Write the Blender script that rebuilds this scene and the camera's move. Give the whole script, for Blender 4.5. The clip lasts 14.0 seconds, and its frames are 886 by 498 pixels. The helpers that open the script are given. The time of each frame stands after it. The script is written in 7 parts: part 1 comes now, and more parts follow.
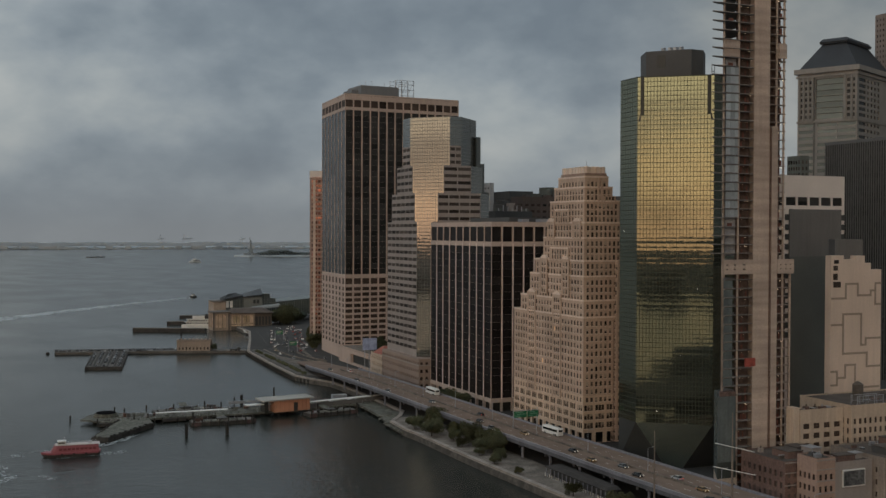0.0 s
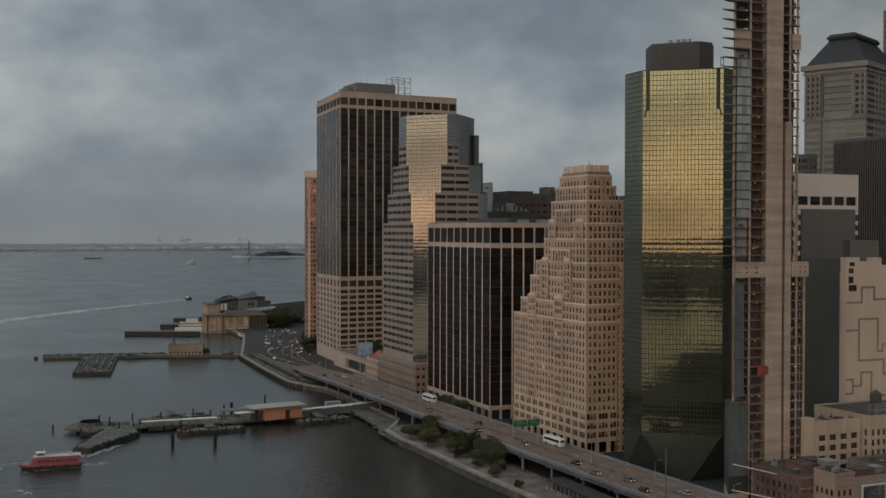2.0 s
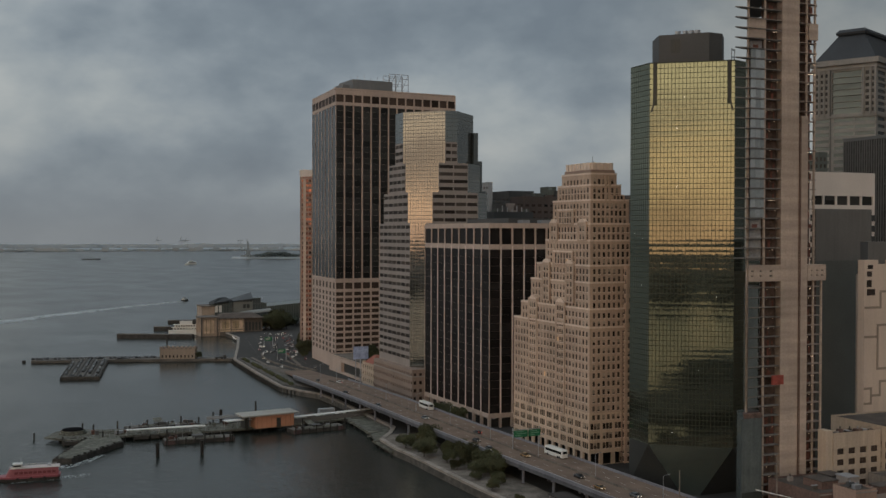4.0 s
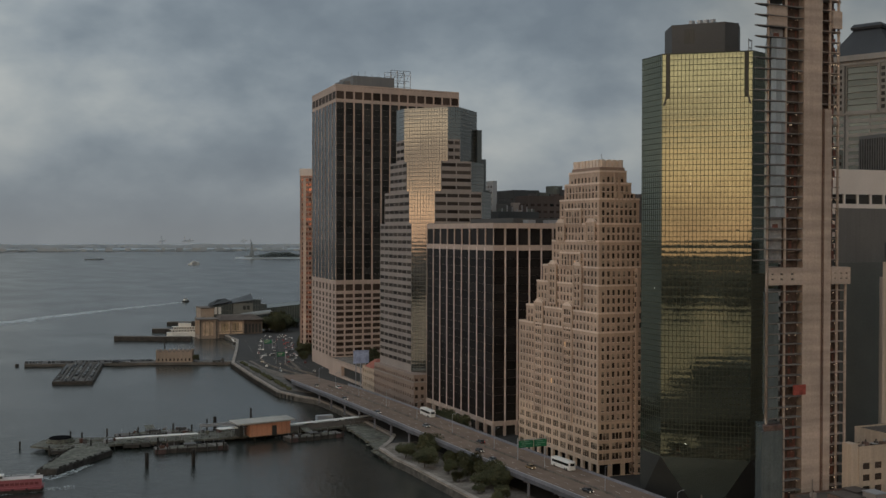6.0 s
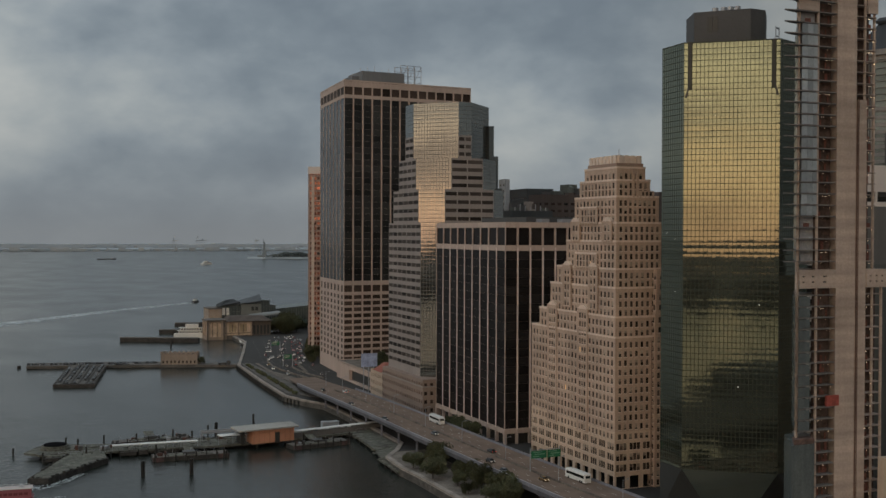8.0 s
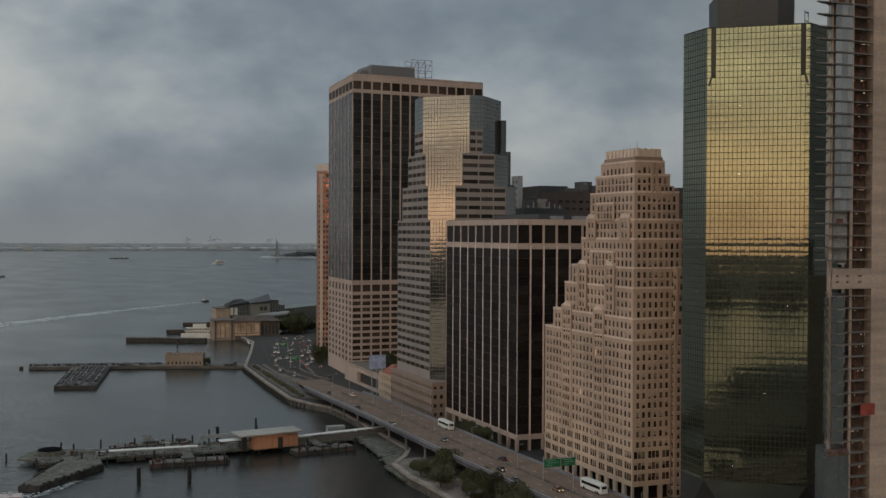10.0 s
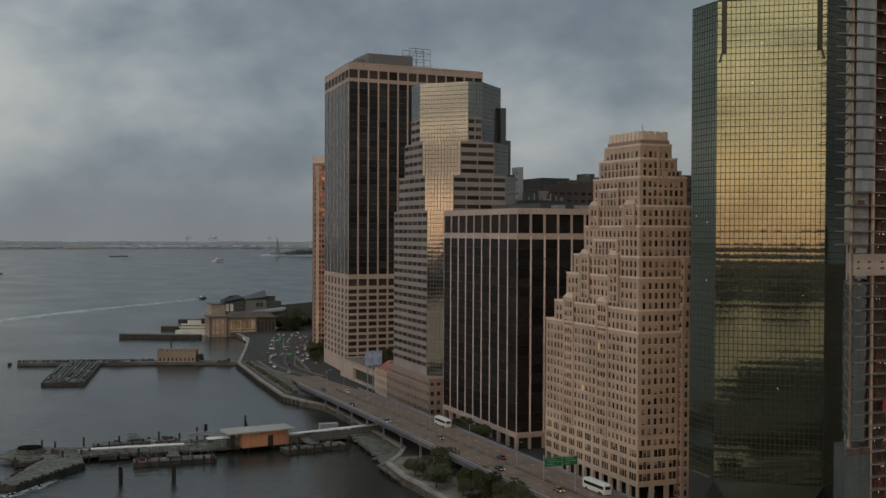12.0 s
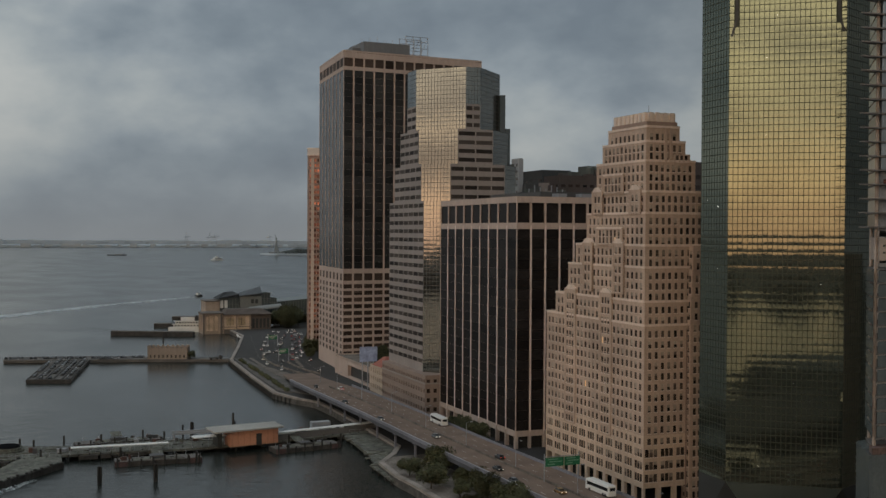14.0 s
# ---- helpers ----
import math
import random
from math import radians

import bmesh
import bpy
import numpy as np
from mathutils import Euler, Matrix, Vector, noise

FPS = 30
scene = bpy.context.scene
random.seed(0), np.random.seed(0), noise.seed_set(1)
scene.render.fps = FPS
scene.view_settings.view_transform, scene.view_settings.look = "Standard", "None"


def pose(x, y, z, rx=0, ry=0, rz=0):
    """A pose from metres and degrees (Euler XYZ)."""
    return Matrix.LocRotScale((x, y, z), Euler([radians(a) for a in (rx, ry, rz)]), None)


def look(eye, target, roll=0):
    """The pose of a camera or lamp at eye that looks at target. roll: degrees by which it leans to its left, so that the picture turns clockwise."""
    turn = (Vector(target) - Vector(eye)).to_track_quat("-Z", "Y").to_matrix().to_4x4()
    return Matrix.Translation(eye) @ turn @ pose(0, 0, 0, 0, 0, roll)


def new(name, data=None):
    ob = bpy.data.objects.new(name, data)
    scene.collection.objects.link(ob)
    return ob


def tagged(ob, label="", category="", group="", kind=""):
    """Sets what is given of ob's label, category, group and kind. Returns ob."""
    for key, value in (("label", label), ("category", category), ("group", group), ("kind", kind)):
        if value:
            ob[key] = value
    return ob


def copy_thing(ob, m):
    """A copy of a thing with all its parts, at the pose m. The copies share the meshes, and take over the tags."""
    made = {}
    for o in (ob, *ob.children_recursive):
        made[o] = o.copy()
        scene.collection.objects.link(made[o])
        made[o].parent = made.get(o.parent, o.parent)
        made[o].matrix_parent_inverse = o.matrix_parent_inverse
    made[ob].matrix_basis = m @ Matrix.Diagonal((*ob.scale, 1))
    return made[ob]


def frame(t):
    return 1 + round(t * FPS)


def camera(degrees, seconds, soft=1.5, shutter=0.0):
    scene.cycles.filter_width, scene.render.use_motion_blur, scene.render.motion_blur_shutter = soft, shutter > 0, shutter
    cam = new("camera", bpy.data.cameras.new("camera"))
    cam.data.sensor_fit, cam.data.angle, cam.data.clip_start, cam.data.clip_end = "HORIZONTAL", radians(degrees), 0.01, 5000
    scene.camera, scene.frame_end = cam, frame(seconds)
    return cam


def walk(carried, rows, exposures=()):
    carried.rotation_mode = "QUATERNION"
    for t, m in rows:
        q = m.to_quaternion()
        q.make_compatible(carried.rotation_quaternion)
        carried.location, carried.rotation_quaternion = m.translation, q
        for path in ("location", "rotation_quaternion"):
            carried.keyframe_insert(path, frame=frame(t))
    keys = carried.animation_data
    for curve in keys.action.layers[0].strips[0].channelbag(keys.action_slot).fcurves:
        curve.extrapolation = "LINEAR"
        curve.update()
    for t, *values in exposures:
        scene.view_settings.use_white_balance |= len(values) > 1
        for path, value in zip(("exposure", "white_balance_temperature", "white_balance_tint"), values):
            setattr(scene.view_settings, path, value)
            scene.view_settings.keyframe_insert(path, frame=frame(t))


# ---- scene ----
cam = camera(43.9, 14.0)
METRES, EYE, TILT, LEAN, TURN = 137.4, 94.0, 0.0, 0.0, -23.3
ROWS = [
    (0.0, 0.0, 0.0, 0.0, 0.0, -0.91, -0.17),
    (0.5, 0.0026, 0.0366, 0.0008, 0.01, -0.91, -0.16),
    (1.0, 0.0052, 0.0718, 0.001, -0.0, -0.9, -0.15),
    (1.5, 0.0077, 0.1099, 0.0013, -0.01, -0.88, -0.12),
    (2.0, 0.0097, 0.1449, 0.0021, -0.02, -0.88, -0.09),
    (2.5, 0.0125, 0.1835, 0.0022, -0.03, -0.87, -0.09),
    (3.0, 0.0158, 0.2197, 0.0021, -0.02, -0.85, -0.1),
    (5.5, 0.0274, 0.4027, 0.0029, 0.14, -0.83, -0.14),
    (6.0, 0.0302, 0.4378, 0.0031, 0.27, -0.83, -0.12),
    (6.5, 0.0332, 0.4758, 0.0028, 0.42, -0.83, -0.13),
    (7.0, 0.0364, 0.5107, 0.002, 0.56, -0.83, -0.15),
    (7.5, 0.0396, 0.5486, 0.0025, 0.77, -0.84, -0.16),
    (8.0, 0.0421, 0.5824, 0.0012, 0.99, -0.83, -0.19),
    (10.5, 0.0551, 0.7539, -0.0109, 1.76, -0.85, -0.24),
    (11.0, 0.0579, 0.7857, -0.0185, 1.76, -0.86, -0.24),
    (11.5, 0.061, 0.8208, -0.0269, 1.79, -0.88, -0.25),
    (12.0, 0.0637, 0.8534, -0.0343, 1.81, -0.88, -0.27),
    (12.5, 0.0652, 0.888, -0.042, 1.79, -0.88, -0.27),
    (13.0, 0.0676, 0.9231, -0.0494, 1.81, -0.89, -0.26),
    (13.5, 0.0697, 0.9554, -0.0566, 1.82, -0.88, -0.28),
    (14.0, 0.0713, 0.9908, -0.0637, 1.83, -0.88, -0.3),
]
walk(cam, [(t, pose(0, 0, EYE, TILT, LEAN, TURN) @ pose(METRES * x, METRES * y, METRES * z, 90 + pitch, roll, yaw)) for t, x, y, z, yaw, pitch, roll in ROWS])

# ---- world, sun ----
SUN_AZ = math.atan2(-0.68, -0.73)          # towards the low dawn sun
SUN_EL = radians(5)


def build_world():
    w = bpy.data.worlds.new("dawn_sky")
    w.use_nodes = True
    nt = w.node_tree
    nt.nodes.clear()
    N, L = nt.nodes.new, nt.links.new

    def math_node(op, a, b=None, clamp=False):
        n = N("ShaderNodeMath")
        n.operation, n.use_clamp = op, clamp
        for i, v in enumerate((a, b)):
            if v is None:
                continue
            if hasattr(v, "links"):
                L(v, n.inputs[i])
            else:
                n.inputs[i].default_value = v
        return n.outputs[0]

    def noise_node(vec, scale, detail, rough):
        n = N("ShaderNodeTexNoise")
        n.inputs["Scale"].default_value = scale
        n.inputs["Detail"].default_value = detail
        n.inputs["Roughness"].default_value = rough
        L(vec, n.inputs["Vector"])
        return n.outputs["Fac"]

    def ramp(fac, stops):
        n = N("ShaderNodeValToRGB")
        e = n.color_ramp.elements
        while len(e) < len(stops):
            e.new(0.5)
        for k, (p, c) in zip(e, stops):
            k.position, k.color = p, (*c, 1)
        L(fac, n.inputs["Fac"])
        return n.outputs["Color"]

    def mix(fac, a, b, kind="MIX"):
        n = N("ShaderNodeMix")
        n.data_type, n.blend_type = "RGBA", kind
        if hasattr(fac, "links"):
            L(fac, n.inputs[0])
        else:
            n.inputs[0].default_value = fac
        for i, v in ((6, a), (7, b)):
            if hasattr(v, "links"):
                L(v, n.inputs[i])
            else:
                n.inputs[i].default_value = (*v, 1)
        return n.outputs[2]

    tc = N("ShaderNodeTexCoord")
    sep = N("ShaderNodeSeparateXYZ")
    L(tc.outputs["Generated"], sep.inputs[0])
    X, Y, Z = sep.outputs
    sky = N("ShaderNodeTexSky")
    sky.sky_type, sky.sun_disc = "NISHITA", False
    sky.sun_elevation = SUN_EL
    sky.sun_rotation = math.pi / 2 - SUN_AZ
    sky.dust_density, sky.air_density = 1.5, 1.2
    clear = mix(1.0, sky.outputs[0], (0.012, 0.012, 0.012), "MULTIPLY")
    # 0 away from the sun .. 1 towards it
    tow = math_node("ADD", math_node("MULTIPLY", X, math.cos(SUN_AZ)), math_node("MULTIPLY", Y, math.sin(SUN_AZ)))
    tow01 = math_node("ADD", math_node("MULTIPLY", tow, 0.5), 0.5, True)
    up = math_node("MAXIMUM", Z, 0.0)
    mp = N("ShaderNodeMapping")
    mp.inputs["Scale"].default_value = (1, 1, 1.7)
    mp.inputs["Location"].default_value = (0.201, -3.313, 22.447)
    mp2 = N("ShaderNodeMapping")
    mp2.inputs["Scale"].default_value = (1, 1, 1.7)
    mp2.inputs["Location"].default_value = (10.413, -29.349, -7.143)
    L(tc.outputs["Generated"], mp.inputs["Vector"]), L(tc.outputs["Generated"], mp2.inputs["Vector"])
    # heaped cloud banks, with smaller rags of cloud over them
    n1 = noise_node(mp.outputs[0], 3.8, 6, 0.5)
    n2 = noise_node(mp2.outputs[0], 9.0, 5, 0.5)
    clouds = math_node("ADD", math_node("MULTIPLY", n1, 0.726), math_node("MULTIPLY", n2, 0.274))
    grey = ramp(clouds, [(0.36, (0.160, 0.196, 0.232)), (0.42, (0.198, 0.238, 0.274)), (0.48, (0.262, 0.304, 0.336)), (0.55, (0.356, 0.392, 0.404)), (0.62, (0.45, 0.472, 0.465))])
    # paler, faintly pink air low over the water
    low = math_node("POWER", math_node("SUBTRACT", 1.0, math_node("MULTIPLY", up, 5.5), True), 3.0)
    grey = mix(math_node("MULTIPLY", low, 0.75), grey, (0.232, 0.245, 0.252))
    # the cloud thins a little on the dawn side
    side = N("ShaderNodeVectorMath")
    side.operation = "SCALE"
    # sky darkened in the unseen east for the mirror glass, and at upper right
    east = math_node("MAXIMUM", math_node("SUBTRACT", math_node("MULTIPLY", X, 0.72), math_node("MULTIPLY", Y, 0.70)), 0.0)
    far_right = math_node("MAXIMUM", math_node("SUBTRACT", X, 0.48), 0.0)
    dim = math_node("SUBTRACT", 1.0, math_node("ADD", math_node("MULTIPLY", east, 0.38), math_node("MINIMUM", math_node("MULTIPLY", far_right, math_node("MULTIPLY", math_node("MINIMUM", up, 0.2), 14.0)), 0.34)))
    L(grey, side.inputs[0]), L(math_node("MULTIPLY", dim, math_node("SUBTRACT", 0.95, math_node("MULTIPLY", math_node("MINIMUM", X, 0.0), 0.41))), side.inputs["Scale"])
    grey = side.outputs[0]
    # towards the dawn: warm sunlit cloud deck, golden above, orange at the horizon
    gold_h = ramp(math_node("MULTIPLY", up, 2.5, True), [(0.0, (1.9, 1.12, 0.72)), (0.07, (2.0, 1.28, 0.82)), (0.145, (2.55, 1.74, 1.08)), (0.27, (1.80, 1.46, 1.04)), (0.41, (2.45, 2.06, 1.42)), (0.6, (1.8, 1.6, 1.2)), (1.0, (0.55, 0.57, 0.60))])
    flat = N("ShaderNodeMapping")
    flat.inputs["Scale"].default_value = (1, 1, 6.0)
    L(tc.outputs["Generated"], flat.inputs["Vector"])
    bands = noise_node(flat.outputs[0], 4.0, 5, 0.55)
    gold = mix(1.0, gold_h, ramp(bands, [(0.40, (0.27, 0.29, 0.35)), (0.48, (0.74, 0.74, 0.78)), (0.57, (1.62, 1.54, 1.40))]), "MULTIPLY")
    glow = math_node("POWER", tow01, 11.0)
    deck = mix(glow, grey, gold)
    # an overcast sky is brightest overhead
    lift = math_node("ADD", 1.05, math_node("MULTIPLY", math_node("POWER", up, 1.5), 1.3))
    lifted = N("ShaderNodeVectorMath")
    lifted.operation = "SCALE"
    L(deck, lifted.inputs[0]), L(lift, lifted.inputs["Scale"])
    deck = lifted.outputs[0]
    cover = math_node("SUBTRACT", 0.93, math_node("MULTIPLY", glow, 0.30))
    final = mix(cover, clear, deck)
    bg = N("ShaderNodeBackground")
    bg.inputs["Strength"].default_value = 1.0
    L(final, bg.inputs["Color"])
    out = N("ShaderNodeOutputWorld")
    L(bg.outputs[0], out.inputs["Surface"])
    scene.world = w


build_world()
sun = new("sun", bpy.data.lights.new("sun", "SUN"))
sun.data.energy, sun.data.angle, sun.data.color = 0.26, radians(60), (1.0, 0.66, 0.42)
sun.matrix_world = look((0, 0, 0), (-math.cos(SUN_AZ) * math.cos(SUN_EL), -math.sin(SUN_AZ) * math.cos(SUN_EL), -math.sin(SUN_EL)))

# ---- materials ----
MATS = {}


def surf(name, col, rough=0.8, metal=0.0, var=0.18, big=0.06, fine=1.6, bump=0.0, streak=0.0, ior=1.45, piece=0.0, col2=None, emit=None, band=0.0):
    """A procedural surface: large stains, fine grain, rain streaks and a shade of its own for each piece."""
    if name in MATS:
        return MATS[name]
    m = bpy.data.materials.new(name)
    m.use_nodes = True
    nt = m.node_tree
    N, L = nt.nodes.new, nt.links.new
    p = nt.nodes["Principled BSDF"]
    p.inputs["Roughness"].default_value, p.inputs["Metallic"].default_value, p.inputs["IOR"].default_value = rough, metal, ior
    geo = N("ShaderNodeNewGeometry")

    def noise_of(scale, detail, squash=1.0):
        mp = N("ShaderNodeMapping")
        mp.inputs["Scale"].default_value = (scale, scale, scale * squash)
        L(geo.outputs["Position"], mp.inputs["Vector"])
        n = N("ShaderNodeTexNoise")
        n.inputs["Scale"].default_value = 1.0
        n.inputs["Detail"].default_value = detail
        L(mp.outputs[0], n.inputs["Vector"])
        return n.outputs["Fac"]

    def remap(fac, lo, hi):
        r = N("ShaderNodeMapRange")
        r.inputs["From Min"].default_value, r.inputs["From Max"].default_value = 0.3, 0.7
        r.inputs["To Min"].default_value, r.inputs["To Max"].default_value = lo, hi
        L(fac, r.inputs["Value"])
        return r.outputs[0]

    def mul(a, b):
        n = N("ShaderNodeMath")
        n.operation = "MULTIPLY"
        L(a, n.inputs[0]), L(b, n.inputs[1])
        return n.outputs[0]

    big_n, fine_n = noise_of(big, 4), noise_of(fine, 3)
    k = mul(remap(big_n, 1 - var, 1 + var), remap(fine_n, 1 - var * 0.7, 1 + var * 0.7))
    if streak:
        k = mul(k, remap(noise_of(0.9, 4, 0.05), 1 - streak, 1 + streak * 0.5))
    if band:
        k = mul(k, remap(noise_of(0.035, 4, 14.0), 1 - band, 1 + band * 0.6))
    if piece:
        oi = N("ShaderNodeObjectInfo")
        ad = N("ShaderNodeMath")
        ad.operation = "ADD"
        L(oi.outputs["Random"], ad.inputs[0]), L(geo.outputs["Random Per Island"], ad.inputs[1])
        fr = N("ShaderNodeMath")
        fr.operation = "FRACT"
        L(ad.outputs[0], fr.inputs[0])
        r = N("ShaderNodeMapRange")
        r.inputs["To Min"].default_value, r.inputs["To Max"].default_value = 1 - piece, 1 + piece
        L(fr.outputs[0], r.inputs["Value"])
        k = mul(k, r.outputs[0])
    base = N("ShaderNodeMix")
    base.data_type = "RGBA"
    base.inputs[6].default_value = (*col, 1)
    base.inputs[7].default_value = (*(col2 or col), 1)
    L(remap(noise_of(big * 2.3, 5), 0, 1), base.inputs[0])
    sc = N("ShaderNodeVectorMath")
    sc.operation = "SCALE"
    L(base.outputs[2], sc.inputs[0]), L(k, sc.inputs["Scale"])
    L(sc.outputs[0], p.inputs["Base Color"])
    if bump:
        b = N("ShaderNodeBump")
        b.inputs["Strength"].default_value = bump
        b.inputs["Distance"].default_value = 0.1
        L(fine_n, b.inputs["Height"])
        L(b.outputs[0], p.inputs["Normal"])
    if emit:
        p.inputs["Emission Color"].default_value = (*emit[:3], 1)
        p.inputs["Emission Strength"].default_value = emit[3]
    MATS[name] = m
    return m


def water_material():
    m = bpy.data.materials.new("harbour_water")
    m.use_nodes = True
    nt = m.node_tree
    N, L = nt.nodes.new, nt.links.new
    p = nt.nodes["Principled BSDF"]
    p.inputs["Base Color"].default_value = (0.022, 0.026, 0.023, 1)
    p.inputs["Roughness"].default_value, p.inputs["IOR"].default_value = 0.16, 1.33
    geo = N("ShaderNodeNewGeometry")
    heights = []
    for scale, stretch, detail in ((0.016, 0.5, 3), (0.10, 1.25, 2), (0.30, 0.8, 2), (0.9, 0.8, 1)):
        mp = N("ShaderNodeMapping")
        mp.inputs["Scale"].default_value = (scale, scale * stretch, scale)
        mp.inputs["Rotation"].default_value = (0, 0, radians(28))
        L(geo.outputs["Position"], mp.inputs["Vector"])
        n = N("ShaderNodeTexNoise")
        n.inputs["Detail"].default_value, n.inputs["Scale"].default_value = detail, 1.0
        n.inputs["Roughness"].default_value = 0.55
        n.inputs["Distortion"].default_value = 1.4 if 0.05 < scale < 0.5 else 0.3
        L(mp.outputs[0], n.inputs["Vector"])
        heights.append(n.outputs["Fac"])
    # ripple bumps fade with y so far water stays smooth, and towards larger x
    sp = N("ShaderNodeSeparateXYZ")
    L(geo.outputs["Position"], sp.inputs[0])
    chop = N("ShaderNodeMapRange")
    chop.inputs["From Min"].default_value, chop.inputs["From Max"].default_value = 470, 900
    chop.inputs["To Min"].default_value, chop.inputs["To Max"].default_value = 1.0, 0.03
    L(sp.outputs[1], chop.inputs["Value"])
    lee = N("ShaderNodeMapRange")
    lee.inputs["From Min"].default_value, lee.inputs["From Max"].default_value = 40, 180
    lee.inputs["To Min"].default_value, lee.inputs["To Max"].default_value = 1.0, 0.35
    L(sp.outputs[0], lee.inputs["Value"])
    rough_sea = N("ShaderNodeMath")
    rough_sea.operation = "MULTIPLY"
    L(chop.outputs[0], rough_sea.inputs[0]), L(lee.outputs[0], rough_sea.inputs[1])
    last = None
    for h, dist in list(zip(heights, (0.0, 0.55, 0.36, 0.15)))[1:]:
        b = N("ShaderNodeBump")
        b.inputs["Strength"].default_value, b.inputs["Distance"].default_value = 0.6, dist
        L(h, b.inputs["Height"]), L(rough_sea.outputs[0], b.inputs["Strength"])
        if last:
            L(last, b.inputs["Normal"])
        last = b.outputs[0]
    L(last, p.inputs["Normal"])
    r = N("ShaderNodeMapRange")      # slicks and ruffled patches
    r.inputs["From Min"].default_value, r.inputs["From Max"].default_value = 0.35, 0.65
    r.inputs["To Min"].default_value, r.inputs["To Max"].default_value = 0.21, 0.27
    L(heights[0], r.inputs["Value"])
    L(r.outputs[0], p.inputs["Roughness"])
    return m


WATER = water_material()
TAN = surf("rose_granite", (0.475, 0.372, 0.315), 0.75, var=0.10, streak=0.10)
BRICK_BUFF = surf("buff_brick", (0.49, 0.362, 0.278), 0.9, var=0.16, streak=0.12, bump=0.2)
LIME = surf("limestone", (0.70, 0.565, 0.465), 0.85, var=0.12, streak=0.12)
GREYSTONE = surf("grey_granite", (0.29, 0.253, 0.232), 0.7, var=0.10, streak=0.08)
CONCRETE = surf("raw_concrete", (0.45, 0.36, 0.30), 0.9, var=0.13, streak=0.06, bump=0.2, band=0.22)
SLAB = surf("slab_concrete", (0.31, 0.255, 0.225), 0.9, var=0.15)
DARKGLASS = surf("bronze_glass", (0.036, 0.034, 0.031), 0.16, var=0.25, ior=1.27, piece=0.5)
WINDOW = surf("window_glass", (0.042, 0.031, 0.026), 0.12, var=0.2, ior=1.5, piece=0.8)
GOLDGLASS = surf("green_mirror_glass", (0.136, 0.150, 0.116), 0.05, metal=0.86, var=0.08, piece=0.05)
GREYGLASS = surf("grey_mirror_glass", (0.25, 0.255, 0.24), 0.06, metal=1.0, var=0.06, piece=0.05)
BLUEGLASS = surf("blue_grey_glass", (0.42, 0.45, 0.46), 0.3, metal=0.55, var=0.12, piece=0.25)
# also fills openings, where it paints the dark inside
BLACKWALL = surf("black_fill", (0.041, 0.042, 0.040), 0.45, var=0.15)
ROOF = surf("roof_felt", (0.085, 0.068, 0.058), 0.95, var=0.3, big=0.15)
DARKBOX = surf("plant_room_cladding", (0.075, 0.075, 0.075), 0.7, var=0.12)
METAL = surf("galvanised_steel", (0.36, 0.37, 0.39), 0.5, metal=0.6, var=0.12)
GIRDER = surf("blue_grey_steel_paint", (0.205, 0.205, 0.235), 0.55, var=0.16, streak=0.2)
ASPHALT = surf("deck_asphalt", (0.178, 0.124, 0.094), 0.93, var=0.2, big=0.1, fine=3)
STREET = surf("street_asphalt", (0.036, 0.034, 0.032), 0.93, var=0.2, big=0.1, fine=3)
PAVE = surf("paving", (0.15, 0.128, 0.108), 0.92, var=0.42, big=0.2, fine=1.2)
PAINT = surf("lane_paint", (0.55, 0.52, 0.46), 0.8, var=0.25)
TIMBER = surf("weathered_timber", (0.095, 0.08, 0.068), 0.95, var=0.3, big=0.3, fine=2, bump=0.4)
PILE = surf("creosoted_pile", (0.034, 0.032, 0.029), 0.9, var=0.3)
RIPRAP = surf("dark_bulkhead", (0.05, 0.046, 0.042), 0.95, var=0.4, big=0.3, fine=1.0, bump=0.5)
WHITE = surf("white_paint", (0.66, 0.65, 0.62), 0.6, var=0.10)
REDPAINT = surf("red_hull_paint", (0.275, 0.082, 0.098), 0.5, var=0.10)
RUST = surf("rusty_barge", (0.10, 0.055, 0.045), 0.9, var=0.35, big=0.3)
ORANGE = surf("orange_panel", (0.52, 0.255, 0.16), 0.7, var=0.12)
BARK = surf("bark", (0.05, 0.04, 0.03), 0.95, var=0.3)
LEAF = surf("foliage", (0.052, 0.064, 0.029), 0.9, var=0.3, big=0.2, piece=0.35, col2=(0.080, 0.074, 0.036))
WOODS = surf("distant_woods", (0.035, 0.045, 0.03), 0.95, var=0.4, big=0.06)
BRICK_RED = surf("red_brick", (0.165, 0.105, 0.088), 0.92, var=0.32, streak=0.1, bump=0.3)
CREAM = surf("cream_stucco", (0.48, 0.385, 0.30), 0.9, var=0.1, streak=0.12)
MURALW = surf("pale_mural_wall", (0.60, 0.485, 0.40), 0.9, var=0.07, streak=0.06)
MURALL = surf("mural_line", (0.29, 0.235, 0.19), 0.9, var=0.1)
GREYWALL = surf("grey_blank_wall", (0.142, 0.136, 0.13), 0.85, var=0.08, streak=0.1)
WHITEWALL = surf("white_cladding", (0.66, 0.59, 0.54), 0.7, var=0.06)
# distance haze is put into these three colours, paler and bluer
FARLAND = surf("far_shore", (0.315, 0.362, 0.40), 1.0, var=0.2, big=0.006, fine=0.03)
FARPALE = surf("hazed_shed", (0.40, 0.425, 0.44), 1.0, var=0.15, big=0.01)
COPPER = surf("hazed_weathered_copper", (0.185, 0.205, 0.212), 0.8, var=0.15)
SIGN = surf("green_sign", (0.02, 0.15, 0.07), 0.5, var=0.08)
TYRE = surf("rubber", (0.02, 0.02, 0.02), 0.9, var=0.1)
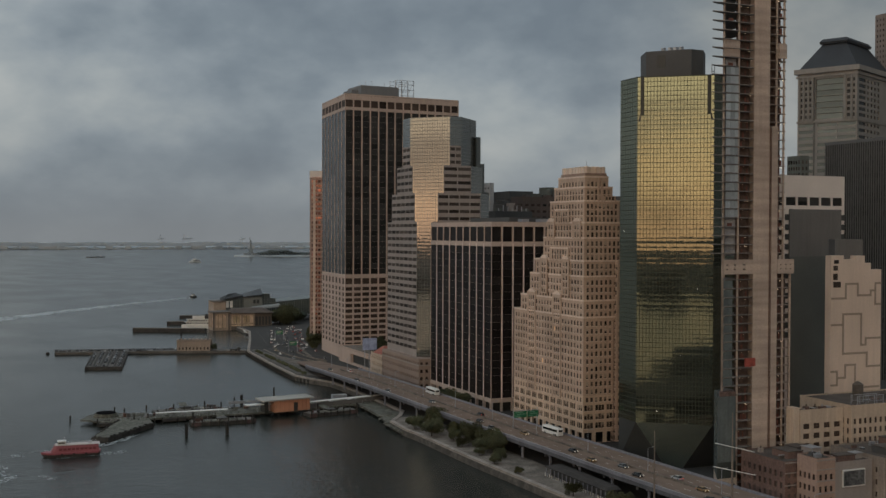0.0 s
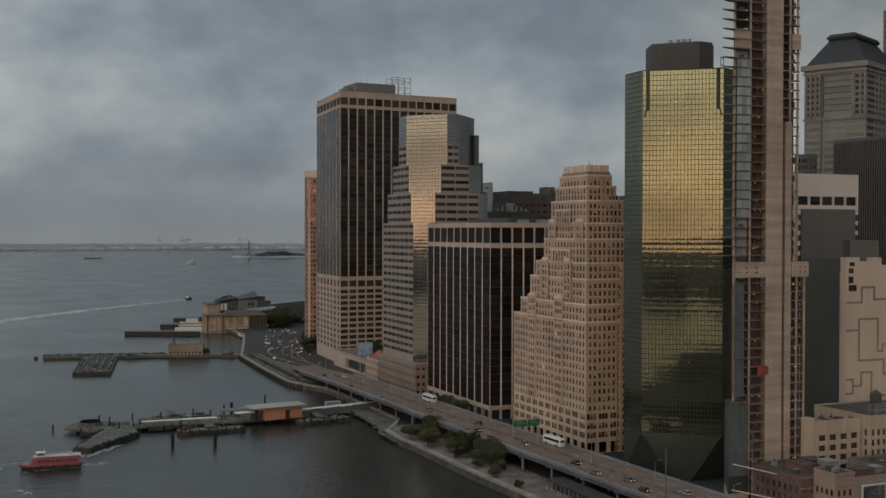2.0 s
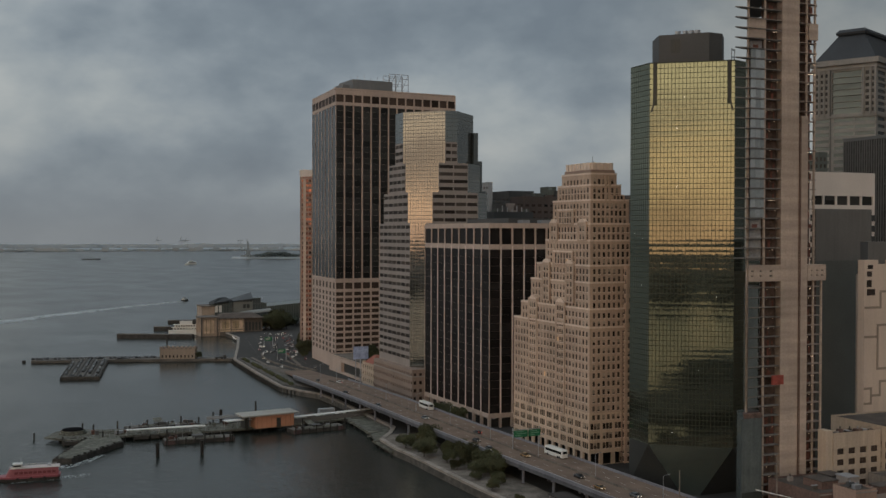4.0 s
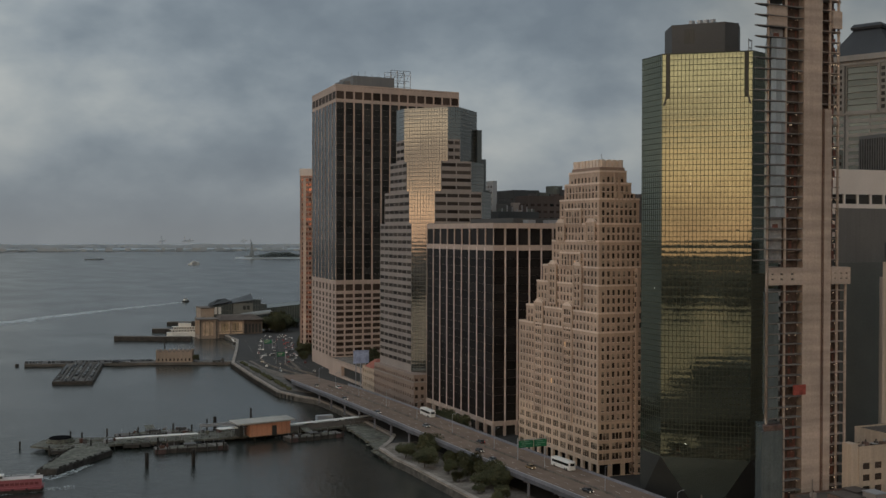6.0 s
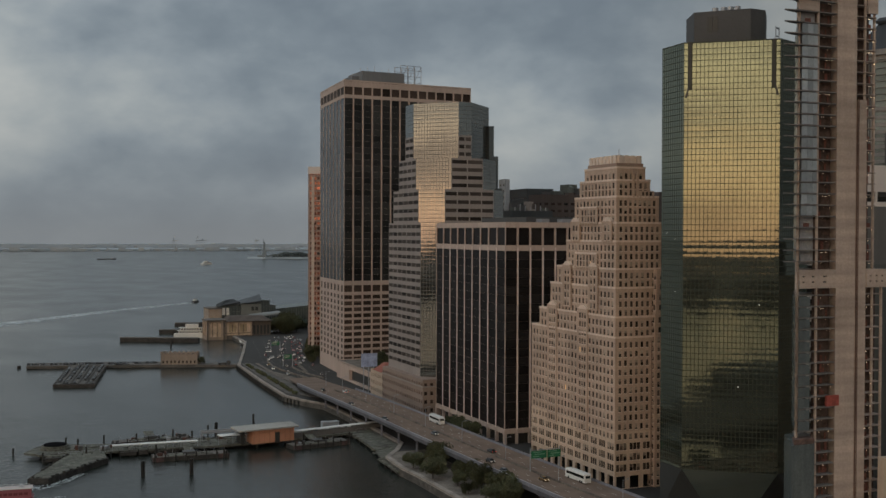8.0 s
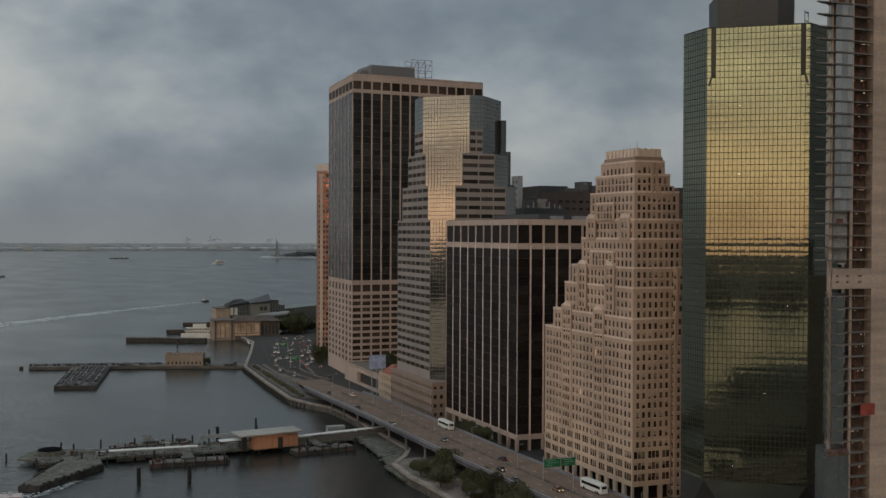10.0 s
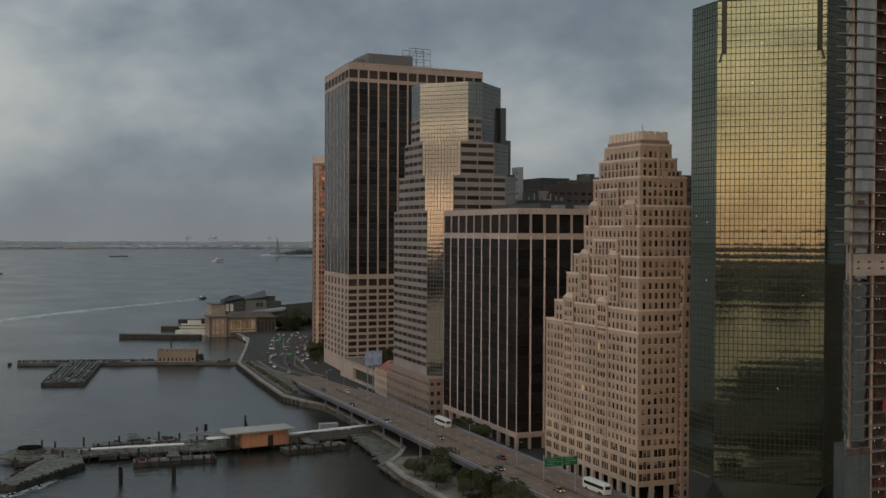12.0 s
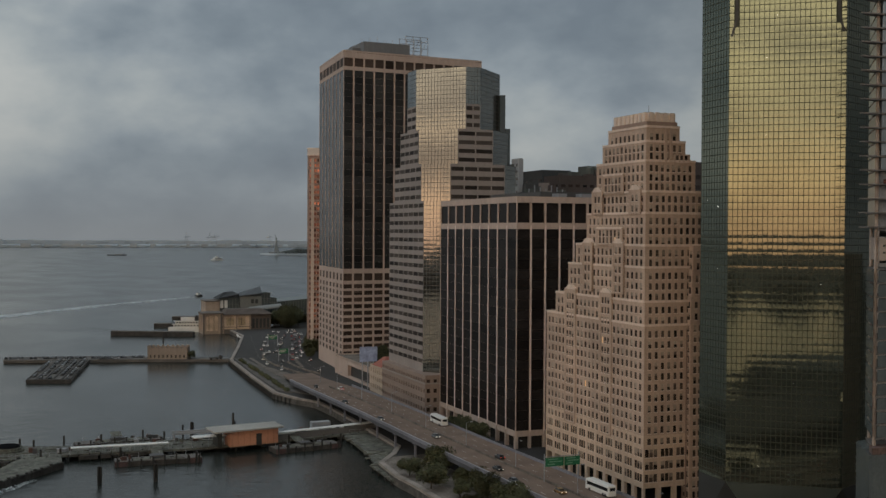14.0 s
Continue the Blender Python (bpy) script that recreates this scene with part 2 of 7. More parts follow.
NET = surf("red_safety_net", (0.145, 0.062, 0.048), 0.9, var=0.3, big=0.4)
BULB = surf("work_lamp", (0.9, 0.8, 0.6), 0.5, emit=(1.0, 0.76, 0.5, 2.6))
HEAD = surf("headlight", (0.9, 0.88, 0.8), 0.4, emit=(1.0, 0.88, 0.7, 1.2))
TAIL = surf("tail_light", (0.5, 0.03, 0.02), 0.4, emit=(1.0, 0.08, 0.04, 1.0))


def foam_material():
    m = surf("foam", (0.50, 0.53, 0.54), 0.9, var=0.3, big=0.06, fine=0.6)
    nt = m.node_tree
    N, L = nt.nodes.new, nt.links.new
    geo = N("ShaderNodeNewGeometry")
    fac = None
    for scale, lo, hi in ((0.22, 0.34, 0.56), (1.1, 0.38, 0.62)):
        n = N("ShaderNodeTexNoise")
        n.inputs["Scale"].default_value, n.inputs["Detail"].default_value, n.inputs["Distortion"].default_value = scale, 4, 1.0
        L(geo.outputs["Position"], n.inputs["Vector"])
        r = N("ShaderNodeMapRange")
        r.inputs["From Min"].default_value, r.inputs["From Max"].default_value = lo, hi
        L(n.outputs["Fac"], r.inputs["Value"])
        if fac is None:
            fac = r.outputs[0]
        else:
            k = N("ShaderNodeMath")
            k.operation = "MULTIPLY"
            L(fac, k.inputs[0]), L(r.outputs[0], k.inputs[1])
            fac = k.outputs[0]
    L(fac, nt.nodes["Principled BSDF"].inputs["Alpha"])
    return m


FOAM = foam_material()
WAKEFOAM = surf("wake_foam", (0.52, 0.55, 0.56), 0.9, var=0.3, big=0.06, fine=0.6)
PIER = surf("pier_deck", (0.115, 0.105, 0.095), 0.93, var=0.28, big=0.12, fine=1.2)
DECKTIM = surf("grey_green_timber", (0.14, 0.148, 0.12), 0.95, var=0.4, big=0.3, fine=1.5, col2=(0.085, 0.075, 0.065))
BILL = surf("billboard_screen", (0.22, 0.25, 0.33), 0.5, var=0.4, big=0.25, fine=0.8, emit=(0.45, 0.52, 0.75, 0.07))
PYR = surf("dark_slate_roof", (0.045, 0.05, 0.055), 0.6, var=0.15)


# ---- mesh tools ----
class M:
    """Collects faces in world metres."""

    def __init__(self):
        self.v, self.f = [], []

    def poly(self, *pts):
        i = len(self.v)
        self.v.extend(pts)
        self.f.append(tuple(range(i, i + len(pts))))

    def hexa(self, a, b):
        """Two quads with the same order of corners: lower a, upper b, counter-clockwise from above."""
        i = len(self.v)
        self.v.extend(a), self.v.extend(b)
        self.f += [(i + 3, i + 2, i + 1, i), (i + 4, i + 5, i + 6, i + 7)]
        self.f += [(i + k, i + (k + 1) % 4, i + 4 + (k + 1) % 4, i + 4 + k) for k in range(4)]
        return self

    def box(self, x0, y0, z0, x1, y1, z1):
        q = [(x0, y0), (x1, y0), (x1, y1), (x0, y1)]
        self.hexa([(*p, z0) for p in q], [(*p, z1) for p in q])
        return self

    def prism(self, pts, z0, z1, top=None, caps=True):
        """pts counter-clockwise from above; top: another outline for the upper end."""
        top = top or pts
        n, i = len(pts), len(self.v)
        self.v += [(*p, z0) for p in pts] + [(*p, z1) for p in top]
        self.f += [(i + k, i + (k + 1) % n, i + n + (k + 1) % n, i + n + k) for k in range(n)]
        if caps:
            self.f += [tuple(i + n + k for k in range(n)), tuple(i + k for k in reversed(range(n)))]
        return self

    def rod(self, a, b, r, r2=None, n=6):
        a, b = Vector(a), Vector(b)
        r2 = r if r2 is None else r2
        d = (b - a).normalized()
        s = d.orthogonal().normalized()
        t = d.cross(s)
        i = len(self.v)
        for p, q in ((a, r), (b, r2)):
            for k in range(n):
                w = 2 * math.pi * k / n
                self.v.append(tuple(p + q * (math.cos(w) * s + math.sin(w) * t)))
        self.f += [(i + k, i + (k + 1) % n, i + n + (k + 1) % n, i + n + k) for k in range(n)]
        self.f += [tuple(i + n + k for k in range(n)), tuple(i + k for k in reversed(range(n)))]
        return self

    def beam(self, a, b, w, z0, z1):
        """A bar of width w along the ground line a-b, from z0 to z1."""
        u = (Vector(b) - Vector(a)).normalized()
        s = Vector((-u.y, u.x)) * (w / 2)
        a, b = Vector(a), Vector(b)
        q = [tuple(a - s), tuple(b - s), tuple(b + s), tuple(a + s)]
        self.hexa([(*p, z0) for p in q], [(*p, z1) for p in q])
        return self


def mesh_of(m, name, mat, off=(0, 0, 0), smooth=False):
    me = bpy.data.meshes.new(name)
    ox, oy, oz = off
    me.from_pydata([(x - ox, y - oy, z - oz) for x, y, z in m.v], [], m.f)
    me.materials.append(mat)
    if smooth:
        me.shade_smooth()
    me.update()
    return me


def base_of(ob):
    return sum((Vector(o.location) for o in (ob, ob.parent) if o), Vector())


def thing(name, at, label, category, group="", kind=""):
    ob = new(name)
    ob.location = at
    ob.empty_display_size = 0.5
    return tagged(ob, label, category, group, kind)


def part(name, m, mat, parent, label="", kind="", smooth=False):
    off = base_of(parent)
    ob = new(name, mesh_of(m, name, mat, off, smooth))
    ob.parent = parent
    return tagged(ob, label, kind=kind)


def piece(name, me, parent, at, turn=0.0, tilt=0.0):
    """A part on a shared mesh, at a place of its own."""
    ob = new(name, me)
    ob.parent = parent
    ob.location = Vector(at) - base_of(parent)
    ob.rotation_euler = (tilt, 0, turn)
    return ob


def solo(name, m, mat, label, category, kind="", group="", smooth=False, at=None):
    at = at or (0, 0, 0)
    ob = new(name, mesh_of(m, name, mat, at, smooth))
    ob.location = at
    return tagged(ob, label, category, group, kind)


def lerp(a, b, t):
    return a + (b - a) * t


def spans(length, count, width, lead=0.0):
    """count openings of that width, evenly spread over a length."""
    step = (length - 2 * lead) / count
    return [(lead + step * (k + 0.5) - width / 2, lead + step * (k + 0.5) + width / 2) for k in range(count)]


def rows_of(z0, count, step, height, sill=1.0):
    return [(z0 + k * step + sill, z0 + k * step + sill + height) for k in range(count)]


def facade(m, p, q, z0, z1, cols, rows, depth, keep=None):
    """One face of a wall from p to q (outside on the right hand), with openings that are recessed by depth.
    Returns the openings as (middle, direction, width, height), at their backs."""
    p, q = Vector(p), Vector(q)
    u = (q - p).normalized()
    n = Vector((u.y, -u.x))
    length = (q - p).length
    out = []

    def at(a, z, d=0.0):
        w = p + u * a - n * d
        return (w.x, w.y, z)

    def flat(a, b, c, d):
        if b - a > 1e-4 and d - c > 1e-4:
            m.poly(at(a, c), at(b, c), at(b, d), at(a, d))

    z = z0
    for r, (ra, rb) in enumerate(rows):
        flat(0, length, z, ra)
        x = 0.0
        for c, (ca, cb) in enumerate(cols):
            if keep and not keep(r, c):
                continue
            flat(x, ca, ra, rb)
            m.poly(at(ca, ra), at(cb, ra), at(cb, ra, depth), at(ca, ra, depth))
            m.poly(at(ca, rb, depth), at(cb, rb, depth), at(cb, rb), at(ca, rb))
            m.poly(at(ca, ra), at(ca, ra, depth), at(ca, rb, depth), at(ca, rb))
            m.poly(at(cb, ra, depth), at(cb, ra), at(cb, rb), at(cb, rb, depth))
            mid = at((ca + cb) / 2, (ra + rb) / 2, depth)
            out.append((mid, u, cb - ca, rb - ra))
            x = cb
        flat(x, length, ra, rb)
        z = rb
    flat(0, length, z, z1)
    return out


def pane_into(m, o, lean=0.0, tip=0.0):
    mid, u, w, h = o
    n = Vector((u.y, -u.x))
    c = Vector(mid)
    U, Z = Vector((u.x, u.y, 0)) * (w / 2), Vector((0, 0, h / 2))
    NN = Vector((n.x, n.y, 0))
    a, b = random.gauss(0, lean), random.gauss(0, lean) + tip
    m.poly(*[tuple(c + U * i + Z * j + NN * (a * i * w + b * j * h)) for i, j in ((-1, -1), (1, -1), (1, 1), (-1, 1))])


def bulged(m, c, U, Z, NN, rise):
    """A mirror pane that bows out a little, as float glass in a tight frame does."""
    i = len(m.v)
    for r in range(5):
        for q in range(3):
            a, b = q - 1.0, r / 2 - 1.0
            m.v.append(tuple(c + U * a + Z * b + NN * (rise * (1 - b * b) + 0.4 * rise * (1 - a * a))))
    m.f += [(i + 3 * r + q, i + 3 * r + q + 1, i + 3 * r + q + 4, i + 3 * r + q + 3) for r in range(4) for q in range(2)]


SASH = {}


def sash_mesh(w, h, name, mat):
    """A two-sash window: a lower and an upper light, set a hand apart, with a rail between."""
    key = (round(w, 2), round(h, 2), name, mat.name)
    if key not in SASH:
        m = M()
        m.box(-w / 2, -0.06, -h / 2, w / 2, 0.0, 0.0)
        m.box(-w / 2, -0.02, 0.0, w / 2, 0.0, h / 2)
        SASH[key] = mesh_of(m, name, mat)
    return SASH[key]


def windows(name, openings, parent, mat, limit=300, lean=0.0, label=""):
    """Windows as parts; past the limit the rest joined."""
    openings = sorted(openings, key=lambda o: o[0][1] + o[0][0] * 0.3)
    for mid, u, w, h in openings[:limit]:
        piece(name, sash_mesh(w, h, name, mat), parent, mid, math.atan2(u.y, u.x))
    rest = openings[limit:]
    if rest:
        m = M()
        for o in rest:
            pane_into(m, o, lean)
        part(name + "_field", m, mat, parent, label, "stuff")


def rect(x0, y0, x1, y1):
    return [(x0, y0), (x1, y0), (x1, y1), (x0, y1)]


def edges(pts):
    return list(zip(pts, pts[1:] + pts[:1]))


# ---- water, far shore, land ----
m = M()
ys = [-3000, -1200, -600, 0, 400, 800, 1300, 2000, 2800, 3500, 4000, 4300, 4700]
xs = [-4000, -2600, -1200, -500, -100, 300, 900, 1600, 2400]


def sea_z(y):
    # the far water lies a little higher, in place of the miles left out between here and the shore
    return 0.0 if y < 2800 else 24.0 * ((y - 2800) / 1650) ** 1.5


for (ya, yb) in zip(ys, ys[1:]):
    for (xa, xb) in zip(xs, xs[1:]):
        m.poly((xa, ya, sea_z(ya)), (xb, ya, sea_z(ya)), (xb, yb, sea_z(yb)), (xa, yb, sea_z(yb)))
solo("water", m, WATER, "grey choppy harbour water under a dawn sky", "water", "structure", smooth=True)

SHORE = [(196, -900), (192, 150), (188.6, 300), (187.0, 344), (186.2, 368), (185.2, 392), (184.8, 420), (184.6, 456), (183.6, 470), (185, 492), (194, 505), (200.5, 518), (201.3, 573), (201.4, 611), (200, 636), (194, 649),
         (187.8, 672), (189.5, 739), (193.2, 822), (214, 905), (232, 982), (232, 1030), (268, 1050), (300, 1110), (420, 1260), (640, 1420), (1500, 1500)]
m = M()
land = list(reversed(SHORE)) + [(1500, -900)]
land = land if sum((b[0] - a[0]) * (b[1] + a[1]) for a, b in edges(land)) < 0 else land[::-1]
m.prism(land, -2.0, 3.0)
solo("ground", m, STREET, "dark asphalt streets and quays of the waterfront", "ground", "structure")

# stone coping along the water's edge
m = M()
for a, b in zip(SHORE[1:-3], SHORE[2:-3]):
    m.beam((a[0] + 0.6, a[1]), (b[0] + 0.6, b[1]), 2.0, 1.9, 3.36)
solo("coping", m, surf("pale_coping", (0.27, 0.235, 0.205), 0.9, var=0.25, big=0.2), "pale stone coping along the water's edge", "kerb", "structure")
m = M()
for a, b in zip(SHORE[1:-3], SHORE[2:-3]):
    m.beam((a[0] - 0.45, a[1]), (b[0] - 0.45, b[1]), 0.5, -1.5, 2.5)
solo("bulkhead", m, surf("stained_bulkhead", (0.085, 0.077, 0.068), 0.95, var=0.4, big=0.3, fine=0.8, bump=0.4), "dark stained timber and stone bulkhead in the water", "bulkhead", "structure")

# esplanade paving by the river
m = M()
m.prism([(192.8, 150), (205, 150), (205, 500), (191.5, 500), (186, 491), (184.6, 470), (185.6, 456), (185.8, 420), (186.2, 392), (187.2, 368), (188, 344), (189.6, 300)], 3.0, 3.25)
solo("pavement", m, PAVE, "worn grey paving of the riverside esplanade", "pavement", "structure")
m = M()
m.prism([(191.2, 680), (196, 668), (196, 740), (198, 828), (197, 829), (192.6, 743)], 3.0, 3.25)
solo("pavement", m, PIER, "pale concrete walkway along the bulkhead", "pavement", "structure")

# far shore: low land, sheds, cranes, hills, with haze mixed into their colours
random.seed(4)
far = thing("far_shore", (900, 4450, 20), "hazy low far shore with pale sheds and cranes across the harbour", "shore", kind="structure")
m = M()
pts = []
for k in range(121):
    x = -2500 + k * 40
    pts.append((x, 4440, 31.5 + 2.5 * noise.noise((x * 0.006, 0, 0)) + 1.5 * noise.noise((x * 0.03, 3, 0))))
for a, b in zip(pts, pts[1:]):
    m.hexa([(a[0], 4400, 15), (b[0], 4400, 15), (b[0], 4520, 15), (a[0], 4520, 15)], [(a[0], 4403, 28.5), (b[0], 4403, 28.5), (b[0], 4520, b[2]), (a[0], 4520, a[2])])
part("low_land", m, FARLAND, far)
m = M()
for a, b in zip(pts, pts[1:]):
    za, zb = (p[2] + 15 + 9 * noise.noise((p[0] * 0.0016, 7, 0)) + 3 * noise.noise((p[0] * 0.012, 9, 0)) for p in (a, b))
    m.hexa([(a[0], 4560, 15), (b[0], 4560, 15), (b[0], 4640, 15), (a[0], 4640, 15)], [(a[0], 4560, za), (b[0], 4560, zb), (b[0], 4640, zb), (a[0], 4640, za)])
# hills and town blocks carry the haze in their colour too
HILLS = surf("hazed_hills", (0.41, 0.462, 0.51), 1.0, var=0.1, big=0.004)
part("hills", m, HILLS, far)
MIDDLE = surf("hazed_blocks", (0.365, 0.41, 0.45), 1.0, var=0.2, big=0.01)
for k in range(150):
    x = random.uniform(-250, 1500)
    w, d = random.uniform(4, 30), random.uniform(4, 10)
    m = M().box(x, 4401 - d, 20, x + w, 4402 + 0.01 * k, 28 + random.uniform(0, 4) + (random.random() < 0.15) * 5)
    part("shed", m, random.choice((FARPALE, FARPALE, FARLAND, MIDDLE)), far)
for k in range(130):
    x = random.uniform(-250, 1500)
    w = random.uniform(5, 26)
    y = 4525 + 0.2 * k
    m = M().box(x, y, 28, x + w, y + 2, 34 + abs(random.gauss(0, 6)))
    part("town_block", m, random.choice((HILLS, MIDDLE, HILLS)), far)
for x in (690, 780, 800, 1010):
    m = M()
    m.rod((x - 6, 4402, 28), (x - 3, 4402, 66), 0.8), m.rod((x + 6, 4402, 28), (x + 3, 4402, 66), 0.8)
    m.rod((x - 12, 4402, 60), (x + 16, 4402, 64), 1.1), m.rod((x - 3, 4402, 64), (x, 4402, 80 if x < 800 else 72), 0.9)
    part("crane", m, surf("hazed_crane", (0.35, 0.385, 0.41), 1.0), far)

# islands
isl = thing("island", (960, 3650, 9), "low wooded island with a monument on it", "island", kind="structure")
m = M()
ring = [(806, 3640), (850, 3600), (960, 3585), (1100, 3600), (1140, 3650), (1080, 3720), (900, 3720), (830, 3690)]
m.prism(ring, 4, 13.5, [(lerp(x, 970, 0.04), lerp(y, 3650, 0.04)) for x, y in ring])
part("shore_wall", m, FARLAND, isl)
m = M()
for k in range(420):
    x = random.uniform(895, 1110)
    y = random.uniform(3600, 3700)
    f = math.exp(-((x - 970) / 46) ** 2) + 0.25
    if x > 1045:
        f = 0.35
    r = random.uniform(3, 6)
    z = 13 + random.uniform(0.1, 1) * 15 * min(1, f)
    i = len(m.v)
    o = (x, y, z)
    m.v += [(x + r, y, z), (x - r, y, z), (x, y + r, z), (x, y - r, z), (x, y, z + r * 0.8), (x, y, z - r)]
    m.f += [tuple(i + q for q in t) for t in ((0, 2, 4), (2, 1, 4), (1, 3, 4), (3, 0, 4), (2, 0, 5), (1, 2, 5), (3, 1, 5), (0, 3, 5))]
# foliage colour lifted towards grey for haze
part("island_trees", m, surf("hazed_foliage", (0.068, 0.080, 0.078), 1.0, var=0.12, big=0.05), isl, "dark island trees", "stuff")
# the monument on its star-shaped base
m = M()
X, Y = 868, 3648
UP = 8.0
star = [(X + (17 if k % 2 else 24) * math.cos(k * math.pi / 11), Y + (17 if k % 2 else 24) * math.sin(k * math.pi / 11)) for k in range(22)]
m.prism(star, 5 + UP, 11 + UP)
m.prism(rect(X - 8, Y - 8, X + 8, Y + 8), 11 + UP, 16 + UP, rect(X - 6.5, Y - 6.5, X + 6.5, Y + 6.5))
m.prism(rect(X - 6, Y - 6, X + 6, Y + 6), 16 + UP, 28 + UP, rect(X - 4.3, Y - 4.3, X + 4.3, Y + 4.3))
for za, zb, ra, rb in ((36, 40, 4.4, 3.6), (40, 50, 3.6, 3.1), (50, 58, 3.1, 2.6), (58, 60.4, 1.2, 1.2), (60.4, 63.6, 1.6, 1.1), (63.6, 65, 2.2, 0.5)):
    m.rod((X, Y, za), (X, Y, zb), ra, rb, 8)
m.rod((X - 2.0, Y, 56.5), (X - 3.6, Y, 69), 0.9, 0.7), m.rod((X - 3.6, Y, 69), (X - 3.8, Y, 73.5), 1.2, 0.3)
m.rod((X + 2.0, Y, 56.5), (X + 3.0, Y, 50), 0.9, 0.9)
solo("monument", m, COPPER, "tall weathered copper monument on a stone base", "statue", at=(X, Y, 13))

# moored barges, far out
for bx, by, bl in ((365, 3625, 24), (187, 4350, 12), (940, 4330, 20), (24, 2480, 10)):
    b = thing("barge", (bx, by, sea_z(by)), "dark low barge moored far out", "barge", "moored barges")
    z = sea_z(by) - 0.5
    m = M().prism([(bx - bl, by - 6), (bx + bl, by - 6), (bx + bl + 6, by), (bx + bl, by + 6), (bx - bl, by + 6), (bx - bl - 5, by)], z, z + 3.8)
    # hull paled for haze
    part("hull", m, surf("hazed_hull", (0.15, 0.168, 0.18), 0.9), b)
    m = M().box(bx + bl * 0.55, by - 4, z + 3.8, bx + bl * 0.8, by + 4, z + 6)
    part("deckhouse", m, METAL, b)


# ---- tower with stone piers over a windowed base ----
def pier_tower():
    b = thing("office_tower", (244, 742, 3), "tall office tower with rose stone piers and dark glass strips", "office tower")
    a = radians(3.5)
    ux, uy = Vector((math.cos(a), math.sin(a))), Vector((-math.sin(a), math.cos(a)))
    C = Vector((244.0, 742.0))
    P = [(244.0, 742.0), (335.0, 749.0), (338.0, 816.0), (248.2, 811.0)]
    nx, ny = 14, 7
    top, strip1, strip0 = 191.6, 180.0, 63.0
    wall, glass, low = M(), M(), []
    strips = []
    for k, (p, q) in enumerate(edges(P)):
        n = nx if k % 2 == 0 else ny
        L = (Vector(q) - Vector(p)).length
        bay = L / n
        if k in (1, 2):
            facade(wall, p, q, 3, top, [], [], 0.5)
            continue
        cols = spans(L, n, bay - 1.0)
        # base storeys with a row of tall windows over them
        rows = rows_of(11.5, 11, 3.95, 2.5, 0.8) + [(56.4, 60.6)]
        low += facade(wall, p, q, 3, strip0, cols if k == 0 else spans(L, n, bay - 4.8), rows, 0.7 if k == 0 else 0.2)
        strips += facade(wall, p, q, strip0, top, cols, [(strip0 + 0.4, strip1), (182.2, 187.2)], 0.4 if k == 0 else 0.15)
    part("wall", wall, TAN, b)
    SHADED = surf("dark_sash_glass", (0.062, 0.045, 0.037), 0.5, var=0.3, ior=1.15, piece=0.5)
    windows("window", [o for o in low if abs(o[1].x) > 0.5], b, SHADED, 300)
    windows("side_window", [o for o in low if abs(o[1].x) <= 0.5], b, SHADED, 300)
    for o in strips:
        m = M()
        mid, u, w, h = o
        if h > 20:
            for j in range(30):
                hh = h / 30
                pane_into(m, ((mid[0], mid[1], mid[2] - h / 2 + (j + 0.5) * hh), u, w, hh - 0.08), 0.0015)
            part("glazing_strip", m, DARKGLASS, b)
        else:
            pane_into(m, o)
            part("attic_window", m, SHADED, b)
    # piers proud of the wall
    for k, (p, q) in enumerate(edges(P)):
        if k in (1, 2):
            continue
        n = nx if k % 2 == 0 else ny
        u = (Vector(q) - Vector(p)).normalized()
        nn = Vector((u.y, -u.x))
        L = (Vector(q) - Vector(p)).length
        for j in range(1, n):
            c = Vector(p) + u * (L * j / n)
            m = M().beam(c - nn * 0.2, c + nn * (0.3 if k == 0 else 0.06), 0.5 if k == 0 else 0.7, strip0, strip1 + 1.0)
            part("pier", m, TAN, b)
    m = M().prism(P, top - 1.2, top - 0.9)
    part("roof", m, ROOF, b)
    c2 = C + ux * 18 + uy * 14
    Q = [tuple(c2), tuple(c2 + ux * 30), tuple(c2 + ux * 30 + uy * 26), tuple(c2 + uy * 26)]
    part("plant_room", M().prism(Q, top - 1, 200), surf("grey_plant_cladding", (0.17, 0.175, 0.18), 0.7, var=0.12, streak=0.1), b)
    c3 = C + ux * 13 + uy * 20
    Q = [tuple(c3), tuple(c3 + ux * 8), tuple(c3 + ux * 8 + uy * 16), tuple(c3 + uy * 16)]
    part("plant_room", M().prism(Q, top - 1, 197), surf("grey_plant_cladding", (0.17, 0.175, 0.18)), b)
    m = M()
    c4 = C + ux * 47 + uy * 18
    for i in range(4):
        for j in range(2):
            o = c4 + ux * (i * 5) + uy * (j * 10)
            m.rod((o.x, o.y, top), (o.x, o.y, 206), 0.2)
    for z in (195, 199, 203, 206):
        for j in range(2):
            o = c4 + uy * (j * 10)
            e = o + ux * 15
            m.rod((o.x, o.y, z), (e.x, e.y, z), 0.18)
    for i in range(3):
        o, e = c4 + ux * (i * 5), c4 + ux * (i * 5 + 5)
        m.rod((o.x, o.y, 195), (e.x, e.y, 206), 0.14)
    part("roof_scaffold", m, METAL, b, "pale steel scaffold frame", "stuff")
    for i in range(5):
        o = C + ux * (19 + i * 5) + uy * 20
        part("antenna", M().rod((o.x, o.y, 200), (o.x, o.y, 202.5 + (i % 3)), 0.12), METAL, b)
    return b


pier_tower()

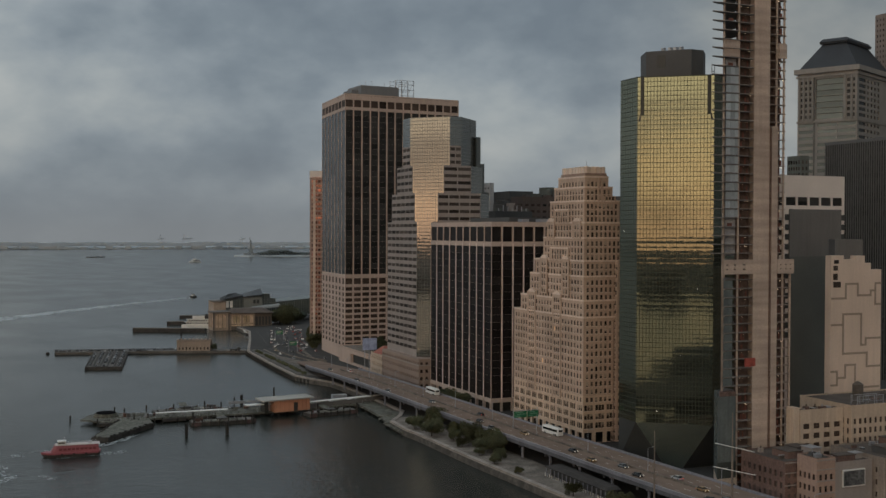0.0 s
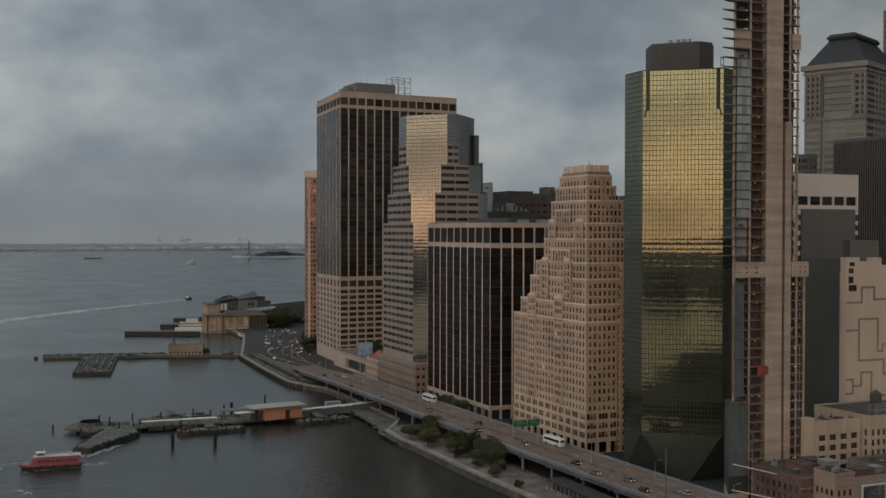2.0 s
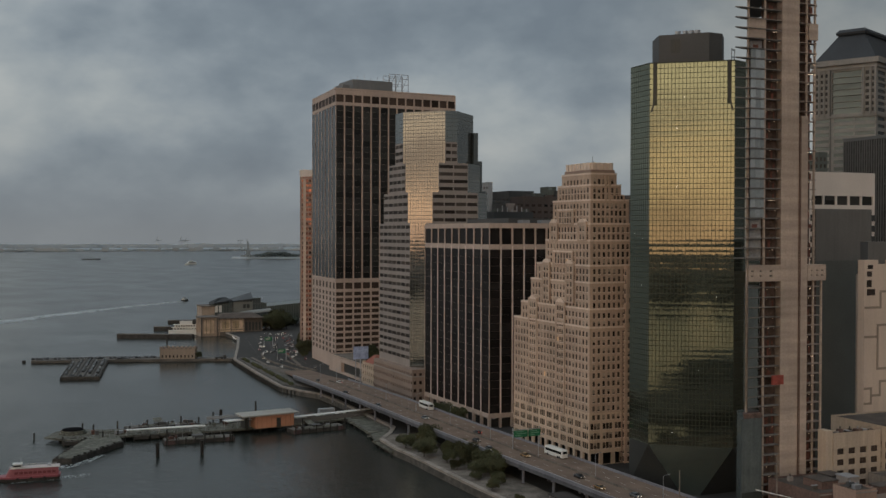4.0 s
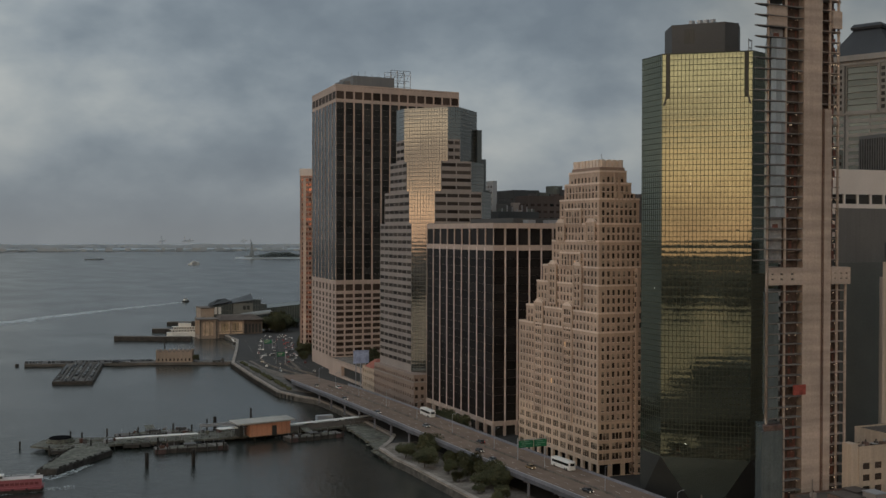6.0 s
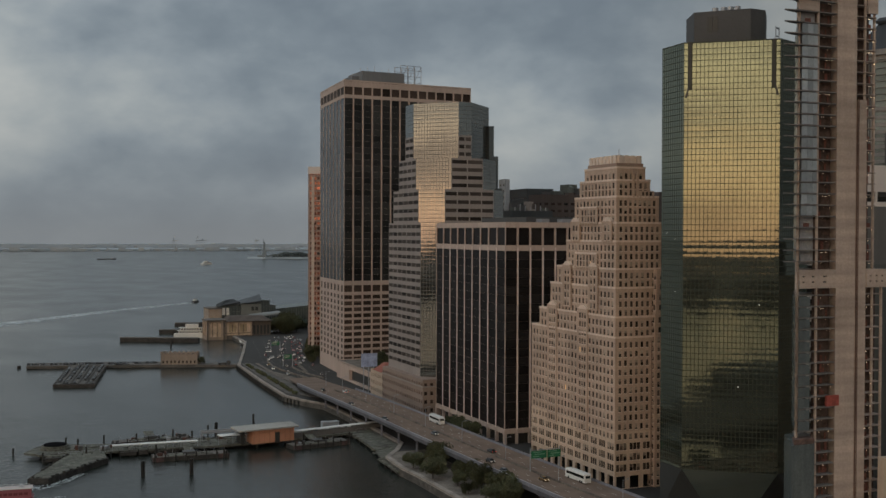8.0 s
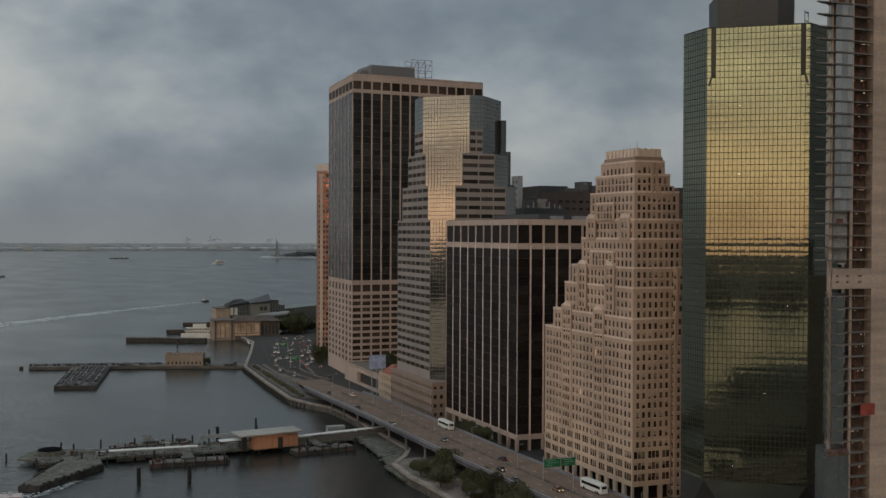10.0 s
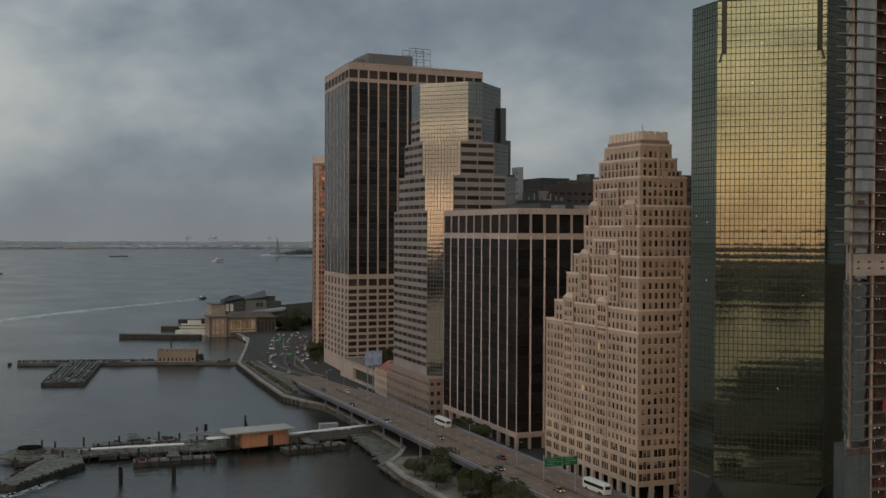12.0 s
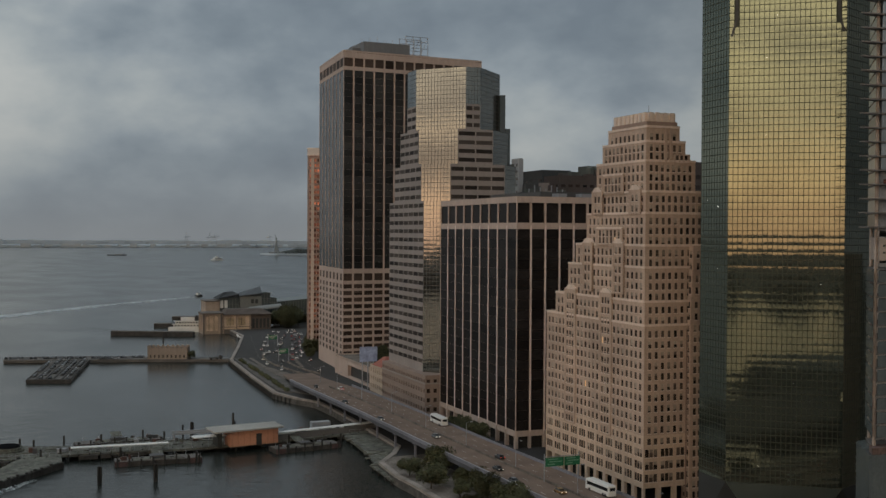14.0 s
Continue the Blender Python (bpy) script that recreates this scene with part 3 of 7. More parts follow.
# terrace wing with planting and a billboard beside the tower
wing = thing("terrace_wing", (250, 690, 3), "low rose stone terrace wing with a dark garage opening", "building")
m = M()
op = []
for k, (p, q) in enumerate(edges([(239, 660), (264, 660), (264, 740), (239, 740)])):
    op += facade(m, p, q, 3, 14.0, [(26, 66)] if k == 3 else [], [(4.2, 10.5)] if k == 3 else [], 2.0)
part("wall", m, TAN, wing)
m = M()
for o in op:
    pane_into(m, o)
# dark inside of the opening, put in as a black sheet
part("garage_opening", m, BLACKWALL, wing)
part("roof", M().prism(rect(239, 660, 264, 740), 13.0, 13.3), PAVE, wing)
bb = thing("billboard", (236.4, 668, 14), "pale glowing advertising screen on a steel frame above the terrace", "billboard")
part("panel", M().box(231.8, 667.6, 17.6, 241.2, 668.4, 25.2), BILL, bb)
m = M()
for x in (233.5, 236.5, 239.5):
    m.rod((x, 669, 3), (x, 669, 24), 0.25), m.rod((x, 669, 22), (x, 668.4, 18), 0.15)
part("frame", m, METAL, bb)


# ---- stepped tower with mirror-glass corners ----
def stepped_tower():
    b = thing("office_tower", (239, 586, 3), "grey granite stepped office tower with mirror glass corners", "office tower")
    x0, y0, x1, y1 = 239.0, 586.5, 283.5, 634.0
    tiers = [(3 + 20, 99.5, 7.0), (99.5, 116.5, 10.4), (116.5, 132.5, 14.0), (132.5, 161.0, 17.8)]
    wall, rib, cap = M(), [], M()
    fh = 4.05
    gl = []
    for i, (za, zb, c) in enumerate(tiers):
        if i == 0:
            za = 3
        x1, y1 = (289.5, 287.0, 284.5, 281.8)[i], (649.0, 645.0, 640.0, 634.0)[i]
        poly = [(x0 + c, y0), (x1 - c, y0), (x1, y0 + c), (x1, y1 - c), (x1 - c, y1), (x0 + c, y1), (x0, y1 - c), (x0, y0 + c)]
        for k, (p, q) in enumerate(edges(poly)):
            L = (Vector(q) - Vector(p)).length
            if k % 2 == 0:
                hi = zb - (17.0 if i == 3 else 0)
                z = max(za, 24)
                n = round((hi - z) / fh)
                st = (hi - z) / n
                cols = spans(L, max(2, round(L / 7.0)), L / max(2, round(L / 7.0)) - 0.6)
                rib += facade(wall, p, q, za, hi, cols, rows_of(z, n, st, 1.85, 1.05), 0.1)
                if i == 3:
                    nc = max(3, round(L / 1.6))
                    gl += [o for o in facade(cap, p, q, hi, zb, spans(L, nc, L / nc - 0.12), rows_of(hi, 8, 17.0 / 8, 2.0, 0.06), 0.06)]
            else:
                nc = max(3, round(L / 1.6))
                nr = max(3, round((zb - max(za, 20)) / 2.03))
                st = (zb - max(za, 20)) / nr
                gl += facade(cap, p, q, za, zb, spans(L, nc, L / nc - 0.14), rows_of(max(za, 20), nr, st, st - 0.14, 0.07), 0.06)
        cap.poly(*[(*p, zb) for p in poly])
    part("wall", wall, GREYSTONE, b)
    DK0 = surf("dark_fluted_panel", (0.10, 0.115, 0.118), 0.5, var=0.15)
    part("service_shaft", M().box(281.0, 602, 3, 283.8, 614, 151).box(284.0, 602, 3, 286.4, 616, 135).box(286.6, 602, 3, 288.6, 618, 118), DK0, b, "dark glazed service shaft")
    part("mullion_grid", cap, surf("bronze_mullion", (0.11, 0.105, 0.095), 0.5, metal=0.5, var=0.1), b)
    windows("ribbon_window", rib, b, surf("ribbon_glass", (0.050, 0.042, 0.037), 0.5, var=0.2, ior=1.12, piece=0.7), 300)
    gl = sorted(gl, key=lambda o: -o[0][2] + 3 * (o[0][1] - 586))
    pm = {}
    for n, o in enumerate(gl):
        if n >= 300:
            break
        mid, u, w, h = o
        key = (round(w, 2), round(h, 2))
        if key not in pm:
            mm = M()
            bulged(mm, Vector((0, 0, 0)), Vector((w / 2, 0, 0)), Vector((0, 0, h / 2)), Vector((0, -1, 0)), 0.003)
            pm[key] = mesh_of(mm, "pane", GREYGLASS, smooth=True)
        piece("pane", pm[key], b, mid, math.atan2(u.y, u.x) + random.gauss(0, 0.0012), random.gauss(0, 0.0012))
    m = M()
    for o in gl[300:]:
        mid, u, w, h = o
        nn = Vector((u.y, -u.x, 0))
        bulged(m, Vector(mid), Vector((u.x, u.y, 0)) * (w / 2) + nn * random.gauss(0, 0.0012), Vector((0, 0, h / 2)) + nn * random.gauss(0, 0.0012), nn, 0.003)
    part("pane_field", m, GREYGLASS, b, kind="stuff", smooth=True)
    # granite podium
    m = M()
    P = rect(235.5, 581, 291, 642)
    op = []
    for k, (p, q) in enumerate(edges(P)):
        L = (Vector(q) - Vector(p)).length
        op += facade(m, p, q, 3, 21, spans(L, round(L / 3.3), 1.7), rows_of(3, 4, 4.2, 1.9, 1.6), 0.5)
    m.poly(*[(*p, 21) for p in P])
    part("podium_wall", m, surf("pink_granite", (0.27, 0.205, 0.17), 0.8, var=0.12, streak=0.08), b)
    windows("podium_window", op, b, WINDOW, 120)
    part("cornice", M().prism(rect(235.2, 580.7, 291.3, 642.3), 17.0, 17.6), GREYSTONE, b)


stepped_tower()

# small old building with a reddish roof beside the podium
ob = thing("corner_building", (240, 650, 3), "small tan corner building with a reddish hipped roof", "building")
m = M()
op = []
P = rect(236.4, 643.5, 252, 665)
for p, q in edges(P):
    L = (Vector(q) - Vector(p)).length
    op += facade(m, p, q, 3, 17, spans(L, max(3, round(L / 3.5)), 1.3), rows_of(4, 3, 4.0, 2.2, 1.0), 0.3)
part("wall", m, CREAM, ob)
windows("window", op, ob, WINDOW, 60)
part("roof", M().prism([(235.8, 642.9), (252.6, 642.9), (252.6, 659.6), (235.8, 659.6)], 17, 21.5, [(240, 650), (249, 650), (249, 653.5), (240, 653.5)]), surf("red_tile_roof", (0.27, 0.10, 0.075), 0.9, var=0.2), ob)


# ---- dark block with tall ribs ----
def ribbed_block():
    b = thing("office_block", (241, 499, 3), "dark glass office block with slim rose stone ribs", "office block")
    P = rect(241, 498, 302, 577)
    wall, strips, att = M(), [], []
    for k, (p, q) in enumerate(edges(P)):
        L = (Vector(q) - Vector(p)).length
        if k in (1, 2):
            facade(wall, p, q, 3, 99, [], [], 0.5)
            continue
        n = 9 if k == 3 else 10
        bay = L / n
        cols = spans(L, n, bay - 0.7)
        strips += facade(wall, p, q, 9.4, 87.2, cols, [(9.8, 86.6)], 0.35 if k == 0 else 0.14)
        att += facade(wall, p, q, 87.2, 99, cols, [(89.0, 96.6)], 0.9 if k == 0 else 0.5)
        facade(wall, p, q, 7.6, 9.4, [], [], 0.5)
        u = (Vector(q) - Vector(p)).normalized()
        nn = Vector((u.y, -u.x))
        for j in range(0, n + 1):
            c = Vector(p) + u * (L * j / n)
            if j in (0, n):
                c += u * (0.45 if j == 0 else -0.45)
            part("pier", M().beam(c - nn * 1.2, c + nn * 0.3, 0.85, 3, 9.3), TAN, b)
            if 0 < j < n:
                part("rib", M().beam(c - nn * 0.3, c + nn * (0.16 if k == 0 else 0.14), 0.6, 9.4, 88.0), surf("pale_rose_rib", (0.70, 0.575, 0.52), 0.7, var=0.1, streak=0.1), b)
    part("wall", wall, TAN, b)
    for o in strips:
        m = M()
        mid, u, w, h = o
        for j in range(20):
            hh = h / 20
            pane_into(m, ((mid[0], mid[1], mid[2] - h / 2 + (j + 0.5) * hh), u, w, hh - 0.08), 0.0015)
        part("glazing_strip", m, surf("brown_tinted_glass", (0.022, 0.019, 0.018), 0.3, var=0.25, big=0.15, ior=1.13, piece=0.35), b)
    windows("attic_window", att, b, surf("brown_tinted_glass", (0.022, 0.019, 0.018)), 60)
    part("lobby", M().prism(rect(243, 500, 300, 575), 3, 7.6), DARKGLASS, b)
    part("roof", M().prism(rect(241.5, 498.5, 301.5, 576.5), 97.0, 97.6), ROOF, b)
    part("plant_room", M().box(258, 512, 97.6, 296, 560, 101.5), DARKBOX, b)
    for x, y, w in ((262, 505, 4), (272, 504, 6), (284, 506, 5)):
        part("roof_unit", M().box(x, y, 97.6, x + w, y + 5, 100.6), METAL, b)


ribbed_block()


# ---- stepped buff brick skyscraper ----
def ziggurat():
    b = thing("stepped_skyscraper", (241.5, 407, 3), "stepped buff brick skyscraper with many small windows", "skyscraper")
    # x0, y0, x1, y1, z0, z1
    T = [(241.5, 408.3, 275.0, 473.5, 3.0, 57.0), (241.7, 408.6, 273.0, 467.0, 57.0, 64.2), (241.9, 408.9, 271.0, 458.1, 64.2, 74.6), (242.1, 409.2, 269.0, 453.2, 74.6, 81.3),
         (242.3, 409.5, 266.0, 445.9, 81.3, 91.2), (242.5, 409.8, 264.0, 441.7, 91.2, 97.8), (242.7, 410.1, 260.5, 440.3, 97.8, 107.2),
         (242.9, 410.4, 257.0, 436.8, 107.2, 113.1), (243.1, 410.6, 255.0, 433.5, 113.1, 117.6), (243.3, 410.8, 253.9, 431.1, 117.6, 122.2)]
    op = []
    fh = 3.17

    def clad(x0, y0, x1, y1, z0, z1, sides=(0, 1, 2, 3), first=True):
        wall, foot = M(), M()
        P = rect(x0, y0, x1, y1)
        for k, (p, q) in enumerate(edges(P)):
            L = (Vector(q) - Vector(p)).length
            if k not in sides:
                continue
            if k in (1, 2):
                facade(wall, p, q, z0, z1, [], [], 0.3)
                continue
            n = max(1, round(L / (2.72 if k == 3 else 2.37)))
            lead = min(0.9, L * 0.1)
            if z0 < 5 and first:
                nb = max(2, round(L / 5.8))
                grp = []
                for (a, c) in spans(L, nb, 4.5):
                    w = (c - a) / 3
                    grp += [(a + w * j + 0.07, a + w * (j + 1) - 0.07) for j in range(3)]
                facade(foot, p, q, 3, 8.6, spans(L, nb, 4.0), [(3.05, 7.6)], 0.9)
                op.extend(facade(foot, p, q, 8.6, 20.0, grp, rows_of(8.6, 3, 3.8, 2.5, 0.7), 0.22))
                op.extend(facade(foot, p, q, 20.0, 23.6, spans(L, n, 1.3, lead), [(20.7, 22.7)], 0.22))
                za = 23.6
            else:
                za = z0
            nr = max(1, round((z1 - za - 0.5) / fh))
            st = (z1 - 0.9 - za) / nr if z1 - za > 3 else 0
            if z1 - za < 3.0:
                facade(wall, p, q, za, z1, [], [], 0.3)
                continue
            op.extend(facade(wall, p, q, za, z1, spans(L, n, 1.34 if k == 3 else 1.14, lead), rows_of(za, nr, st, 2.1, 0.55), 0.2 if k == 3 else 0.26))
        wall.poly(*[(*p, z1) for p in P])
        part("tier", wall, BRICK_BUFF, b)
        # warm street light on the base storeys is put into a paler, yellower colour
        if foot.f:
            part("stone_base", foot, surf("lit_base_wall", (0.575, 0.435, 0.325), 0.85, var=0.12, streak=0.12), b, "paler base storeys, lamplight put into their colour")

    for i, t in enumerate(T[:-1]):
        clad(*t)
    # wings and bays that stand out from the long side and the street side
    # y0, y1, z0, z1, gabled, x of the wall that it stands on
    for ya, yb, z0, z1, gable, xw in ((422, 438, 81.3, 86.6, 0, 242.3), (441, 446.6, 66, 82.0, 1, 242.0), (421, 427, 66, 82.0, 1, 242.0), (452, 459, 20.2, 66.0, 1, 242.0), (428, 435, 20.2, 66.0, 1, 242.0),
                                      (435.4, 441.2, 91.2, 98.6, 1, 242.5), (412, 418, 91.2, 98.6, 1, 242.5), (422.5, 435, 97.8, 103.6, 0, 242.7)):
        x0, x1 = xw - 0.75, xw + 3
        clad(x0, ya, x1, yb, z0, z1, (3, 0, 2), False)
        m = M()
        if gable:
            ym = (ya + yb) / 2
            m.hexa([(x0 - 0.15, ya - 0.1, z1), (x1, ya - 0.1, z1), (x1, yb + 0.1, z1), (x0 - 0.15, yb + 0.1, z1)], [(x0 - 0.15, ym - 1.2, z1 + 1.5), (x1, ym - 1.2, z1 + 1.5), (x1, ym + 1.2, z1 + 1.5), (x0 - 0.15, ym + 1.2, z1 + 1.5)])
        else:
            for p, q in edges(rect(x0 + 0.1, ya + 0.1, x1, yb - 0.1)):
                m.beam(p, q, 0.5, z1 - 0.05, z1 + 0.6)
        part("bay_head", m, LIME, b)
        for y in (ya, yb):
            part("bay_pier", M().box(x0 - 0.12, y - 0.45, z0, x0 + 0.3, y + 0.45, z1 + 0.3), BRICK_BUFF, b)
    # street side: two wings, the shade between them painted as a dark strip
    for (xa, xb, z1) in ((257.1, 268.0, 58.5), (257.3, 267.6, 66.0), (257.6, 267.2, 74.0), (257.9, 266.0, 81.5)):
        clad(xa, 407.1, xb, 411.3, 3.0 if z1 < 60 else z1 - 8, z1, (0, 1, 3), False)
    for (xa, xb, z1) in ((252.4, 258.4, 109.6),):
        clad(xa, 409.9, xb, 412.0, 106.6, z1, (0, 1, 3), False)
    lit = random.Random(6).sample([o for o in op if o[1].y < 0 and o[0][2] > 25], 3)
    for o in lit:
        m = M()
        pane_into(m, (o[0], o[1], o[2] * 0.9, o[3] * 0.9))
        part("lit_window", m, surf("lit_glass", (0.6, 0.4, 0.2), 0.4, emit=(1.0, 0.62, 0.32, 0.3)), b)
    # stone sills, and blinds drawn to different heights
    sills, blinds, rz = M(), M(), random.Random(41)
    for mid, u, w, h in op:
        c, U, NN = Vector(mid), Vector((u.x, u.y, 0)), Vector((u.y, -u.x, 0))
        lo = c - Vector((0, 0, h / 2))
        q = [lo - U * (w / 2 + 0.1) + NN * 0.33, lo + U * (w / 2 + 0.1) + NN * 0.33, lo + U * (w / 2 + 0.1) + NN * 0.06, lo - U * (w / 2 + 0.1) + NN * 0.06]
        sills.hexa([(p.x, p.y, p.z - 0.12) for p in q], [(p.x, p.y, p.z + 0.07) for p in q])
        if rz.random() < 0.36:
            d = h * rz.choice((0.3, 0.4, 0.5, 0.75))
            blinds.poly(*[tuple(c + U * (i * w * 0.46) + Vector((0, 0, h / 2 - 0.03 - j * d)) + NN * 0.075) for i, j in ((-1, 1), (1, 1), (1, 0), (-1, 0))])
    part("sill_course", sills, LIME, b, "pale stone window sills", "stuff")
    part("blind", blinds, surf("drawn_blind", (0.30, 0.245, 0.195), 0.9, var=0.25, piece=0.35), b, "drawn beige window blinds", "stuff")
    windows("window", [o for o in op if o not in lit], b, surf("dull_old_glass", (0.072, 0.054, 0.043), 0.45, var=0.3, ior=1.2, piece=0.9), 420, 0.004)
    # pale copings on every step
    for (x0, y0, x1, y1, z0, z1) in T[:-1]:
        m = M()
        for p, q in edges(rect(x0 + 0.1, y0 + 0.1, x1 - 0.1, y1 - 0.1)):
            m.beam(p, q, 0.6, z1 - 0.1, z1 + 0.6)
        part("coping", m, LIME, b)
    # blank piers between the windows of the top storeys, and a darker frieze below the crown
    for xx in (249.3, 251.0):
        part("pier", M().box(xx, 409.9, 107.2, xx + 0.9, 410.7, 117.4), BRICK_BUFF, b)
    part("frieze", M().prism(rect(243.2, 410.7, 254.2, 431.4), 117.7, 119.4), surf("darker_brown_band", (0.30, 0.21, 0.165), 0.9, var=0.15), b, "darker brick frieze")
    # fluted crown
    x0, y0, x1, y1, z0, z1 = T[-1]
    m = M().prism(rect(x0 + 0.4, y0 + 0.4, x1 - 0.4, y1 - 0.4), z0 + 1.8, z1 - 0.4)
    for p, q in edges(rect(x0 + 0.4, y0 + 0.4, x1 - 0.4, y1 - 0.4)):
        L = (Vector(q) - Vector(p)).length
        u = (Vector(q) - Vector(p)).normalized()
        for a, c in spans(L, round(L / 2.4), 1.7):
            m.beam(Vector(p) + u * a, Vector(p) + u * c, 1.0, z0 + 1.8, z1)
    part("crown", m, LIME, b, "fluted pale stone crown")
    # shade of the recess, laid on as a thin brown strip
    part("shaft_back", M().box(256.3, 407.9, 3, 256.65, 408.24, 56), surf("darker_brown_band", (0.30, 0.21, 0.165)), b)
    part("roof_rail", M().rod((246, 414, 121.2), (246, 414, 124.6), 0.1).rod((250, 420, 121.2), (250, 420, 123.4), 0.1), METAL, b)


ziggurat()


# ---- octagonal tower of green mirror glass ----
def mirror_tower():
    b = thing("glass_tower", (260, 372, 3), "octagonal tower of green-gold mirror glass with a dark crown", "glass tower")
    P = [(238.0, 362.4), (260.8, 344.5), (277.3, 351.2), (288.6, 372.3), (285.6, 386.1), (267.9, 397.9), (256.1, 395.0), (238.3, 374.9)]
    grid, op = M(), []
    zlow, top = 20.0, 154.2
    cut = zlow + 65 * (top - 0.3 - zlow) / 73
    for k, (p, q) in enumerate(edges(P)):
        L = (Vector(q) - Vector(p)).length
        if k in (3, 4, 5):
            facade(grid, p, q, 3, top, [], [], 0.1)
            continue
        n = round(L / 1.26)
        nr = 73
        st = (top - 0.3 - zlow) / nr
        cols = spans(L, n, L / n - 0.15)
        rows = rows_of(zlow, nr, st, st - 0.17, 0.08)
        if k == 0:
            slot = {1, n - 2}
            op += facade(grid, p, q, zlow, cut, cols, rows[:65], 0.05)
            op += facade(grid, p, q, cut, top, [c for j, c in enumerate(cols) if j not in slot], rows[65:], 0.05)
            u = (Vector(q) - Vector(p)).normalized()
            nn = Vector((u.y, -u.x))
            # the dark of the recesses is laid on as black strips
            for j, far in ((1, 0.5), (n - 2, n - 0.5)):
                a = Vector(p) + u * (L * (j + 0.5) / n)
                e = Vector(p) + u * (L * far / n)
                m = M()
                for s0, s1, za, zb in ((a, a, cut + 2.0, top), ):
                    m.beam(s0 - u * 0.3 + nn * 0.1, s0 + u * 0.3 + nn * 0.1, 0.3, za, zb)
                g = lambda c, z: (c.x + nn.x * 0.12, c.y + nn.y * 0.12, z)
                m.poly(g(e - u * 0.3, cut - 2.4), g(e + u * 0.3, cut - 2.4), g(a + u * 0.3, cut + 2.2), g(a - u * 0.3, cut + 2.2))
                part("slot", m, BLACKWALL, b, "black strip standing for a recessed slot")
        else:
            op += facade(grid, p, q, zlow, top, cols, rows, 0.05)
    grid.poly(*[(*p, top) for p in P])
    part("mullion_grid", grid, surf("olive_mullion", (0.050, 0.053, 0.034), 0.65, metal=0.2, var=0.1), b)
    front = sorted(op, key=lambda o: (o[0][2] < 60) * 100 + abs(o[0][2] - 115) + abs(o[0][0] - 254) * 2)
    pm = {}
    rowtip = {}

    def tip_of(z):
        return rowtip.setdefault(round(z, 1), random.gauss(0, 0.0022) + (0.0014 if len(rowtip) % 2 else -0.0014))

    for n, (mid, u, w, h) in enumerate(front[:300]):
        key = (round(w, 2), round(h, 2))
        if key not in pm:
            bm = M()
            bulged(bm, Vector((0, 0, 0)), Vector((w / 2, 0, 0)), Vector((0, 0, h / 2)), Vector((0, -1, 0)), 0.0034)
            pm[key] = mesh_of(bm, "pane", GOLDGLASS, smooth=True)
        piece("pane", pm[key], b, mid, math.atan2(u.y, u.x) + random.gauss(0, 0.0014), random.gauss(0, 0.0012) + tip_of(mid[2]))
    m = M()
    for o in front[300:]:
        mid, u, w, h = o
        a, t = random.gauss(0, 0.0014), random.gauss(0, 0.0012) + tip_of(mid[2])
        nn = Vector((u.y, -u.x, 0))
        bulged(m, Vector(mid), Vector((u.x, u.y, 0)) * (w / 2) + nn * (a * w / 2), Vector((0, 0, h / 2)) + nn * (t * h / 2), nn, 0.0034)
    part("pane_field", m, GOLDGLASS, b, kind="stuff", smooth=True)
    # added glowing specks on the panes, for white points of light in the glass
    lamp = mesh_of(M().box(-0.08, -0.05, -0.06, 0.08, 0.0, 0.06), "ceiling_lamp", surf("white_glow", (0.9, 0.9, 0.88), 0.5, emit=(1.0, 0.95, 0.85, 2.2)))
    rl = random.Random(9)
    for mid, u, w, h in rl.sample([o for o in op if o[0][0] < 266 and o[0][2] < 150], 14):
        piece("ceiling_lamp", lamp, b, mid, math.atan2(u.y, u.x))
    # foot: the front face runs down to a point between two sloping dark sides
    A, B = Vector(P[0]), Vector(P[1])
    u = (B - A).normalized()
    nn = Vector((u.y, -u.x))
    L = (B - A).length
    a2, b2 = A + u * L * 0.40, A + u * L * 0.62
    m = M()
    m.poly((a2.x, a2.y, 3), (b2.x, b2.y, 3), (B.x, B.y, zlow), (A.x, A.y, zlow))
    part("foot_front", m, surf("foot_mirror_glass", (0.13, 0.16, 0.145), 0.2, metal=0.75, var=0.15), b)
    h2 = Vector(P[7])
    for c, e, f in ((A, a2, h2), (B, b2, Vector(P[2]))):
        m = M()
        pts = [(e.x, e.y, 3), (c.x, c.y, zlow), (f.x, f.y, zlow), (f.x, f.y, 3)]
        m.poly(*pts), m.poly(*pts[::-1])
        part("foot_side", m, BLACKWALL, b)
    m = M()
    for k in (2, 6):
        facade(m, P[k], P[(k + 1) % 8], 3, zlow, [], [], 0.1)
    part("foot_wall", m, BLACKWALL, b)
    Q = [(246.3, 369.0), (258.7, 356.3), (264.7, 356.8), (271.3, 364.4), (271.8, 376.3), (261.8, 384.5), (250.9, 379.9)]
    part("crown", M().prism(Q, top - 1, 165.4), DARKBOX, b, "dark louvred plant crown")
    m = M()
    A, B = Vector(Q[0]), Vector(Q[1])
    u = (B - A).normalized()
    nn = Vector((u.y, -u.x))
    for j, s in enumerate((0.24, 0.34)):
        c = A + (B - A) * s + nn * 0.06
        m.beam(c, c + u * 1.6, 0.2, 158.7, 163.7)
    part("louvre", m, BLACKWALL, b)
    for s in (0.35, 0.5, 0.62, 0.74):
        c = A.lerp(B, s) - nn * 3
        part("roof_fan", M().prism([(c.x + 1.1 * math.cos(w * math.pi / 3), c.y + 1.1 * math.sin(w * math.pi / 3)) for w in range(6)], 165.3, 166.9), METAL, b)
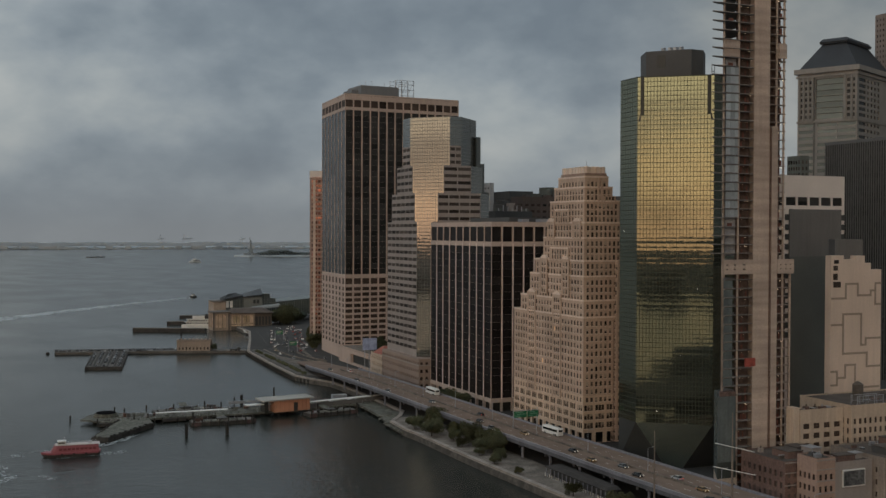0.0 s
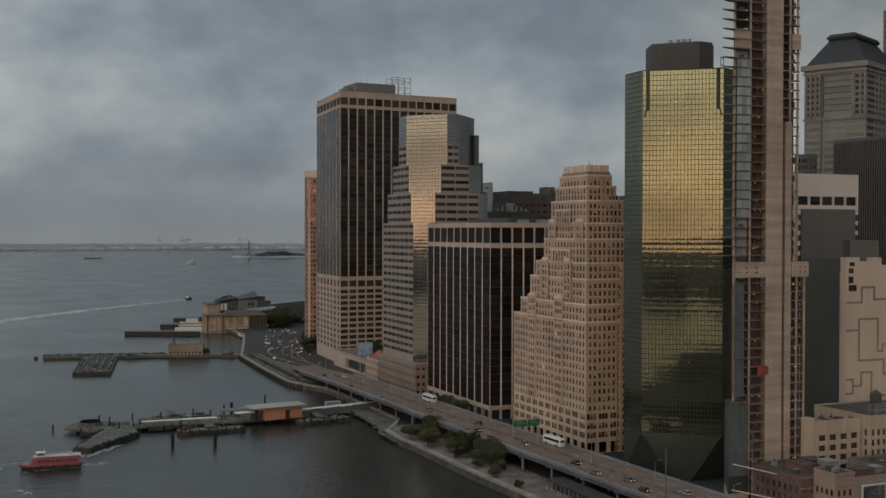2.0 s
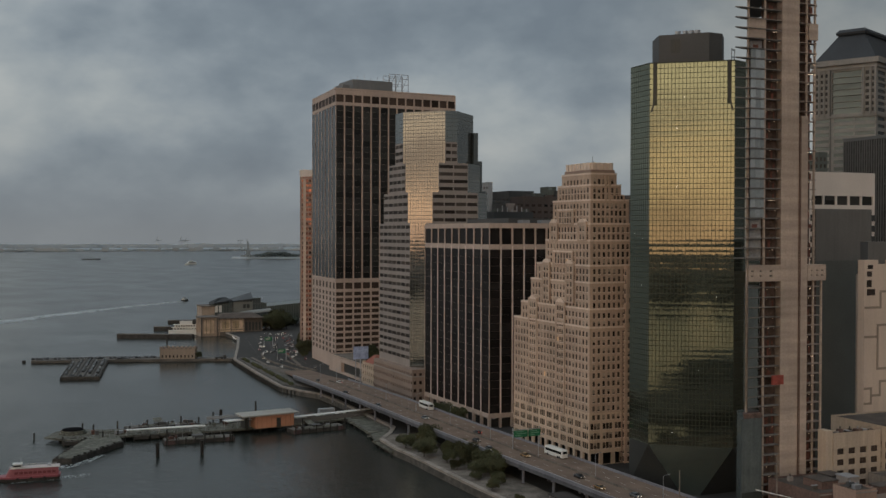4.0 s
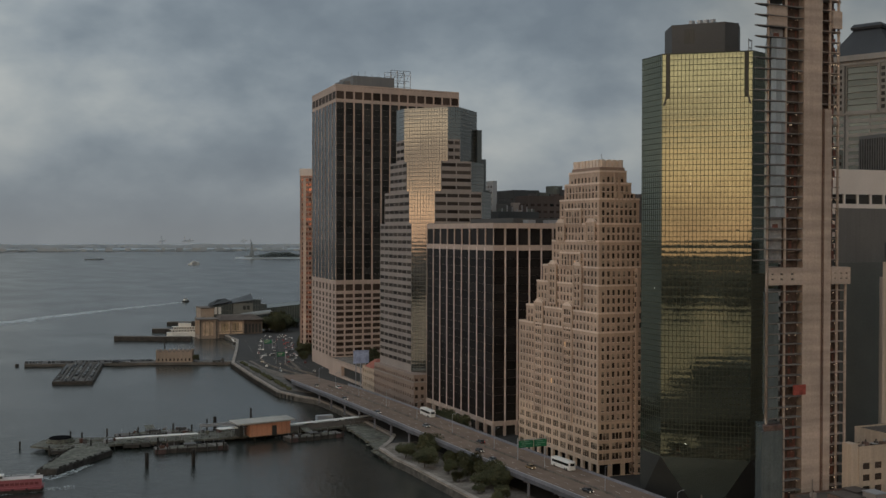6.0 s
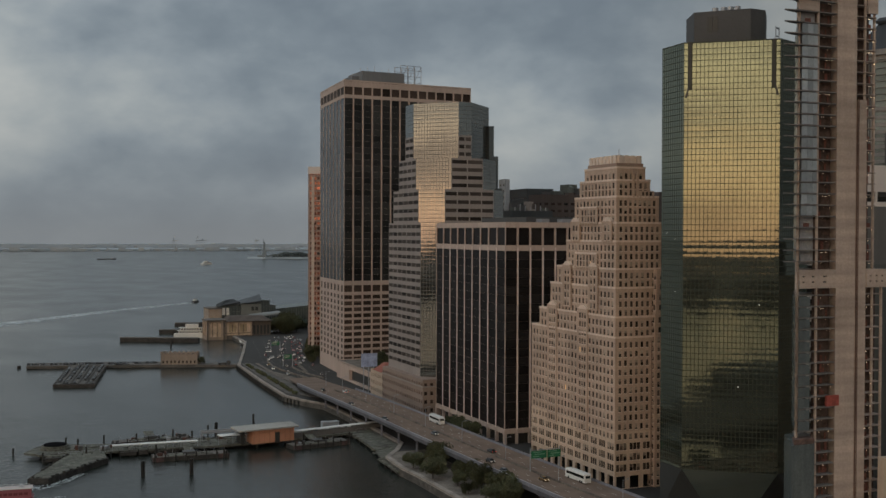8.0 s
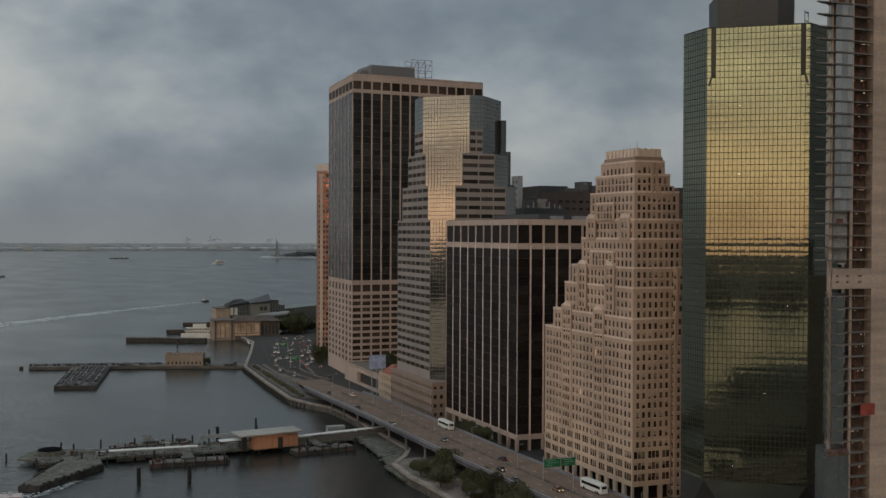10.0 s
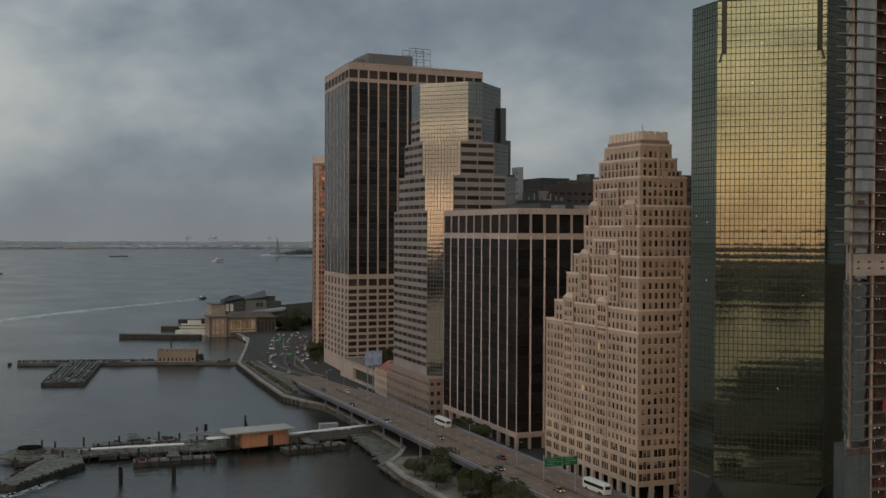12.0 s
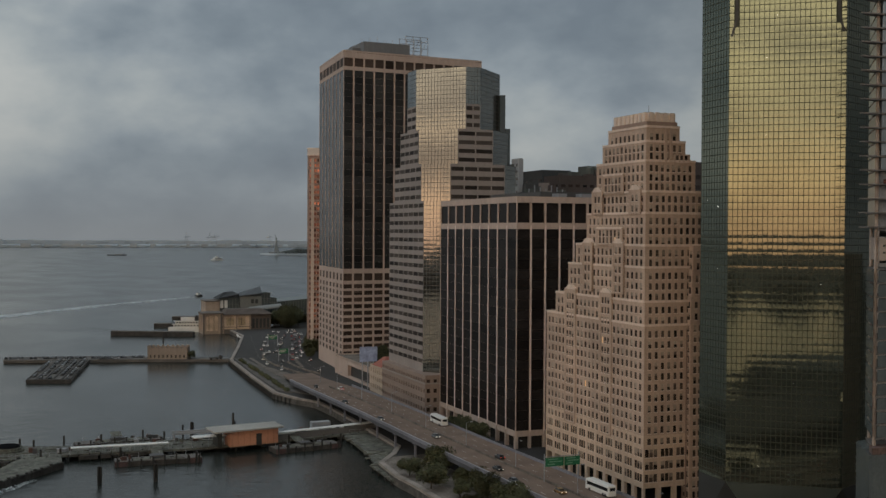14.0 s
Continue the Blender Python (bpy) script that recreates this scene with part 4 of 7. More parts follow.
    part("roof_stair", M().rod((266.8, 354.2, 154), (266.8, 354.2, 160), 0.15).rod((269.2, 355.6, 154), (269.2, 355.6, 160), 0.15).rod((266.8, 354.2, 159.6), (269.2, 355.6, 159.6), 0.25).rod((266.8, 354.2, 157), (269.2, 355.6, 157), 0.2), METAL, b)


mirror_tower()


# ---- unfinished concrete tower ----
def bare_tower():
    b = thing("unfinished_tower", (251, 312, 3), "unfinished raw concrete tower with open floors and red netting", "tower under construction")
    top = 203.0
    core = M()
    core.prism([(249.2, 307.0), (255.9, 307.0), (255.9, 318), (252.0, 318)], 3, top)
    core.prism([(255.95, 307.9), (256.7, 307.9), (256.7, 307.0), (259.6, 307.0), (259.6, 318), (255.95, 318)], 3, 131)
    part("core", core, CONCRETE, b, "tall raw concrete core wall")
    fh = 3.05
    n = int((top - 3) / fh)
    # left slabs use a shaded copy of the slab colour
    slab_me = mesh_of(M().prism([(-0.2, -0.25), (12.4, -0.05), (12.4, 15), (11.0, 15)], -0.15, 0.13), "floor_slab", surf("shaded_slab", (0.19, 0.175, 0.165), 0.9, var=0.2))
    slab_r = mesh_of(M().box(0, 0, -0.1, 6.3, 12, 0.1), "floor_slab", SLAB)
    slab_u = mesh_of(M().box(0, 0, -0.1, 3.4, 12, 0.1), "floor_slab", SLAB)
    # balconies likewise: their shade is put into the colour
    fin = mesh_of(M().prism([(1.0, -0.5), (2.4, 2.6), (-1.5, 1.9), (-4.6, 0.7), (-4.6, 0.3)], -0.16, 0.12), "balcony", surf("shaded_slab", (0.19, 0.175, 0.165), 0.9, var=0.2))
    fin_r = mesh_of(M().prism([(0, 1), (1.8, 2.5), (1.8, 3.0), (0, 3)], -0.12, 0.12), "balcony", SLAB)
    pan = mesh_of(M().prism([(0, 0), (0.1, 0), (9.6, 12.4), (9.5, 12.4)], 0.25, fh - 0.25), "glass_panel", BLUEGLASS)
    pan2 = mesh_of(M().box(0, -0.05, 0.25, 1.82, 0.05, fh - 0.3), "glass_panel", BLUEGLASS)
    LOWGLASS = surf("podium_glass", (0.115, 0.132, 0.132), 0.25, var=0.15, big=0.2, streak=0.15)
    pan_low = mesh_of(M().prism([(0, 0), (0.1, 0), (9.6, 12.4), (9.5, 12.4)], 0.25, fh - 0.25), "glass_panel", LOWGLASS)
    pan2_low = mesh_of(M().box(0, -0.05, 0.25, 1.82, 0.05, fh - 0.3), "glass_panel", LOWGLASS)
    for k in range(n):
        z = 4.5 + k * fh
        if 79.2 < z < 84.8:
            continue
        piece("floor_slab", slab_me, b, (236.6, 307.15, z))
        piece("floor_slab", slab_u if z > 86 else slab_r, b, (259.7, 307.4, z))
        if z > 131:
            piece("floor_slab", slab_u, b, (256.2, 307.4, z))
        if z > 86:
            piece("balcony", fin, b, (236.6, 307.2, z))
            piece("balcony", fin_r, b, (262.9, 306.6, z))
            if z < 150.5:
                piece("glass_panel", pan, b, (237.0, 308.6, z))
                if z > 97:
                    for q in range(3):
                        piece("glass_panel", pan2, b, (237.5 + 1.86 * q, 307.3, z))
        elif 40 < z < 76:
            piece("glass_panel", pan_low, b, (236.3, 308.0, z))
            for q in range(2):
                piece("glass_panel", pan2_low, b, (236.8 + 1.86 * q, 307.0, z))
    # columns, and sheets closing the open floors behind, dark except behind the glass
    for (x, y) in ((237.3, 308.4), (242.9, 307.5), (259.5, 307.9), (247.6, 321), (262.8, 308.0), (262.8, 318)):
        part("column", M().box(x - 0.24, y - 0.3, 3, x + 0.24, y + 0.3, top), CONCRETE, b)
    part("column", M().box(265.6, 307.5, 3, 266.1, 308.1, 80), CONCRETE, b)
    part("back_wall", M().box(243.4, 309.4, 3, 249.1, 309.8, top - 3).box(259.7, 310.2, 3, 263.0, 310.6, top - 3).box(263.1, 310.2, 3, 266.0, 310.6, 80).box(256.1, 310.2, 131, 259.6, 310.6, top - 3), surf("dark_inner_wall", (0.090, 0.062, 0.052), 0.95, var=0.35, big=0.5, fine=1.2), b)
    part("back_wall", M().box(238.6, 309.0, 86, 243.0, 309.2, 154), surf("inner_lining", (0.30, 0.31, 0.33), 0.9, var=0.2, big=0.2), b)
    m = M()
    rnd = random.Random(3)
    for k in range(n):
        z = 4.5 + k * fh
        if 79 < z < 85:
            continue
        for a in (243.7, 244.6, 245.5, 246.5, 247.4):
            if rnd.random() < 0.32:
                m.box(a, 308.9, z + 0.15, a + rnd.uniform(0.3, 1.1), 309.0, z + rnd.uniform(0.9, 2.8))
        if rnd.random() < 0.8:
            xa = rnd.choice((259.8, 260.4, 261.0, 261.4))
            m.box(xa, 308.4, z + 0.15, xa + rnd.uniform(0.4, 1.4), 308.5, z + rnd.uniform(0.8, 2.6))
        if rnd.random() < 0.3:
            m.box(238.5, 307.6, z + 0.15, 240.5, 307.7, z + 1.2)
    part("safety_net", m, NET, b, "torn red safety netting", "stuff")
    # solid mechanical storey; higher up two closed panels between open floors
    for za, zb in ((79.6, 84.6),):
        for xa, xb, back, cols in ((236.5, 249.0, [(249.0, 323)], [(1.0, 2.0), (4.2, 5.2), (8.0, 9.2)]), (259.65, 266.7, [(266.7, 318), (259.65, 318)], [(1.0, 1.7), (3.2, 4.0), (5.2, 6.0)])):
            m = M()
            P = [(xa, 306.6), (xb, 306.6)] + back
            op = []
            for k, (p, q) in enumerate(edges(P)):
                op += facade(m, p, q, za, zb, cols if k == 0 else [], [(za + 1.5, za + 1.9), (za + 3.0, za + 3.4)] if k == 0 else [], 0.4)
            m.poly(*[(*p, zb) for p in P]), m.poly(*[(*p, za) for p in reversed(P)])
            part("concrete_band", m, CONCRETE, b)
            for o in op:
                w = M()
                pane_into(w, o)
                part("slot_window", w, BLACKWALL, b)
    part("concrete_panel", M().box(236.4, 307.2, 154.2, 242.6, 307.6, 160.2), CONCRETE, b)
    part("concrete_panel", M().box(259.7, 306.7, 154.8, 263.0, 307.3, 159.9), CONCRETE, b)
    # hoist rails and the red hoist cage
    m = M()
    for x in (255.95, 256.45):
        m.box(x, 306.6, 3, x + 0.14, 306.75, 131)
    part("hoist_rail", m, surf("rust_rail", (0.13, 0.07, 0.05), 0.9), b)
    part("hoist_cage", M().box(244.9, 305.4, 47.8, 249.2, 305.9, 50.7), surf("red_hoist_paint", (0.30, 0.068, 0.05), 0.6, var=0.25, big=0.5), b, "red hoist cage")
    # glass podium with stone foot
    m = M().prism([(233.4, 305.5), (241.0, 305.5), (247, 320), (243, 320)], 10, 38)
    part("podium_glass", m, LOWGLASS, b)
    part("podium_foot", M().prism([(233.1, 305.2), (241.2, 305.2), (247, 320), (243, 320)], 3, 10), CREAM, b, "tan stone foot")
    part("dark_band", M().prism([(233.3, 305.35), (241.1, 305.35), (247, 320), (243, 320)], 10.01, 15.5), surf("dark_green_glass", (0.040, 0.047, 0.042)), b)
    # dark openings of the foot, laid on as black boxes
    m = M()
    for k in range(4):
        m.box(235.0 + k * 1.45, 305.05, 3.2, 236.1 + k * 1.45, 305.15, 8.0)
    part("podium_door", m, BLACKWALL, b)
    part("scaffold", M().prism([(234.4, 305.7), (241.2, 305.7), (242, 309), (236.6, 309)], 38, 39.4), surf("grimy_boards", (0.12, 0.075, 0.062), 0.9, var=0.4, big=0.5), b)
    lamp = mesh_of(M().box(-0.045, -0.045, -0.04, 0.045, 0.045, 0.04), "work_lamp", BULB)
    for k in range(220):
        z = 4.5 + fh * rnd.randrange(4, n - 3) + fh * 0.8
        x = rnd.choice((rnd.uniform(243.8, 248.5), rnd.uniform(243.8, 248.5), rnd.uniform(259.8, 262.6), rnd.uniform(259.8, 262.6)))
        piece("work_lamp", lamp, b, (x, 307.6, z))


bare_tower()


# ---- unseen opposite bank and pier hall, for the mirror glass to reflect ----
m = M()
m.prism([(-4500, -4800), (2500, -4800), (2500, -1150), (500, -1150), (-150, -760), (-560, -500), (-690, -120), (-800, 330), (-1500, 1500), (-4500, 2500)], -2, 4)
# yards lightened: distance haze is put into their colour
solo("opposite_bank", m, surf("hazed_yards", (0.15, 0.14, 0.125), 0.95, var=0.35, big=0.01, fine=0.08), "flat pale yards on the opposite bank, out of view", "ground", "structure")
m = M()
for k in range(24):
    a0, a1 = radians(195 + k * 4), radians(199 + k * 4)
    m.hexa([(3600 * math.cos(a0), 3600 * math.sin(a0), 2), (4200 * math.cos(a0), 4200 * math.sin(a0), 2), (4200 * math.cos(a1), 4200 * math.sin(a1), 2), (3600 * math.cos(a1), 3600 * math.sin(a1), 2)],
           [(3700 * math.cos(a0), 3700 * math.sin(a0), 44), (4100 * math.cos(a0), 4100 * math.sin(a0), 44), (4100 * math.cos(a1), 4100 * math.sin(a1), 44), (3700 * math.cos(a1), 3700 * math.sin(a1), 44)])
solo("backdrop", m, surf("hazy_ridge", (0.16, 0.15, 0.14), 1.0, var=0.2, big=0.004), "low hazy ridge far behind the opposite bank", "hills", "structure")
rb = random.Random(5)
# wall colour lifted to soften the dark band in the mirror glass
BANKWALL = surf("pale_brick_wall", (0.26, 0.22, 0.18), 0.9, var=0.3, big=0.05)
for k in range(34):
    t = k / 33
    x, y = lerp(420, -900, t) + rb.uniform(-20, 20), lerp(-1130, -270, t) * 1.0 - 30 - rb.uniform(0, 30)
    w, d, h = rb.uniform(22, 42), rb.uniform(20, 40), rb.uniform(10, 32)
    t = thing("bank_warehouse", (x, y, 4), "plain pale brick warehouse on the opposite bank, out of view", "warehouse", "warehouses on the opposite bank")
    part("wall", M().box(x, y, 4, x + w, y + d, 4 + h), BANKWALL, t)
    part("roof", M().box(x - 0.3, y - 0.3, 4 + h, x + w + 0.3, y + d + 0.3, 4.4 + h), ROOF, t)
# second row, added to darken the low panes of the grey mirror corners
for k in range(22):
    t = k / 21
    x, y = lerp(-590, -790, t) - rb.uniform(30, 70), lerp(-480, 360, t) + rb.uniform(-8, 8)
    w, d, h = rb.uniform(28, 46), rb.uniform(30, 44), rb.uniform(16, 34)
    t = thing("bank_warehouse", (x, y, 4), "plain pale brick warehouse on the opposite bank, out of view", "warehouse", "warehouses on the opposite bank")
    part("wall", M().box(x - w, y, 4, x, y + d, 4 + h), BANKWALL, t)
    part("roof", M().box(x - w - 0.3, y - 0.3, 4 + h, x + 0.3, y + d + 0.3, 4.4 + h), ROOF, t)
ph = thing("pier_hall", (70, 30, 0), "long dark hall standing on a pier", "hall")
# the second deck slab is added unseen, to darken low reflections
part("deck", M().box(15, -60, 0.5, 150, 108, 3).box(66, 108.1, 0.5, 138, 236, 3), PIER, ph)
part("wall", M().box(28, -40, 3, 120, 100, 15), surf("hall_cladding", (0.2, 0.19, 0.17), 0.8, var=0.2, streak=0.1), ph)
part("roof", M().prism(rect(27, -41, 121, 101), 15, 19, rect(45, -20, 102, 80)), surf("grey_hall_roof", (0.15, 0.15, 0.145), 0.8, var=0.2), ph)


# ---- simple blocks behind and beside ----
def block(name, P, z1, wallmat, label, n_w=3.6, fh=3.7, w=1.6, h=1.9, z0=3.0, sides=None, limit=60, depth=0.3, winmat=None, cat="building", lead=0.5, wz=None):
    c = (sum(p[0] for p in P) / len(P), sum(p[1] for p in P) / len(P), 3)
    b = thing(name, c, label, cat)
    m, op = M(), []
    for k, (p, q) in enumerate(edges(P)):
        L = (Vector(q) - Vector(p)).length
        if sides is not None and k not in sides:
            facade(m, p, q, z0, z1, [], [], 0.3)
            continue
        n = max(1, round((L - 2 * lead) / n_w))
        za = wz if wz is not None else z0
        nr = max(1, int((z1 - 1.0 - za) / fh))
        op += facade(m, p, q, z0, z1, spans(L, n, min(w, (L - 2 * lead) / n - 0.3), lead), rows_of(za, nr, fh, h, (fh - h) * 0.5), depth)
    part("wall", m, wallmat, b)
    if op:
        windows("window", op, b, winmat or WINDOW, limit)
    part("roof", M().prism([(lerp(p[0], c[0], 0.01), lerp(p[1], c[1], 0.01)) for p in P], z1 - 0.9, z1 - 0.5), ROOF, b)
    return b


# glowing mirror tower by the battery
gb = block("glass_tower", [(253.3, 861.2), (284, 847), (292, 884), (263, 892)], 142.5, surf("rose_mullion", (0.27, 0.205, 0.18), 0.55, var=0.1, metal=0.2), "slim tower whose rose glass glows in the dawn", 2.6, 3.7, 1.9, 2.1, limit=200, depth=0.15, lead=1.2,
           winmat=surf("rose_mirror_glass", (0.12, 0.048, 0.036), 0.16, metal=0.85, var=0.5, big=0.12, fine=0.5, piece=0.95))
part("crown_wall", M().prism([(253.0, 860.8), (284.0, 846.5), (284.6, 848), (253.6, 862.2)], 137.5, 142.8), WHITEWALL, gb)
part("corner_rib", M().prism([(255.4, 859.6), (257.4, 858.7), (257.8, 859.8), (255.8, 860.7)], 3, 135.5), surf("pale_rib", (0.5, 0.42, 0.36), 0.7), gb)

# roofs between the towers
DK = surf("dark_slate_wall", (0.050, 0.055, 0.058), 0.8, var=0.15, streak=0.1)
DK2 = surf("brown_brick_wall", (0.088, 0.070, 0.064), 0.9, var=0.15, streak=0.1)
MOSS = surf("green_grey_cladding", (0.095, 0.105, 0.095), 0.85, var=0.25)
block("office_block", rect(373.0, 740, 393, 770), 124.6, DK, "dark office block behind the waterfront towers", 3, 3.9, 2.2, 1.6, sides=(0, 3), limit=40)
block("office_block", rect(366.0, 704, 430, 724), 119.4, DK2, "brown brick office block behind the waterfront", 5, 4.5, 3.0, 1.6, sides=(0, 3), limit=40)
block("office_block", rect(409, 748, 416, 760), 128.4, MOSS, "small green-grey rooftop block", 4, 3.9, 2.2, 1.6, sides=(0, 3), limit=40)
block("office_block", rect(337.0, 690, 366, 706), 108.4, DK, "dark low block with a crowded roof", 4, 3.9, 2.2, 1.6, sides=(0, 3), limit=40)
block("office_block", rect(340.4, 706, 343.4, 716), 128.8, surf("pale_grey_wall", (0.33, 0.34, 0.35), 0.8, var=0.1), "slim pale grey tower behind the waterfront", 4, 4, 2, 1.5, sides=(3,), limit=20)
block("office_block", rect(300, 470, 345, 520), 112, DK2, "brown block behind the stepped skyscraper", 4, 3.9, 2.2, 1.6, sides=(0, 3), limit=40)
rc = thing("rooftop_units", (380, 705, 118), "cluttered rooftop plant and tanks on a dark block", "rooftop plant")
for k, (x, y, w, h) in enumerate(((369, 706, 4, 1.6), (376, 707, 6, 2.4), (386, 706, 4, 1.4), (394, 707, 3, 4.4), (398, 706, 6, 5.2), (405, 707, 3, 3.0), (412, 706, 5, 2.4))):
    part("roof_unit", M().box(x, y, 118, x + w, y + 5, 119.4 + h), (DARKBOX, MOSS, DK2)[k % 3], rc)
part("water_tank", M().rod((391, 712, 118.4), (391, 712, 124.5), 2.0, n=10).rod((391, 712, 124.5), (391, 712, 126), 2.1, 0.2, 10), MOSS, rc)
for k, (x, y, w, h) in enumerate(((338.5, 692, 5, 2.4), (345, 694, 4, 4.0), (350, 693, 5, 1.6), (356, 695, 3, 5.0), (360, 692, 4, 2.2), (342, 700, 6, 5.5), (353, 701, 5, 6.5))):
    part("roof_unit", M().box(x, y, 107.4, x + w, y + 4, 108 + h), (MOSS, DARKBOX, GREYSTONE, DK2)[k % 4], rc)
for k in range(7):
    part("vent_pipe", M().rod((340 + 3.6 * k, 691.2, 107.4), (340 + 3.6 * k, 691.2, 110.5 + (k * 5) % 3), 0.3, n=6), METAL, rc)


# ---- postmodern tower with a dark hipped roof ----
def hipped_tower():
    BLACKROOF = surf("black_slate_roof", (0.026, 0.029, 0.034), 0.65, var=0.2)
    STONE = surf("pale_green_stone", (0.235, 0.222, 0.205), 0.8, var=0.1, streak=0.1)
    GLASS = surf("pale_green_glass", (0.135, 0.155, 0.145), 0.22, metal=0.55, var=0.15, piece=0.2)
    b = thing("hipped_roof_tower", (575, 612, 3), "pale stone tower with black hipped roof and glass middle", "office tower")
    uf, ur = Vector((0.428, -0.9038)), Vector((0.9038, 0.428))
    A = Vector((536.2, 614.0))
    B, W, D = A + uf * 42, 42.0, 66.0

    def ring(inset, drop=0.0):
        return [tuple(A + uf * (i + drop) + ur * (j + drop)) for i, j in ((inset, inset), (W - inset, inset), (W - inset, D - inset), (inset, D - inset))]

    m, glass, dark = M(), [], []
    sq = [(173.6 + 4.0 * j, 175.9 + 4.0 * j) for j in range(7)]
    low = [(104.0 + 4.55 * j, 106.2 + 4.55 * j) for j in range(15)]
    P = ring(0)
    # the front: ribbons of glass below, columns and a great pane of glass above
    glass += facade(m, P[0], P[1], 3, 171.6, [(0.8, 11.2), (14.4, 27.5), (28.3, 41.2)], low, 0.5)
    glass += facade(m, P[0], P[1], 171.6, 204.8, [(12.9, 32.2)], [(173.0 + 4.0 * j, 176.7 + 4.0 * j) for j in range(7)], 1.2)
    dark += facade(m, P[1], P[2], 3, 171.6, [(3, 16), (18.5, 22), (25, 28.5), (31.5, 35), (38, 41.5)], low, 0.6)
    dark += facade(m, P[1], P[2], 171.6, 204.8, [(3, 16), (18.5, 22), (25, 28.5), (31.5, 35), (38, 41.5)], sq, 0.6)
    facade(m, P[2], P[3], 3, 204.8, [], [], 0.4), facade(m, P[3], P[0], 3, 204.8, [], [], 0.4)
    part("wall", m, STONE, b)
    windows("window", glass, b, GLASS, 200)
    windows("dark_window", dark, b, DARKGLASS, 200)
    nf = Vector((uf.y, -uf.x))

    def at(s_, out):
        return A + uf * s_ + nf * out

    # shadowed slots between columns laid on as dark strips, small windows beside the glass
    for s0, s1 in ((2.2, 3.7), (5.4, 6.9), (8.6, 10.1), (35.0, 37.4), (39.2, 40.8)):
        for z0, z1 in sq:
            part("small_window", M().beam(at(s0, 0.05), at(s1, 0.05), 0.16, z0, z1), DARKGLASS, b)
    part("slot", M().beam(at(11.6, 0.05), at(12.5, 0.05), 0.2, 104, 202), BLACKWALL, b)
    for s_ in (1.2, 4.5, 7.8, 11.0, 33.8, 38.3, 41.4):
        p = at(s_, 0.55)
        part("column", M().rod((p.x, p.y, 171.6), (p.x, p.y, 202.0), 0.75, n=8), STONE, b)
    for z0, z1, out in ((170.6, 172.0, 0.6), (202.0, 203.4, 0.9), (204.8, 208.3, 2.0)):
        part("cornice", M().prism(ring(-out), z0, z1), STONE, b)
    part("roof", M().prism(ring(0.6), 208.3, 226.4, ring(12.5)), BLACKROOF, b)
    part("roof_cap", M().prism(ring(11.3), 226.4, 228.0, ring(10.8)).prism(ring(10.8), 228.0, 230.2, ring(12.6)), BLACKROOF, b)



hipped_tower()
block("ribbed_tower", rect(517.4, 500, 575, 566), 153.2, surf("steel_ribs", (0.12, 0.115, 0.11), 0.5, var=0.08, metal=0.3), "dark ribbed steel and glass tower", 1.9, 3.9, 1.15, 3.8, sides=(0, 3), limit=200, winmat=DARKGLASS, cat="office tower")
block("stone_tower", rect(621, 606, 650, 628), 256, surf("brown_stone", (0.20, 0.165, 0.145), 0.85, var=0.1, streak=0.1), "tall slender brown stone tower", 3.2, 3.9, 1.2, 1.8, sides=(0, 3), limit=60, cat="office tower", z0=3, wz=90)
block("office_block", rect(465.5, 530, 472, 542), 141, surf("green_grey_cladding", (0.095, 0.105, 0.095)), "slim grey block between towers", 2.4, 3.9, 1.5, 2.2, sides=(0, 3), limit=20, wz=100)

# white-capped tower with a blank grey side
wt = thing("white_capped_tower", (328, 365, 3), "white-topped tower with a blank grey side wall", "office tower")
P = rect(312.0, 365, 344.5, 400)
m, op = M(), []
for k, (p, q) in enumerate(edges(P)):
    L = (Vector(q) - Vector(p)).length
    if k == 0:
        op += facade(m, p, q, 3, 118, spans(L, 5, 5.4, 0.6), [(105.4, 108.9)], 0.6)
    elif k == 3:
        op += facade(m, p, q, 3, 118, spans(L, 6, 4.6, 0.6), [(z, z + 2.4) for z in [60 + 4.1 * j for j in range(10)]] + [(105.4, 108.9)], 0.6)
    else:
        facade(m, p, q, 3, 118, [], [], 0.3)
part("wall", m, WHITEWALL, wt)
windows("window", op, wt, DARKGLASS, 100)
part("blank_wall", M().box(314.5, 364.3, 3, 342.3, 365.2, 103.8), GREYWALL, wt, "blank dark grey wall")
for j in range(13):
    for xx in (312.4, 342.5):
        part("edge_window", M().box(xx, 364.6, 50 + 4.1 * j, xx + 1.9, 364.9, 52.4 + 4.1 * j), BLACKWALL, wt)
part("roof", M().prism(rect(312.4, 365.4, 344, 399.6), 117.2, 117.5), ROOF, wt)
part("low_grey_wall", M().box(314.0, 363.8, 3, 342.3, 364.2, 84), surf("green_grey_wall", (0.108, 0.112, 0.104), 0.85, var=0.1), wt)

# pale tower with a line mural on its side
mt = thing("mural_tower", (312, 325, 3), "pale tower with dark angular lines painted on its wall", "apartment tower")
part("wall", M().prism(rect(300.5, 325, 325.6, 328), 3, 79.8).prism(rect(300.5, 325, 320.3, 328), 79.8, 82.4).prism(rect(300.5, 325, 317.2, 328), 82.4, 83.8).prism(rect(300.5, 325, 306.7, 328), 83.8, 85.3).prism(rect(312.8, 325, 317.2, 328), 83.8, 85.2)
     .prism([(302.5, 328), (325.6, 328), (326, 345), (316, 345)], 3, 79.6), MURALW, mt)
part("roof_house", M().prism([(306, 329), (320, 329), (321, 340), (313, 340)], 79.6, 91.5), GREYWALL, mt)


